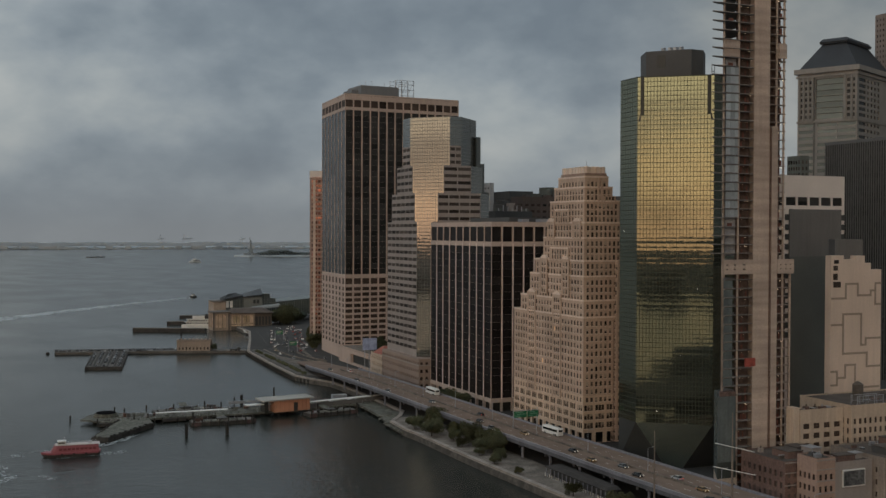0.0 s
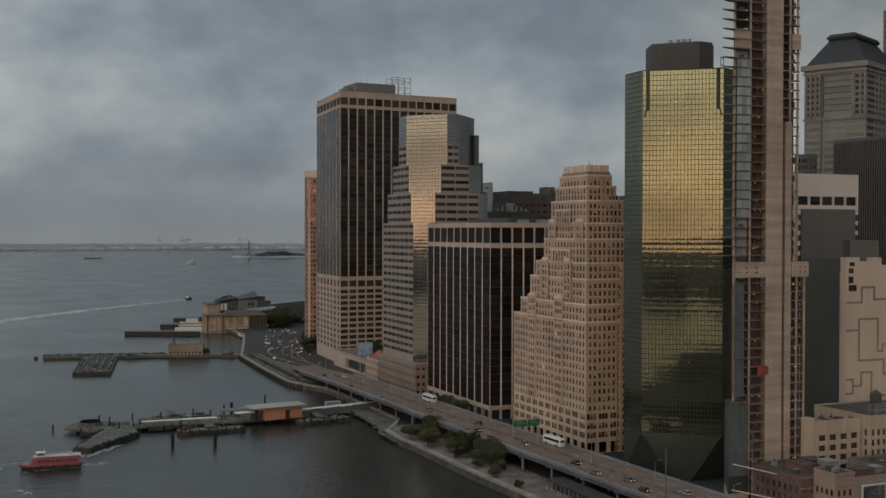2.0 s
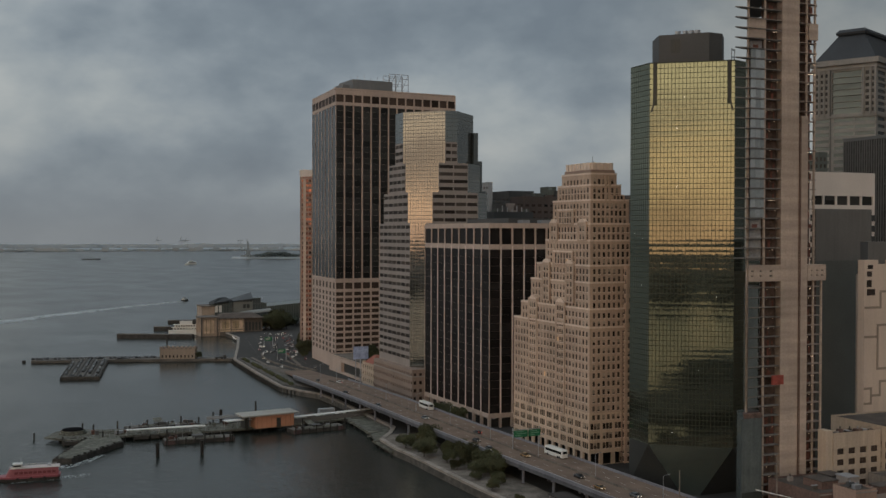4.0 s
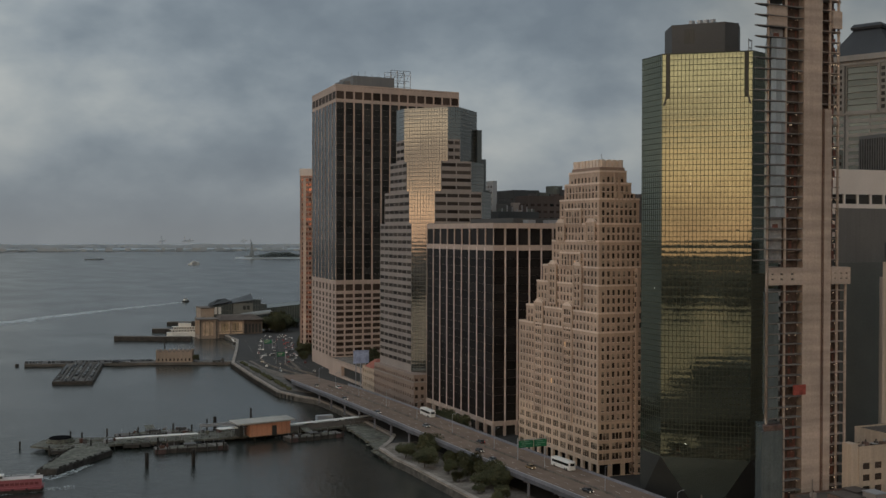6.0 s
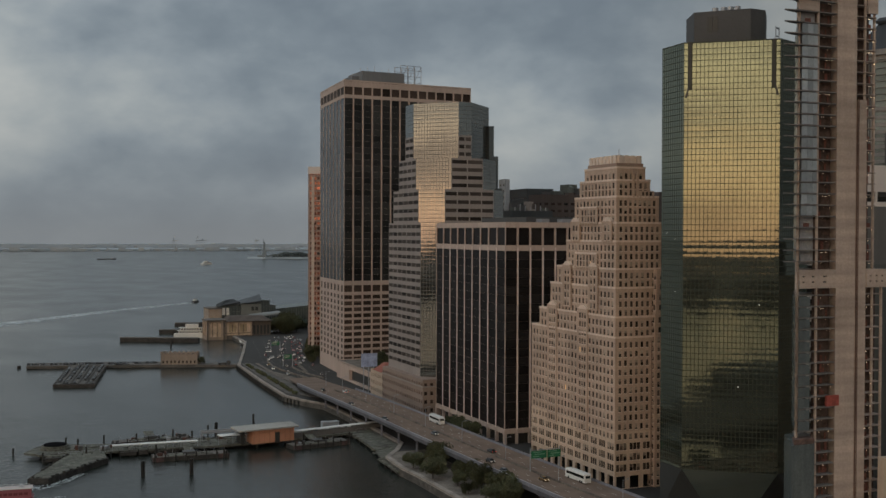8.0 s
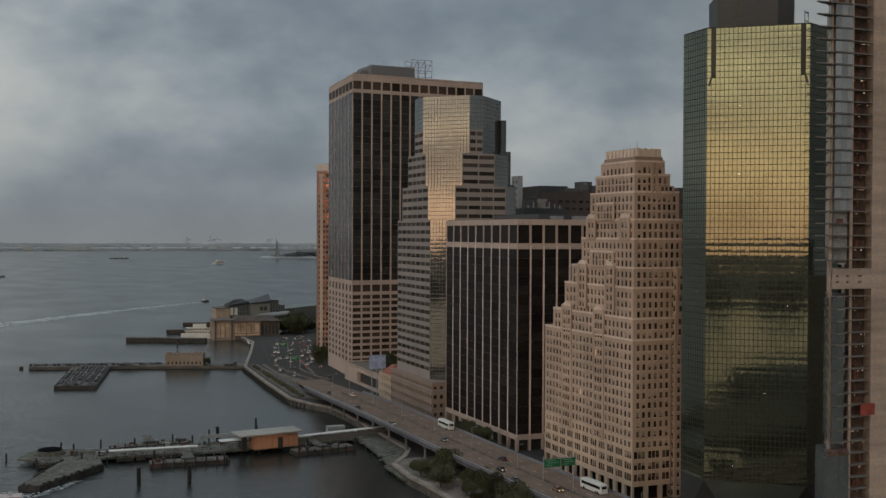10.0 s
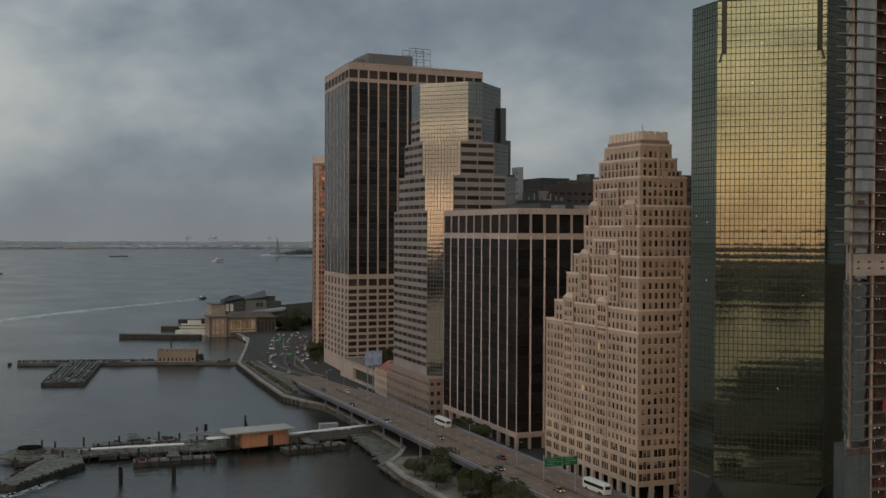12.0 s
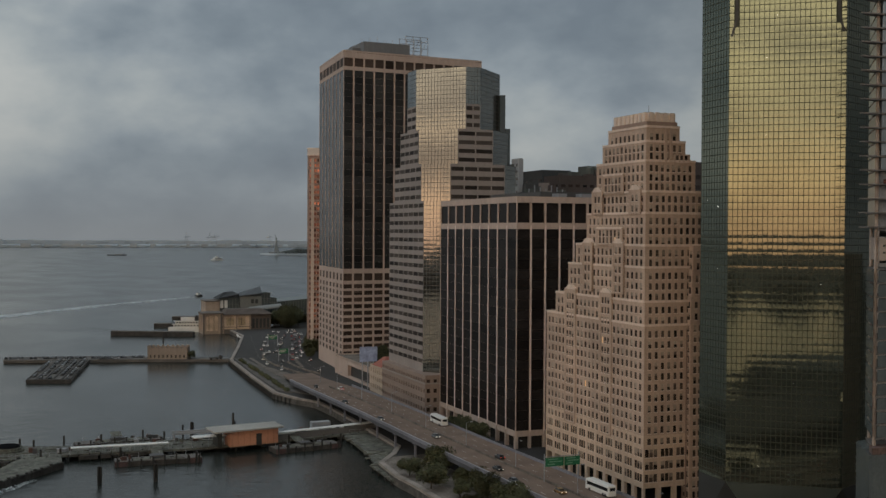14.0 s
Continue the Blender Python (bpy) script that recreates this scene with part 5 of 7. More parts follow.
def line(ax, az, bx, bz):
    w = 0.4
    m = M().box(min(ax, bx) - w, 324.85 if ax == bx else 324.88, min(az, bz) - w, max(ax, bx) + w, 324.99, max(az, bz) + w)
    part("painted_line", m, MURALL, mt)


# each run: x, z of the corners of one painted line
for run in ((301, 68.9, 307.8, 68.9, 307.8, 74.4, 313.8, 74.4, 313.8, 69.9, 320.2, 69.9, 320.2, 71.7, 322.6, 71.7), (325.3, 74.5, 322.6, 74.5, 322.6, 66.4, 325.3, 66.4), (301, 58.8, 306.6, 58.8, 306.6, 62.8, 315.6, 62.8, 315.6, 50.8, 317.9, 50.8, 317.9, 53.3, 325.3, 53.3),
            (306.6, 58.8, 306.6, 47.7, 318.5, 47.7, 318.5, 42.4, 325.2, 42.4), (301, 41.0, 303.8, 41.0, 303.8, 35.8, 301, 35.8), (303.8, 38.5, 307.8, 38.5, 307.8, 43.3, 312.7, 43.3, 312.7, 34.8), (317.7, 34.4, 324.6, 34.4), (306.1, 28.5, 306.1, 31.2, 312.2, 31.2)):
    for j in range(0, len(run) - 2, 2):
        line(*run[j:j + 4])
for xa, xb, za, zb in ((301.9, 304.2, 82.2, 83.6), (301.6, 303.7, 79.6, 81.4), (301.5, 303.6, 76.0, 78.4), (301.6, 305.2, 73.1, 75.3)):
    part("window", M().box(xa, 324.8, za, xb, 324.95, zb), WINDOW, mt)

# low cream buildings and brick warehouses below
lo = block("loft_building", rect(263.8, 299.5, 283.0, 303.8), 32.6, CREAM, "cream stucco loft building with paired windows", 4.7, 3.4, 2.7, 1.9, sides=(0,), limit=60, winmat=surf("brown_loft_window", (0.06, 0.042, 0.034), 0.3, var=0.2, piece=0.4), wz=8)
part("side_wall", M().box(261.2, 299.9, 3, 263.7, 303.6, 33.4), CREAM, lo)
block("loft_building", rect(283.4, 296, 332, 322), 33.6, CREAM, "long cream loft building with rows of windows", 2.4, 3.35, 1.15, 2.0, sides=(0, 3), limit=120, winmat=surf("brown_loft_window", (0.06, 0.042, 0.034)), wz=6)
tank = thing("water_tank", (293, 303, 35), "dark wooden rooftop water tank on steel legs", "water tank")
part("tub", M().rod((293, 303, 35.5), (293, 303, 39.5), 1.9, 1.9, 12).rod((293, 303, 39.5), (293, 303, 40.8), 2.0, 0.2, 12), TIMBER, tank)
for dx, dy in ((-1.3, -1.3), (1.3, -1.3), (1.3, 1.3), (-1.3, 1.3)):
    part("leg", M().rod((293 + dx, 303 + dy, 32.8), (293 + dx, 303 + dy, 35.6), 0.14), METAL, tank)
sf = thing("roof_frame", (291, 298, 35), "pale steel roof frame on a loft building", "roof frame")
m = M()
for x in (287, 291, 295, 299):
    m.rod((x, 297, 32.8), (x, 297, 36.4), 0.12), m.rod((x, 300, 32.8), (x, 300, 36.4), 0.12)
for y in (297, 300):
    m.rod((287, y, 36.4), (299, y, 36.4), 0.12), m.rod((287, y, 34.5), (299, y, 34.5), 0.1)
part("rail", m, METAL, sf)
block("brick_warehouse", rect(241.5, 281, 262, 303), 20.0, BRICK_RED, "old red brick warehouse with small windows", 2.6, 3.6, 1.2, 1.9, sides=(0, 3), limit=80, winmat=surf("dusty_window", (0.075, 0.055, 0.046), 0.4, var=0.4, ior=1.3, piece=0.6))
block("row_house", rect(246, 271.5, 253.5, 280.6), 22.5, surf("rose_brick", (0.36, 0.25, 0.20), 0.9, var=0.15, streak=0.1), "narrow cream row house with rows of windows", 2.3, 3.8, 1.1, 1.9, sides=(0, 3), limit=60)
block("row_house", rect(253.8, 272.5, 270, 281), 20.5, GREYSTONE, "grey stone row building beside the warehouses", 4.5, 4.0, 1.4, 1.9, sides=(3,), limit=40)
block("row_house", rect(270.5, 268, 296, 292), 21.5, surf("dun_render", (0.27, 0.225, 0.19), 0.9, var=0.2, streak=0.15), "dun rendered low building with a flat roof", 6.5, 4.0, 1.0, 1.7, sides=(0, 3), limit=40)
for k, (x, y, w, d, h) in enumerate(((247, 286, 6, 8, 2.5), (255, 284, 4, 5, 3.5), (256, 292, 5, 6, 2.2), (257, 274, 7, 4, 2.2), (266, 276, 3, 3, 2.0), (276, 272, 8, 7, 2.5), (286, 280, 6, 6, 3.5))):
    z = 19.2 if y > 281 and x < 262 else (19.7 if x < 270 else 20.7)
    t = thing("roof_bulkhead", (x, y, z), "small rooftop bulkhead on a low building", "roof bulkhead", "rooftop bulkheads")
    part("wall", M().box(x, y, z, x + w, y + d, z + h), (BRICK_RED, GREYSTONE, DARKBOX)[k % 3], t)
    part("roof", M().box(x - 0.2, y - 0.2, z + h, x + w + 0.2, y + d + 0.2, z + h + 0.25), (ROOF, METAL, ROOF)[k % 3], t)
rc2 = random.Random(15)
for k in range(46):
    x0, x1, y0, y1, z = rc2.choice(((243, 261, 282.5, 301, 19.2), (247, 253, 272.5, 279.5, 21.7), (255, 269, 273.5, 280, 19.7), (272, 294, 269.5, 290, 20.7), (266, 281, 300.3, 303.4, 31.7), (286, 330, 299, 319, 32.8)))
    x, y = rc2.uniform(x0, x1 - 2), rc2.uniform(y0, y1 - 2)
    w, d, h = rc2.uniform(0.5, 2.4), rc2.uniform(0.5, 2.2), rc2.uniform(0.5, 1.7)
    t = thing("roof_unit", (x, y, z), "small rooftop vent unit on a low building", "roof unit", "rooftop vent units")
    part("casing", M().box(x, y, z - 0.1, x + w, y + d, z + h), rc2.choice((METAL, DARKBOX, BRICK_RED, TIMBER, GREYSTONE)), t)
    part("cowl", M().rod((x + w / 2, y + d / 2, z + h), (x + w / 2, y + d / 2, z + h + 0.7), 0.22, n=7) if k % 2 else M().box(x - 0.1, y - 0.1, z + h, x + w + 0.1, y + d + 0.1, z + h + 0.15), METAL if k % 3 else ROOF, t)
for x0, x1, y0, zs in ((241.4, 262.1, 280.9, (7.5, 12.0, 16.0, 19.3)), (245.9, 253.6, 271.4, (7.0, 11.0, 15.0, 18.6, 21.6))):
    for z in zs:
        t = solo("string_course", M().box(x0, y0 - 0.12, z, x1, y0 + 0.05, z + 0.35), CREAM if y0 > 290 else GREYSTONE, "thin stone string course across a low facade", "cornice", "structure")
pb = thing("billboard", (261, 272, 12), "large black and white printed billboard on a wall", "billboard")
part("frame", M().box(257.0, 271.9, 12.2, 266.4, 272.3, 17.8), WHITE, pb)
part("print", M().box(257.4, 271.75, 12.6, 266.0, 271.85, 17.4), surf("dark_print", (0.10, 0.10, 0.10), 0.6, var=0.8, big=0.35, fine=1.2), pb)


# ---- elevated highway ----
EDGE = [(219, 140), (212.5, 220), (207, 281), (204.4, 326), (202.8, 372), (200.8, 412), (199.4, 450), (198.2, 500), (197.2, 551), (195.9, 593), (195.6, 640), (200, 690), (207.5, 740)]
WIDE = [24, 24, 24, 24, 24, 24, 24, 24, 24, 24, 23.5, 21, 18]
DECK = [10.3, 10.3, 10.3, 10.3, 10.3, 10.3, 10.3, 10.3, 10.3, 10.1, 9.2, 6.2, 3.35]


def along(y):
    for (a, b, wa, wb, da, db) in zip(EDGE, EDGE[1:], WIDE, WIDE[1:], DECK, DECK[1:]):
        if a[1] <= y <= b[1]:
            t = (y - a[1]) / (b[1] - a[1])
            return lerp(a[0], b[0], t), lerp(wa, wb, t), lerp(da, db, t)
    return EDGE[-1][0], WIDE[-1], DECK[-1]


def strip(m, y0, y1, off0, off1, lift0, lift1, step=12.0):
    """A ribbon that follows the deck, between two offsets from its river edge."""
    n = max(1, int((y1 - y0) / step))
    st = [along(lerp(y0, y1, k / n)) + (lerp(y0, y1, k / n),) for k in range(n + 1)]
    for (xa, wa, za, ya), (xb, wb, zb, yb) in zip(st, st[1:]):
        p = [(xa + off0, ya), (xa + off1, ya), (xb + off1, yb), (xb + off0, yb)]
        z = [za, za, zb, zb]
        m.hexa([(*q, h + lift0) for q, h in zip(p, z)], [(*q, h + lift1) for q, h in zip(p, z)])


fdr = thing("elevated_highway", (218, 400, 3), "elevated riverside highway on steel girders and columns", "highway", kind="structure")
m = M()
n = 46
st = [along(lerp(140, 740, k / n)) + (lerp(140, 740, k / n),) for k in range(n + 1)]
for (xa, wa, za, ya), (xb, wb, zb, yb) in zip(st, st[1:]):
    p = [(xa + 0.4, ya), (xa + wa - 0.4, ya), (xb + wb - 0.4, yb), (xb + 0.4, yb)]
    z = [za, za, zb, zb]
    m.hexa([(*q, h - 0.35) for q, h in zip(p, z)], [(*q, h) for q, h in zip(p, z)])
part("deck", m, ASPHALT, fdr, "worn brown-grey road deck")
m = M()
strip(m, 140, 690, 0.12, 0.4, -1.6, -0.2)
part("river_girder", m, surf("dark_girder", (0.10, 0.10, 0.112), 0.7, var=0.25, streak=0.25), fdr, "dark edge girder below the parapet")
m = M()
strip(m, 140, 690, 0.0, 0.38, -0.19, 0.85)
part("river_parapet", m, GIRDER, fdr, "blue-grey steel parapet")
m = M()
strip(m, 140, 690, -0.03, 0.45, 0.86, 1.0)
part("parapet_rail", m, METAL, fdr)
m = M()
strip(m, 140, 640, 23.5, 23.9, -1.5, 0.85)
part("land_girder", m, GIRDER, fdr)
m = M()
strip(m, 140, 640, 11.8, 12.1, 0.0, 0.7)
part("median", m, PAVE, fdr, "low concrete median barrier")
for k in range(2):
    m = M()
    strip(m, 140, 640, 6 + 13 * k, 6.5 + 13 * k, -1.4, -0.36)
    part("inner_girder", m, GIRDER, fdr)
m = M()
for y in range(150, 640, 9):
    for off in (4.0, 7.8, 15.8, 19.6):
        x, w, z = along(y)
        x2 = along(y + 3)[0]
        m.hexa([(x + off, y, z + 0.004), (x + off + 0.14, y, z + 0.004), (x2 + off + 0.14, y + 3, z + 0.004), (x2 + off, y + 3, z + 0.004)],
               [(x + off, y, z + 0.012), (x + off + 0.14, y, z + 0.012), (x2 + off + 0.14, y + 3, z + 0.012), (x2 + off, y + 3, z + 0.012)])
part("lane_dashes", m, PAINT, fdr, kind="stuff")
for y in range(160, 640, 21):
    x, w, z = along(y)
    for off in (1.6, 12.0, 22.4):
        part("column", M().box(x + off - 0.35, y - 0.35, 3, x + off + 0.35, y + 0.35, z - 1.5), GIRDER, fdr)
    part("cross_beam", M().box(x + 0.6, y - 0.4, z - 2.2, x + 23.4, y + 0.4, z - 1.42), GIRDER, fdr)
# parapet posts and lamp posts
for y in range(170, 700, 38):
    x, w, z = along(y)
    t = thing("street_lamp", (x + 11.95, y, z), "slim grey highway lamp post with a short arm", "street lamp", "highway lamps")
    part("pole", M().rod((x + 11.95, y, z + 0.7), (x + 11.95, y, z + 8.5), 0.11, 0.07), METAL, t)
    part("arm", M().rod((x + 11.95, y, z + 8.4), (x + 13.6, y, z + 8.8), 0.05), METAL, t)
    part("lantern", M().box(x + 13.4, y - 0.15, z + 8.7, x + 14.2, y + 0.15, z + 8.9), METAL, t)

# small pavilion below the viaduct
pv = thing("pavilion", (197, 330, 3.2), "low dark pavilion with posts on the esplanade", "pavilion")
part("roof", M().prism(rect(197.0, 318, 203.3, 361), 6.3, 6.6).prism(rect(197.3, 318.3, 203.2, 360.7), 6.6, 7.2, rect(199.4, 320, 203.2, 359)), surf("brown_pavilion_roof", (0.036, 0.031, 0.028), 0.85, var=0.25, big=0.2), pv)
part("room", M().box(198.9, 320, 3.26, 202.9, 359, 6.3), BLACKWALL, pv)
for k in range(15):
    part("post", M().box(197.2, 318.4 + k * 2.95, 3.26, 197.5, 318.7 + k * 2.95, 6.3), GIRDER, pv)
for k in range(26):
    part("picket", M().box(196.3, 318.4 + k * 1.62, 3.26, 196.45, 318.75 + k * 1.62, 4.4), PAINT if k % 3 else METAL, pv)
bn = thing("bench", (194, 355, 3.26), "low timber bench facing the river", "bench", "esplanade benches")
part("seat", M().box(-0.3, -1.1, 0.4, 0.3, 1.1, 0.5), TIMBER, bn), part("back", M().box(0.24, -1.1, 0.55, 0.32, 1.1, 0.95), TIMBER, bn)
for y in (-0.9, 0.9):
    part("leg", M().box(-0.25, y - 0.06, 0, 0.3, y + 0.06, 0.4), METAL, bn)
bn.matrix_basis = pose(190.6, 352, 3.26)
for k, (x, y) in enumerate(((189.2, 372), (189.8, 394), (188.2, 404), (188.6, 420), (187.2, 434), (193, 384), (193.8, 400))):
    copy_thing(bn, pose(x, y, 3.26, 0, 0, 8 * k))

# overhead signs
sg = thing("overhead_sign", (218, 412, 10.3), "green overhead direction signs on a steel gantry", "road sign")
part("gantry", M().rod((224.0, 417, 10.3), (224.0, 417, 18.5), 0.18).rod((212.4, 417, 10.3), (212.4, 417, 18.5), 0.18).rod((212.4, 417, 17.6), (224.0, 417, 17.6), 0.14).rod((212.4, 417, 16.2), (224.0, 417, 16.2), 0.14), METAL, sg)
for x0, x1 in ((212.6, 218.6), (219.0, 224.2)):
    pn = part("panel", M().box(x0, 416.4, 14.8, x1, 416.7, 17.4), SIGN, sg)
    m = M()
    for k, (a, b2) in enumerate(((0.1, 0.7), (0.2, 0.9), (0.1, 0.5))):
        m.box(lerp(x0, x1, a), 416.34, 16.8 - k * 0.75, lerp(x0, x1, b2), 416.39, 17.1 - k * 0.75)
    part("text_bar", m, surf("dim_lettering", (0.16, 0.30, 0.22), 0.6, var=0.2), pn, "unreadable pale lettering")

# ramp plaza at grade
plaza = M()
plaza.prism([(206, 735), (230, 735), (246, 850), (300, 1040), (268, 1046), (236, 985), (217, 905), (203, 829)], 3.0, 3.12)
solo("road", plaza, STREET, "wide asphalt approach roads at grade", "road", "structure")
m = M()
for off in (5, 11, 17, 23, 30):
    a, b2, c = (207 + off * 0.8, 740), (208 + off, 830), (232 + off * 1.5, 985)
    for p, q in ((a, b2), (b2, c)):
        for k in range(14):
            s, e = k / 14, k / 14 + 0.03
            m.beam((lerp(p[0], q[0], s), lerp(p[1], q[1], s)), (lerp(p[0], q[0], e), lerp(p[1], q[1], e)), 0.2, 3.124, 3.14)
solo("lane_marking", m, surf("faded_lines", (0.20, 0.19, 0.17), 0.9, var=0.3), "worn white lane dashes", "marking", "structure")
for x0, y0, x1, y1 in ((203.5, 742, 206, 826), (226, 770, 236, 842)):
    m = M().prism([(x0, y0), (x0 + 2.2, y0), (x1 + 2.2, y1), (x1, y1)], 3.0, 3.35)
    solo("traffic_island", m, PAVE, "kerbed concrete strip between the roads", "kerb", "structure")
for x, y, w in ((220.3, 804, 6.5), (233.5, 895, 7)):
    t = thing("overhead_sign", (x, y, 3), "green overhead direction sign on a steel gantry", "road sign")
    part("gantry", M().rod((x, y, 3), (x, y, 11), 0.2).rod((x + w, y, 3), (x + w, y, 11), 0.2).rod((x, y, 9), (x + w, y, 9), 0.15), METAL, t)
    pn = part("panel", M().box(x + 0.5, y - 0.3, 8.0, x + w - 0.5, y - 0.1, 11), SIGN, t)
    part("text_bar", M().box(x + 1.0, y - 0.36, 9.9, x + w - 1.6, y - 0.31, 10.3).box(x + 1.0, y - 0.36, 8.9, x + w - 2.6, y - 0.31, 9.3), PAINT, pn)

# ---- vehicles ----
CARC = [surf("car_black", (0.02, 0.02, 0.022), 0.3, var=0.05), surf("car_silver", (0.32, 0.33, 0.34), 0.3, metal=0.4, var=0.05), surf("car_white", (0.62, 0.61, 0.58), 0.35, var=0.05),
        surf("car_yellow", (0.22, 0.13, 0.05), 0.35, var=0.05), surf("car_red", (0.16, 0.035, 0.035), 0.35, var=0.05), surf("car_grey", (0.10, 0.11, 0.12), 0.3, var=0.05)]
CARN = ["black", "silver", "white", "yellow", "red", "dark grey"]
AUTOGLASS = surf("car_glass", (0.015, 0.017, 0.02), 0.08, var=0.05)


def car(k, lit=True):
    """A saloon car along y, its nose to -y."""
    c = thing("car", (0, 0, 0), CARN[k] + (" saloon car driving on the road" if lit else " saloon car parked on the pier"), "car", "cars on the highway" if lit else "parked cars on the pier")
    m = M()
    m.prism(rect(-0.88, -2.25, 0.88, 2.25), 0.28, 0.62, rect(-0.9, -2.3, 0.9, 2.28))
    m.prism(rect(-0.9, -2.3, 0.9, 2.28), 0.62, 0.92, rect(-0.82, -2.2, 0.82, 2.15))
    m.prism(rect(-0.66, -0.75, 0.66, 1.25), 1.38, 1.46, rect(-0.6, -0.6, 0.6, 1.1))
    part("body", m, CARC[k], c)
    part("glasshouse", M().prism(rect(-0.8, -1.25, 0.8, 1.8), 0.92, 1.38, rect(-0.66, -0.75, 0.66, 1.25)), AUTOGLASS, c)
    for x in (-0.82, 0.82):
        for y in (-1.4, 1.4):
            w = part("wheel", M().rod((x - 0.1, y, 0.33), (x + 0.1, y, 0.33), 0.33, n=10), TYRE, c)
    for x in (-0.62, 0.62):
        part("headlight", M().box(x - 0.17, -2.33, 0.6, x + 0.17, -2.28, 0.76), HEAD if lit else AUTOGLASS, c)
        part("tail_light", M().box(x - 0.17, 2.26, 0.66, x + 0.17, 2.3, 0.82), TAIL if lit else CARC[4], c)
    return c


def bus():
    c = thing("coach", (0, 0, 0), "white touring coach with dark windows on the highway", "coach", "coaches on the highway")
    part("body", M().prism(rect(-1.25, -6.2, 1.25, 6.2), 0.4, 3.1, rect(-1.25, -6.1, 1.25, 6.2)).prism(rect(-1.25, -6.1, 1.25, 6.2), 3.1, 3.45, rect(-1.05, -5.8, 1.05, 5.9)), WHITE, c)
    part("side_window", M().box(-1.28, -5.4, 1.75, -1.251, 5.6, 2.7), AUTOGLASS, c)
    part("side_window", M().box(1.251, -5.4, 1.75, 1.28, 5.6, 2.7), AUTOGLASS, c)
    part("windscreen", M().box(-1.1, -6.26, 1.4, 1.1, -6.19, 2.9), AUTOGLASS, c)
    part("rear_window", M().box(-0.9, 6.201, 1.9, 0.9, 6.23, 2.8), AUTOGLASS, c)
    for x in (-1.12, 1.12):
        for y in (-4.0, 3.2, 4.4):
            part("wheel", M().rod((x - 0.14, y, 0.5), (x + 0.14, y, 0.5), 0.5, n=10), TYRE, c)
    for x in (-0.85, 0.85):
        part("headlight", M().box(x - 0.2, -6.28, 0.75, x + 0.2, -6.21, 0.98), HEAD, c)
    return c


masters = [car(k) for k in range(6)]
parked = [car(k, False) for k in (0, 5, 1)]
rnd = random.Random(12)


def place(ob, y, off, back=False):
    x, w, z = along(y)
    x2 = along(y + 4)[0]
    return copy_thing(ob, pose(x + off, y, z, 0, 0, -math.degrees(math.atan2(x2 - x, 4)) + (180 if back else 0)))


fleet = []
SPOTS = [(583, 3, 0), (536, 2.5, 5), (494, 9.5, 5), (436, 6.3, 0), (419, 3.0, 5), (402, 9.4, 3), (363, 8, 0), (346, 5, 3), (332, 9.5, 5), (318, 5.5, 0),
         (309, 15.5, 1), (292, 12, 3), (452, 15.5, 0), (628, 15.5, 2), (640, 6, 0), (280, 5.0, 0), (265, 17, 2)]
for y, off, k in SPOTS:
    fleet.append(place(masters[k], y, off * 0.92, off > 12.8))
road_cars = [(212, 760, 1), (216, 778, 0), (210, 790, 2), (222, 800, 0), (213, 815, 3), (228, 835, 5), (219, 842, 2), (233, 860, 0), (224, 872, 4), (240, 885, 0), (231, 897, 2), (247, 912, 4), (238, 925, 1),
             (254, 940, 0), (246, 955, 2), (262, 965, 4), (252, 978, 0), (270, 990, 1), (262, 1003, 5), (280, 1012, 0), (232, 750, 0), (240, 800, 4), (246, 845, 2), (258, 900, 4), (268, 935, 0), (278, 975, 1)]
for x, y, k in road_cars:
    fleet.append(copy_thing(masters[k], pose(x, y, 3.13, 0, 0, -14 + rnd.uniform(-5, 5))))
coach = bus()
for y, off in ((398, 19.4),):
    place(coach, y, off, True)
for k, ob in enumerate(masters):
    y = 232 + 9 * k
    x, w, z = along(y)
    ob.matrix_basis = pose(x + 4.5 + 3.6 * (k % 2), y, z, 0, 0, 5)
coach.matrix_basis = pose(along(520)[0] + 20.6, 520, along(520)[2], 0, 0, 180)

# ---- trees ----
def tree(h, r, seed):
    rr = random.Random(seed)
    t = thing("tree", (0, 0, 0), "leafy round-crowned street tree by the esplanade", "tree", "esplanade trees")
    m = M().rod((0, 0, 0), (0.1, 0, h * 0.45), 0.24, 0.15)
    blobs = []
    for k in range(12):
        a, d = rr.uniform(0, 6.28), rr.uniform(0.2, 0.85) * r
        z = h * rr.uniform(0.28, 0.84)
        m.rod((0.1, 0, h * 0.25), (d * math.cos(a), d * math.sin(a), z), 0.1, 0.03, 5)
        blobs.append((d * math.cos(a), d * math.sin(a), z, r * rr.uniform(0.34, 0.55)))
    part("trunk", m, BARK, t)
    m = M()
    for k in range(5200):
        bx, by, bz, br = rr.choice(blobs)
        v = Vector((rr.gauss(0, 1), rr.gauss(0, 1), rr.gauss(0, 0.8)))
        v = v.normalized() * br * rr.uniform(0.55, 1.12)
        c = Vector((bx, by, bz)) + v
        s = rr.uniform(0.12, 0.3)
        d1 = Vector((rr.gauss(0, 1), rr.gauss(0, 1), rr.gauss(0, 1))).normalized() * s
        d2 = d1.orthogonal().normalized() * s
        m.poly(*[tuple(c + q) for q in (d1, d2, -d1, -d2)])
    part("crown", m, LEAF, t, kind="stuff")
    return t


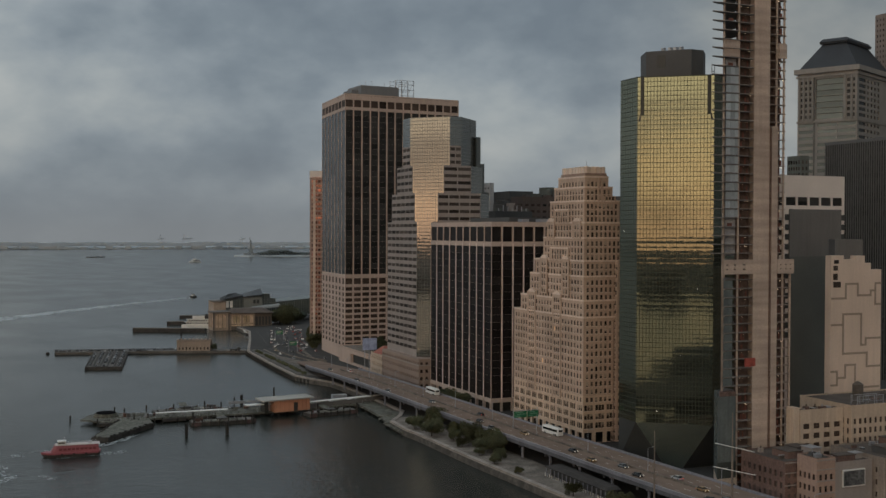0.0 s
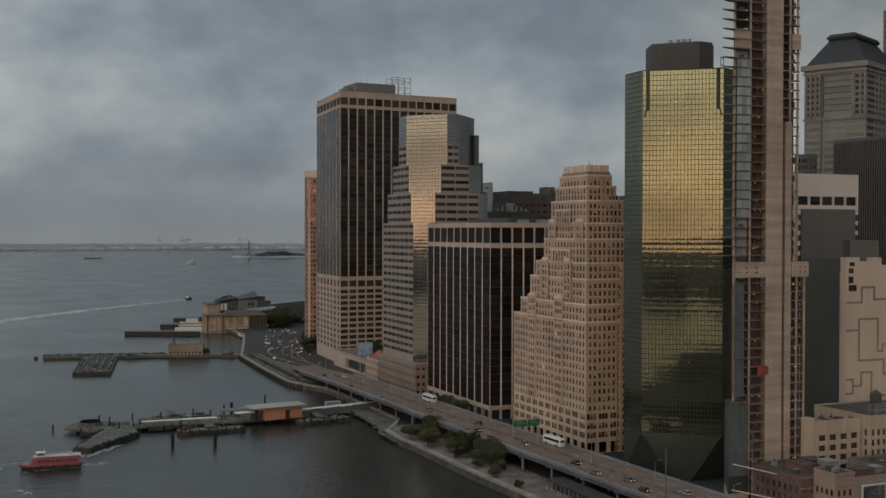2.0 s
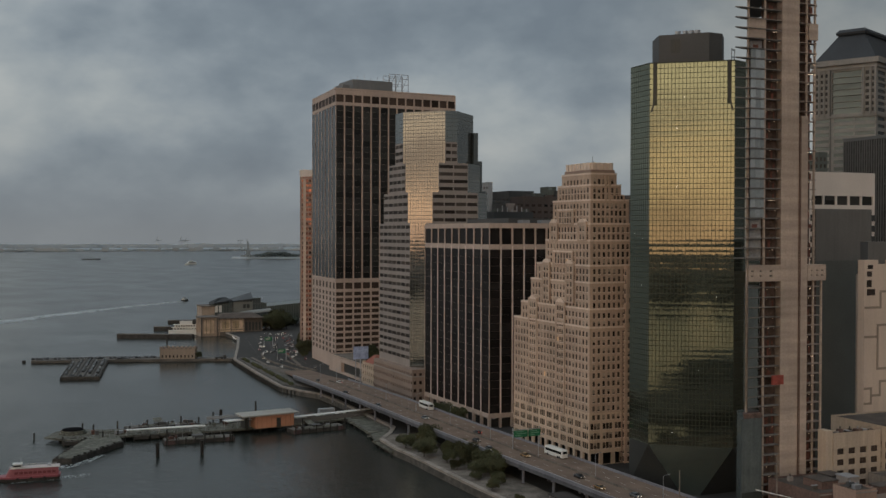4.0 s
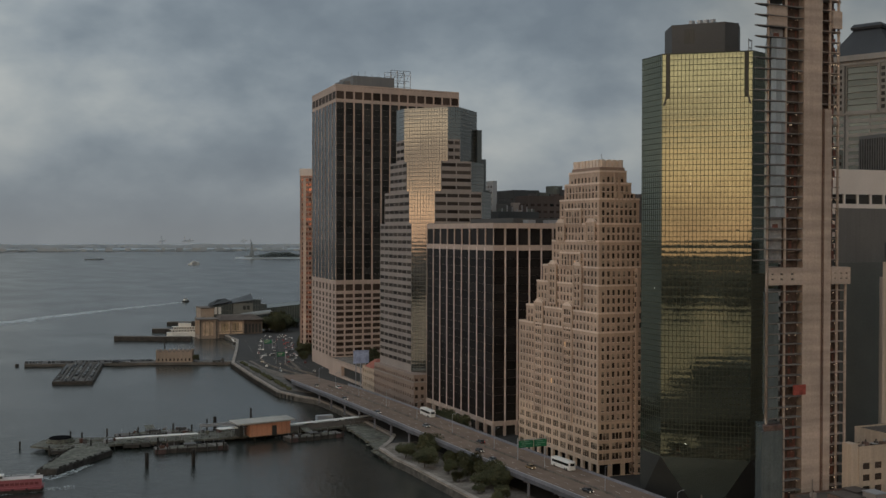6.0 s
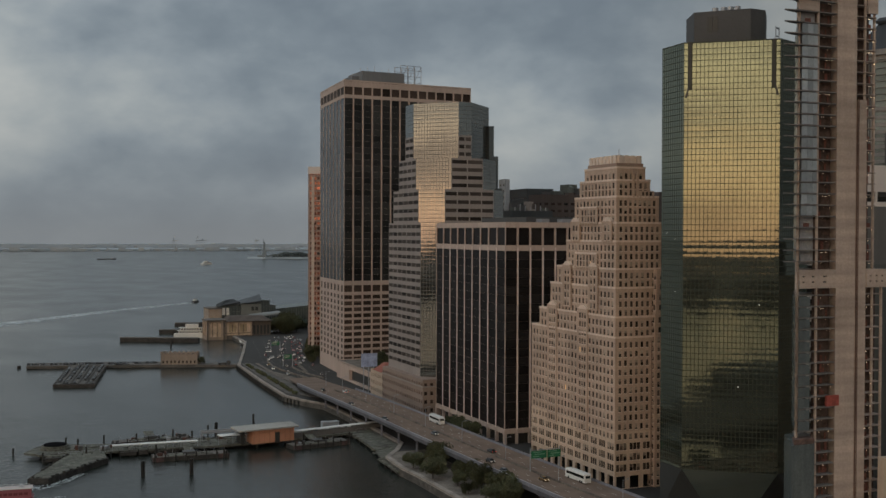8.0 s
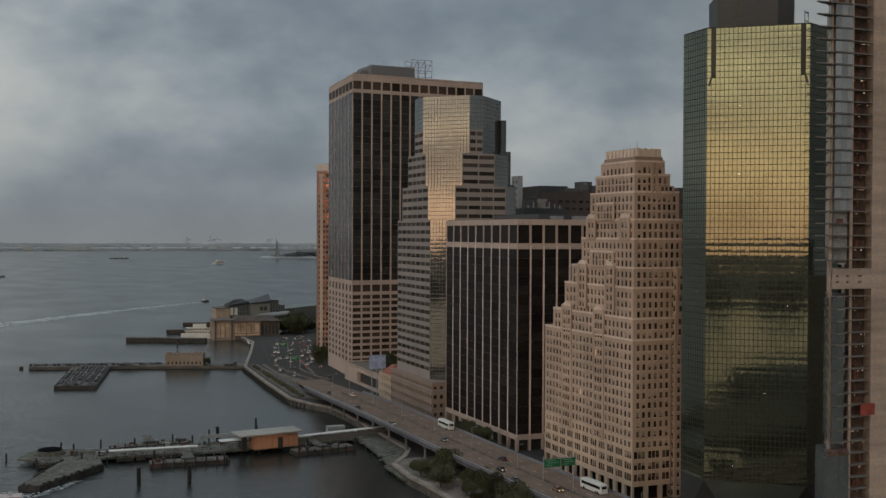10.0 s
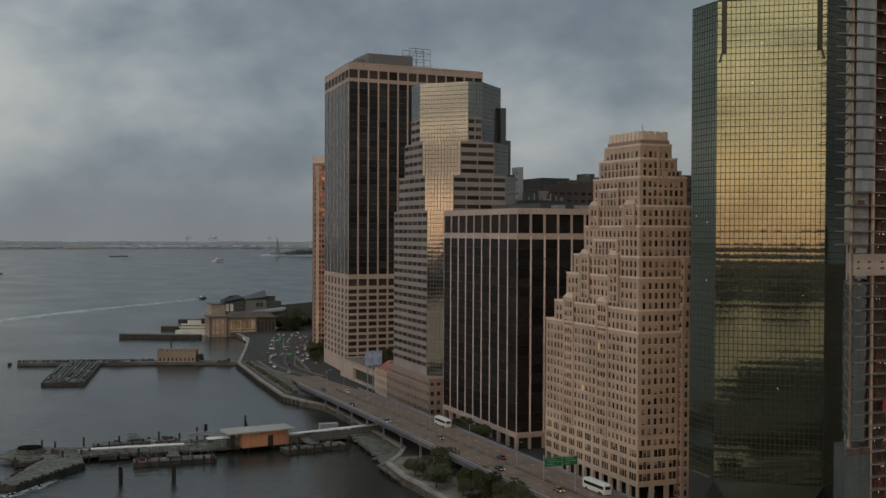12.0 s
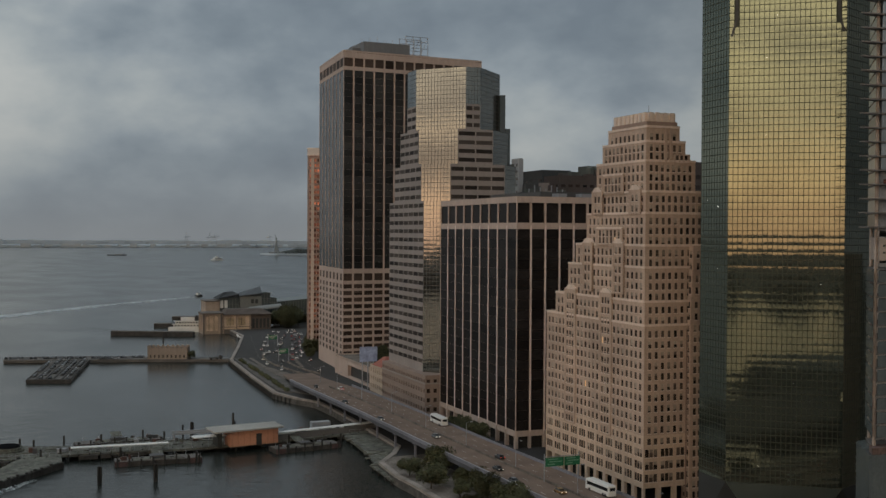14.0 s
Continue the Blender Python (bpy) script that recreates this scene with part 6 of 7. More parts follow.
tmasters = [tree(8.5, 4.6, 1), tree(7.2, 4.0, 2), tree(9.5, 5.2, 3)]
TREES = [(187.6, 468, 1, 0.8), (187.8, 448, 1, 1.0), (196.5, 466, 2, 0.95), (192.5, 456, 0, 0.55), (196.8, 424, 2, 0.9), (198.2, 413, 0, 0.95), (199.4, 404, 2, 0.85), (193.5, 408, 1, 0.8), (192, 434, 1, 0.7), (201, 438, 0, 0.8), (190.5, 421, 1, 0.55), (200, 450, 1, 0.75), (195, 394, 1, 0.6), (189.5, 402, 1, 0.45), (188.0, 385, 1, 0.62), (188.6, 365.5, 1, 0.42),
         (190.4, 328, 1, 0.7), (191, 300, 0, 0.9), (231.4, 512, 0, 0.95), (231.0, 521, 1, 1.05), (231.6, 530, 0, 0.95),
         (246, 672, 2, 1.0), (250, 682, 0, 1.2), (254, 668, 1, 1.1), (252, 694, 2, 1.0), (259, 676, 0, 1.2), (245, 590.0 - 6, 1, 0.7)]
for k, (x, y, i, s) in enumerate(TREES):
    z = 13.25 if 660 < y < 740 and x > 240 else 3.1
    if y == 584.0:
        x, z = 250, 20.9
        y = 583.6
    copy_thing(tmasters[i], pose(x, y, z, 0, 0, 57 * k) @ Matrix.Scale(s * (1.12 if x < 204 and y > 400 else 1.0), 4))
for t, (x, y) in zip(tmasters, ((262, 760), (268, 775), (274, 792))):
    t.matrix_basis = pose(x, y, 3)
for k in range(26):
    x, y = rnd.uniform(262, 330), rnd.uniform(800, 1010)
    if x < 240 + (y - 800) * 0.35 + 30:
        x += 30 + (y - 800) * 0.2
    copy_thing(tmasters[k % 3], pose(x, y, 3, 0, 0, 31 * k) @ Matrix.Scale(rnd.uniform(0.9, 1.3), 4))
for ya, yb in ((792, 814), (755, 784), (718, 747), (684, 713), (671, 678)):
    m = M()
    for k in range(int((yb - ya) * 5)):
        y = rnd.uniform(ya, yb)
        x = lerp(194.6, 198.2, (y - 672) / 154) + rnd.uniform(-1.0, 1.0)
        r, z = rnd.uniform(0.35, 0.8), rnd.uniform(3.5, 4.8)
        i = len(m.v)
        m.v += [(x + r, y, z), (x - r, y, z), (x, y + r, z), (x, y - r, z), (x, y, z + r * 0.9), (x, y, z - r)]
        m.f += [tuple(i + q for q in t) for t in ((0, 2, 4), (2, 1, 4), (1, 3, 4), (3, 0, 4), (2, 0, 5), (1, 2, 5), (3, 1, 5), (0, 3, 5))]
    solo("hedge", m, LEAF, "dark clipped hedge in a bed beside the quay walk", "hedge", group="quay hedges", at=(196, ya, 3.2))
# kerbed walls that curve between the roads, and the fenders of the quay
for pts, lab in (([(220, 850), (216.7, 835), (213.4, 807), (213.2, 785), (216, 757), (219.5, 734)], "low curved concrete wall between the road lanes"), ([(224.2, 796), (223.6, 775), (224.8, 751), (228.2, 734)], "low concrete wall beside the ramp")):
    m = M()
    for p, q in zip(pts, pts[1:]):
        m.beam(p, q, 0.7, 3.0, 4.1)
    solo("parapet", m, PAVE, lab, "wall", "structure")
m = M().prism([(204.4, 793), (204.2, 718), (214.6, 732), (208.9, 768)], 3.0, 3.3)
solo("traffic_island", m, PAVE, "pale wedge of concrete where the ramps part", "kerb", "structure")
m = M().prism([(199.0, 831), (198.2, 779), (196.4, 695), (196.6, 671), (204, 657), (204.6, 671), (203.6, 700), (203.8, 779), (203.4, 829)], 3.0, 3.3)
solo("pavement", m, PIER, "grey walkway behind the quay hedges", "pavement", "structure")
tooth = mesh_of(M().box(-0.9, -0.55, -1.5, 0.3, 0.55, 2.3), "fender_block", PILE)
qf = thing("quay_fender", (191, 745, 0), "row of dark fender blocks along the quay wall", "fender")
for k in range(44):
    y = 655 + 4 * k
    pr0 = [(p, q) for p, q in zip(SHORE, SHORE[1:]) if p[1] <= y < q[1]][0]
    x = lerp(pr0[0][0], pr0[1][0], (y - pr0[0][1]) / (pr0[1][1] - pr0[0][1]))
    piece("fender_block", tooth, qf, (x - 0.4, y, 0))
rq = random.Random(77)
for k in range(20):      # waiting cars in rows beside the trees
    t = k / 19
    x, y = lerp(230, 276, t) + (k % 3) * 2.8, lerp(806, 1000, t)
    copy_thing(masters[rq.choice((4, 0, 4, 1, 0, 2, 5, 5))], pose(x, y, 3.13, 0, 0, -14 + rq.choice((0, 180)) + rq.uniform(-4, 4)))
for k in range(12):
    t = rq.random()
    x, y = lerp(222, 272, t) + rq.uniform(-5, 6), lerp(845, 1010, t)
    copy_thing(masters[rq.choice((0, 5, 5, 1, 0, 0, 2))], pose(x, y, 3.13, 0, 0, -16 + rq.uniform(-8, 8)))
for k in range(20):
    t = rq.random()
    copy_thing(tmasters[k % 3], pose(lerp(243, 284, t) + rq.uniform(-3, 5), lerp(815, 950, t), 3, 0, 0, 40 * k) @ Matrix.Scale(rq.uniform(0.75, 1.1), 4))
m = M()
for k in range(700):
    x, y = rnd.uniform(285, 480), rnd.uniform(1065, 1240)
    if y - 1065 > (x - 270) * 1.0:
        continue
    r, z = rnd.uniform(2, 4.5), rnd.uniform(7, 17)
    i = len(m.v)
    m.v += [(x + r, y, z), (x - r, y, z), (x, y + r, z), (x, y - r, z), (x, y, z + r * 0.9), (x, y, z - r)]
    m.f += [tuple(i + q for q in t) for t in ((0, 2, 4), (2, 1, 4), (1, 3, 4), (3, 0, 4), (2, 0, 5), (1, 2, 5), (3, 1, 5), (0, 3, 5))]
solo("park_trees", m, WOODS, "dark massed trees of the park at the island's tip", "trees", "stuff")


# ---- ferry landing with a glass shed ----
ld = thing("ferry_landing", (150, 552, 0), "weathered timber ferry landing reaching out on piles", "pier")
m = M()
m.prism([(208, 556), (208, 569), (170, 566), (128, 562), (92, 562), (68, 571), (55, 571), (49, 558), (60, 546), (84, 548), (128, 545), (165, 549)][::-1][::1], 1.5, 2.3)
part("deck", m, DECKTIM, ld)
m = M()
m.prism([(50, 508), (56, 505.5), (80, 536), (80, 548), (66, 548)], 1.4, 2.4)
part("outer_dock", m, DECKTIM, ld)
m = M()
for p, q in (((50, 508), (56, 505.5)), ((56, 505.5), (80, 536)), ((66, 548), (50, 508))):
    n = int((Vector(q) - Vector(p)).length / 0.9)
    for k in range(n):
        c = Vector(p).lerp(Vector(q), k / n)
        r0 = random.uniform(0.35, 0.7)
        m.rod((c.x, c.y, -2), (c.x, c.y, random.uniform(1.6, 3.0)), r0, r0, 6)
part("fender_pile", m, PILE, ld, "row of dark fender piles", "stuff")
m = M()
m.prism([(49.0, 507.4), (56.2, 504.6), (80.6, 535.6), (79.8, 536.4), (56, 506.2), (50, 508.4)], -1, 2.2)
part("fender", m, RIPRAP, ld)
m = M()
for r0, z0, z1 in ((6.2, -2, 3.0), (5.4, 3.0, 3.9)):
    m.rod((61.5, 563, z0), (61.5, 563, z1), r0, r0, 22)
rp = part("round_platform", m, DECKTIM, ld, "round timber mooring platform")
part("dark_cap", M().rod((61.5, 563, 3.9), (61.5, 563, 4.4), 4.7, 4.5, 20), surf("black_rubber_cap", (0.010, 0.010, 0.011), 1.0, ior=1.05), rp, "dark round cap")
rr5 = random.Random(31)
m = M()
for k in range(170):      # ragged planks, patches and curbs over the old deck
    t = rr5.random()
    x, y = lerp(204, 58, t), lerp(562, 555, t) + rr5.uniform(-7.5, 6.5)
    w, d = rr5.uniform(1.0, 5.0), rr5.uniform(0.5, 2.2)
    z = 2.305 + 0.004 * (k % 40)
    m.box(x, y, z, x + w, y + d, z + rr5.choice((0.06, 0.1, 0.3)))
part("planking", m, DECKTIM, ld, "patched weathered planking", "stuff")
m = M()
for k in range(90):
    t = rr5.random()
    x = lerp(206, 56, t)
    y = lerp(555.5, 545.5, t) - rr5.uniform(0, 2.2) if k % 2 else lerp(568, 562, t) + rr5.uniform(0, 2.4)
    w = rr5.uniform(1.5, 6)
    m.box(x, y - 0.8, 0.6, x + w, y + 0.8, 1.9 + 0.004 * k)
part("fender_timber", m, RIPRAP, ld, "broken fender timbers along the edge", "stuff")
for k in range(26):
    t = rr5.random()
    x, y = lerp(200, 62, t), lerp(562, 555, t) + rr5.uniform(-5, 5)
    if 132 < x < 164:
        continue
    w, d, h = rr5.uniform(0.8, 2.6), rr5.uniform(0.8, 1.8), rr5.uniform(0.7, 2.0)
    bx = thing("dock_crate", (x, y, 2.3), "weathered crate lying on the ferry landing", "crate", "crates on the landing")
    cm = (DARKBOX, METAL, DECKTIM, RUST)[k % 4]
    part("box", M().box(x, y, 2.3, x + w, y + d, 2.3 + h), cm, bx)
    part("lid", M().box(x - 0.06, y - 0.06, 2.3 + h, x + w + 0.06, y + d + 0.06, 2.42 + h), cm, bx)
for k in range(80):
    t = k / 79
    x, y = lerp(206, 56, t), lerp(555.5, 544.5, t) + (0 if k % 2 else 14.5)
    piece("pile", SASH.setdefault("pile", mesh_of(M().rod((0, 0, -3), (0, 0, 2.6), 0.3, n=7), "pile", PILE)), ld, (x, y, 0.0))
tall = mesh_of(M().rod((0, 0, -3), (0, 0, 6.2), 0.42, 0.38, 8), "dolphin_pile", PILE)
for k, (x, y, s) in enumerate(((108.2, 502.5, 1.0), (90.2, 505.5, 0.95), (66, 566, 1.0), (71, 568, 0.8), (82, 570, 0.9), (96, 572, 0.8), (112, 573, 0.9), (131, 573, 1.2), (128, 575, 1.0), (149, 574, 1.1), (80, 551, 0.7),
                               (101, 546, 0.7), (73, 548, 0.8), (144, 545.5, 0.8), (165, 546, 0.8), (126.4, 529, 0.7), (186, 545, 0.7), (56, 548, 0.6), (120, 570, 0.8), (45, 566, 0.5))):
    t = thing("mooring_pile", (x, y, 0), "dark creosoted mooring pile standing in the water", "mooring pile", "mooring piles")
    for dx, dy in ((0, 0), (0.8, 0.2), (0.3, 0.8))[: 3 if k in (0, 1, 7) else 1]:
        o = piece("post", tall, t, (x + dx, y + dy, 0))
        o.scale = (1, 1, s)
chim = thing("mooring_pile", (146, 556, 2), "tall dark steel mast beside the shed", "mast")
part("post", M().rod((146, 562, 0), (146, 562, 12.2), 0.5, 0.45, 8), PILE, chim)
# shed
sh = thing("ferry_shed", (149, 547, 2), "ferry shed with orange panelled front and flat metal roof", "shed")
part("wall", M().prism([(141.3, 542.0), (160.6, 545.5), (159.6, 554), (140.3, 551)], 2.3, 8.3), ORANGE, sh)
m = M()
for k in range(8):
    t0, t1 = (k + 0.2) / 8, (k + 0.27) / 8
    a, b2 = Vector((141.3, 541.9)).lerp(Vector((160.6, 545.4)), t0), Vector((141.3, 541.9)).lerp(Vector((160.6, 545.4)), t1)
    m.beam(a, b2, 0.12, 2.3, 8.5)
part("mullion", m, surf("brown_mullion", (0.42, 0.20, 0.12), 0.8), sh)
part("doorway", M().beam((151.5, 543.8), (154, 544.3), 0.16, 2.3, 6.6), BLACKWALL, sh)
part("roof", M().prism([(134.5, 539), (162.5, 543.8), (161.5, 556), (133.5, 552)], 8.3, 8.9, [(134.5, 539), (162.5, 543.8), (161.5, 556), (133.5, 552)]), surf("pale_shed_roof", (0.33, 0.315, 0.285), 0.7, var=0.15, streak=0.1), sh)
part("dark_end", M().prism([(136.6, 544), (138.4, 544.2), (137.4, 551), (136, 550.6)], 2.3, 8.0), BLACKWALL, sh)


def canopy(a, b2, w, z, label):
    t = thing("canopy", (*lerp(Vector(a), Vector(b2), 0.5), 2.2), label, "canopy", "landing canopies")
    part("roof", M().beam(a, b2, w, z, z + 0.25), WHITE, t)
    a, b2 = Vector(a), Vector(b2)
    n = max(2, int((b2 - a).length / 6))
    for k in range(n + 1):
        c = a.lerp(b2, k / n)
        part("post", M().rod((c.x, c.y, 2.2), (c.x, c.y, z), 0.12), METAL, t)
    return t


canopy((83.4, 548.2), (118.5, 546.6), 3.0, 4.7, "white roofed gangway canopy on posts")
canopy((127.5, 546.5), (140, 548), 5, 6.1, "white flat canopy beside the shed")
wk = canopy((160, 550), (207, 561), 3.2, 5.2, "long white roofed walkway to the shore")
part("side_screen", M().beam((160, 548.9), (207, 559.9), 0.1, 2.3, 4.6), GREYWALL, wk)
fb = thing("gangway_frame", (128, 556, 2), "pale steel gangway frame on the landing", "gangway")
part("truss", M().box(122, 561, 5.6, 141, 561.6, 6.4).box(122, 557, 5.6, 141, 557.5, 6.4), METAL, fb)
for x, y in ((122.3, 561.3), (140.6, 561.3), (122.3, 557.2), (140.6, 557.2)):
    part("leg", M().rod((x, y, 2.2), (x, y, 5.7), 0.15), METAL, fb)


def float_barge(x, y, l, w, turn, label):
    b = thing("float_barge", (0, 0, 0), label, "barge", "landing barges")
    part("hull", M().prism(rect(-l / 2, -w / 2, l / 2, w / 2), -0.6, 1.7), RIPRAP, b)
    part("deck", M().prism(rect(-l / 2 + 0.3, -w / 2 + 0.3, l / 2 - 0.3, w / 2 - 0.3), 1.7, 1.85), PIER, b)
    part("ramp", M().hexa([(-2, w / 2 - 1, 1.8), (2, w / 2 - 1, 1.8), (2, w / 2 + 7, 3.3), (-2, w / 2 + 7, 3.3)], [(-2, w / 2 - 1, 2.1), (2, w / 2 - 1, 2.1), (2, w / 2 + 7, 3.6), (-2, w / 2 + 7, 3.6)]), DECKTIM, b)
    part("deckhouse", M().box(-l * 0.1, -w / 2 + 1.6, 1.85, l * 0.06, w / 2 - 2.0, 3.1), DARKBOX, b)
    part("plate", M().hexa([(-l * 0.3, -w / 2 + 1, 1.85), (l * 0.3, -w / 2 + 1, 1.85), (l * 0.24, -w / 2 + 3, 1.85), (-l * 0.24, -w / 2 + 3, 1.85)], [(-l * 0.3, -w / 2 + 1, 2.0), (l * 0.3, -w / 2 + 1, 2.0), (l * 0.24, -w / 2 + 3, 2.5), (-l * 0.24, -w / 2 + 3, 2.5)]), DECKTIM, b)
    for i in (-1, 1):
        part("end_hull", M().box(min(i * l * 0.36, i * l * 0.5), -w / 2 - 0.06, -0.5, max(i * l * 0.36, i * l * 0.5), -w / 2 - 0.01, 1.75), surf("maroon_paint", (0.085, 0.052, 0.05), 0.85, var=0.35, big=0.4), b)
    for i in (-0.4, -0.22, 0.02, 0.2, 0.33):
        part("rail_post", M().rod((l * i, w / 2 - 0.4, 1.8), (l * i, w / 2 - 0.4, 3.4), 0.08, n=5), METAL, b)
    for i in (-0.45, -0.3, 0.35, 0.46):
        part("bollard", M().rod((l * i, -w / 2 + 0.5, 1.8), (l * i, -w / 2 + 0.5, 2.6), 0.25), RIPRAP, b)
    rc2 = random.Random(int(x))
    for k in range(9):
        cx, cy, cw, ch = rc2.uniform(-0.46, 0.4) * l, rc2.uniform(-0.36, 0.2) * w, rc2.uniform(0.7, 2.6), rc2.uniform(0.5, 1.5)
        part("deck_box", M().box(cx, cy, 1.84, cx + cw, cy + rc2.uniform(0.6, 1.4), 1.84 + ch), rc2.choice((DARKBOX, RUST, METAL, RIPRAP)), b)
    for k in range(8):
        cx = (-0.47 + 0.134 * k) * l
        part("mooring_pile", M().rod((cx, -w / 2 - 0.3, -1.5), (cx, -w / 2 - 0.3, 2.4 + rc2.uniform(0, 1.6)), 0.3, n=7), PILE, b)
    b.matrix_basis = pose(x, y, 0, 0, 0, turn)
    return b


float_barge(113.3, 534.2, 31, 8.0, -3, "rust-brown floating ferry barge with a small awning")
float_barge(170, 540, 27, 8, 9, "rust-brown floating barge moored by the landing")
float_barge(103, 574, 34, 7, 4, "low floating dock behind the landing")
# clutter: posts and railings along the landing
rl = thing("railing", (100, 547, 2.3), "grey steel railings along the landing", "railing")
m = M()
for k in range(60):
    t = k / 59
    m.rod((lerp(200, 62, t), lerp(557, 547.5, t), 2.2), (lerp(200, 62, t), lerp(557, 547.5, t), 3.5), 0.06, n=4)
    m.rod((lerp(200, 62, t), lerp(567, 561, t), 2.2), (lerp(200, 62, t), lerp(567, 561, t), 3.5), 0.06, n=4)
m.rod((200, 557, 3.4), (62, 547.5, 3.4), 0.05, n=4), m.rod((200, 567, 3.4), (62, 561, 3.4), 0.05, n=4)
part("rail", m, METAL, rl)
dk = thing("small_boat", (186, 556, 0), "white workboat moored beside the walkway", "boat")
part("hull", M().prism([(176, 566), (192, 568), (195, 570.5), (192, 572.5), (176, 571)], -0.4, 2.4), WHITE, dk)
part("cabin", M().box(180, 567.4, 2.4, 188, 571, 5.4), METAL, dk)
# low broken dock by the esplanade
dk = thing("old_dock", (197, 540, 0), "old low dock platforms beside the quay", "dock")
for k, P in enumerate(([(187.5, 512), (200, 519), (201, 556), (190, 556)], [(184, 494), (193, 505.5), (199, 518), (187, 511)], [(182.4, 470), (183.6, 470), (184.6, 492), (182.6, 494)])):
    part("platform", M().prism(P, 1.0, 2.1 - 0.2 * k), DECKTIM, dk)
    m = M()
    rk = random.Random(k)
    for j in range(34):
        t = rk.random()
        a, c = Vector(P[0]).lerp(Vector(P[3]), t), Vector(P[1]).lerp(Vector(P[2]), t)
        q = a.lerp(c, rk.uniform(-0.1, 1.0))
        m.box(q.x - 0.8, q.y, 1.6, q.x + rk.uniform(0.3, 2.4), q.y + rk.uniform(0.5, 2.2), 2.12 - 0.2 * k + 0.006 * j)
    part("planking", m, DECKTIM, dk, "loose broken planking", "stuff")
for k in range(9):
    x, y = (182.3, 471 + k * 7.2) if k < 4 else (185.4 + (k - 4) * 1.1, 500 + (k - 4) * 13)
    part("pile", M().rod((x, y, -2), (x, y, 1.2), 0.3, n=6), PILE, dk)


# ---- low pier with a raft of parking and a small fort-like house ----
pr = thing("low_pier", (120, 858, 0), "long low pier with a square parking platform", "pier")
m = M().prism([(58.5, 873), (142, 851), (195, 832), (198, 842), (146, 866), (112, 882), (59.5, 890)], 0.2, 2.2)
part("deck", m, PIER, pr)
part("platform", M().prism([(71, 772.5), (94.3, 766), (110, 859), (85.5, 866)], 0.2, 1.9), PIER, pr)
m = M().prism([(70.6, 771.3), (94.2, 764.6), (94.4, 767), (71.4, 773.5)], -0.8, 2.2)
part("fender", m, RIPRAP, pr)
m = M()
for i in range(5):
    t = (i + 0.5) / 5
    a, b2 = Vector((71, 772.5)).lerp(Vector((94.3, 766)), t), Vector((85.5, 866)).lerp(Vector((110, 859)), t)
    m.beam(a.lerp(b2, 0.03), a.lerp(b2, 0.97), 0.3, 1.904, 1.93)
for j in range(12):
    t = (j + 0.5) / 12
    a, b2 = Vector((71, 772.5)).lerp(Vector((85.5, 866)), t), Vector((94.3, 766)).lerp(Vector((110, 859)), t)
    m.beam(a.lerp(b2, 0.05), a.lerp(b2, 0.95), 0.18, 1.94, 1.96)
part("bay_lines", m, surf("faded_lines", (0.20, 0.19, 0.17), 0.9, var=0.3), pr)
m = M()
for i in range(6):
    t = i / 5
    a, b2 = Vector((71.5, 773.5)).lerp(Vector((93.8, 767.2)), t), Vector((86, 864.6)).lerp(Vector((109.4, 858)), t)
    m.beam(a, b2, 0.7, 1.9, 2.35)
part("kerb", m, RIPRAP, pr, kind="stuff")
rr = random.Random(8)
for k in range(60):
    x = rr.uniform(60, 145)
    y = lerp(884, 864, (x - 60) / 85) + (0 if k % 2 else -7.0)
    part("bollard_post", M().rod((x, y, 2.2), (x, y, 3.2), 0.3, n=5), (METAL, RIPRAP)[k % 2], pr) if k < 24 else None
for k in range(34):
    x = 60 + k * 2.5
    y = lerp(880, 860, (x - 60) / 85)
    copy_thing(parked[(0, 1, 2, 0, 1)[(k * 3 + k // 3) % 5]], pose(x, y, 2.2, 0, 0, rr.uniform(-8, 8))) if rr.random() < 0.8 else None
for i in range(5):
    for j in range(12):
        if rr.random() < 0.3:
            continue
        t, q = (i + 0.5) / 5, (j + 0.5) / 12
        a = Vector((71, 772.5)).lerp(Vector((94.3, 766)), t).lerp(Vector((85.5, 866)).lerp(Vector((110, 859)), t), q)
        copy_thing(parked[(0, 1, 0, 2, 1, 0)[(i * 7 + j) % 6]], pose(a.x, a.y, 1.97, 0, 0, -9.5))
for k, ob in enumerate(parked):
    ob.matrix_basis = pose(118 + 4 * k, 858.2 - 0.3 * k, 2.2, 0, 0, 80)
ft = block("terminal_house", [(145, 850), (169, 842.5), (172, 850.5), (148, 858)], 9.6, surf("tan_render", (0.30, 0.24, 0.195), 0.9, var=0.15, streak=0.1), "small tan battlemented house on the pier", 2.8, 3.6, 1.1, 1.8, z0=2.2, limit=60)
m = M()
for p, q in edges([(145, 850), (169, 842.5), (172, 850.5), (148, 858)]):
    L = (Vector(q) - Vector(p)).length
    u = (Vector(q) - Vector(p)).normalized()
    for a, c in spans(L, max(2, round(L / 3)), 1.4):
        m.beam(Vector(p) + u * a, Vector(p) + u * c, 0.5, 9.6, 10.8)
part("battlement", m, surf("tan_render", (0.30, 0.24, 0.195)), ft)
copy_thing(tmasters[1], pose(171.5, 846, 2.2) @ Matrix.Scale(0.75, 4))
cr = thing("work_truck", (186, 836, 2.2), "dark flatbed work truck parked on the pier", "truck")
part("bed", M().box(182, 834, 2.9, 188, 836.2, 3.6), RIPRAP, cr), part("cab", M().box(188.2, 834, 2.8, 190.4, 836.2, 5.0), DARKBOX, cr)
for x in (183.2, 187, 189.4):
    part("wheel", M().rod((x, 833.9, 2.7), (x, 836.3, 2.7), 0.5, n=8), TYRE, cr)
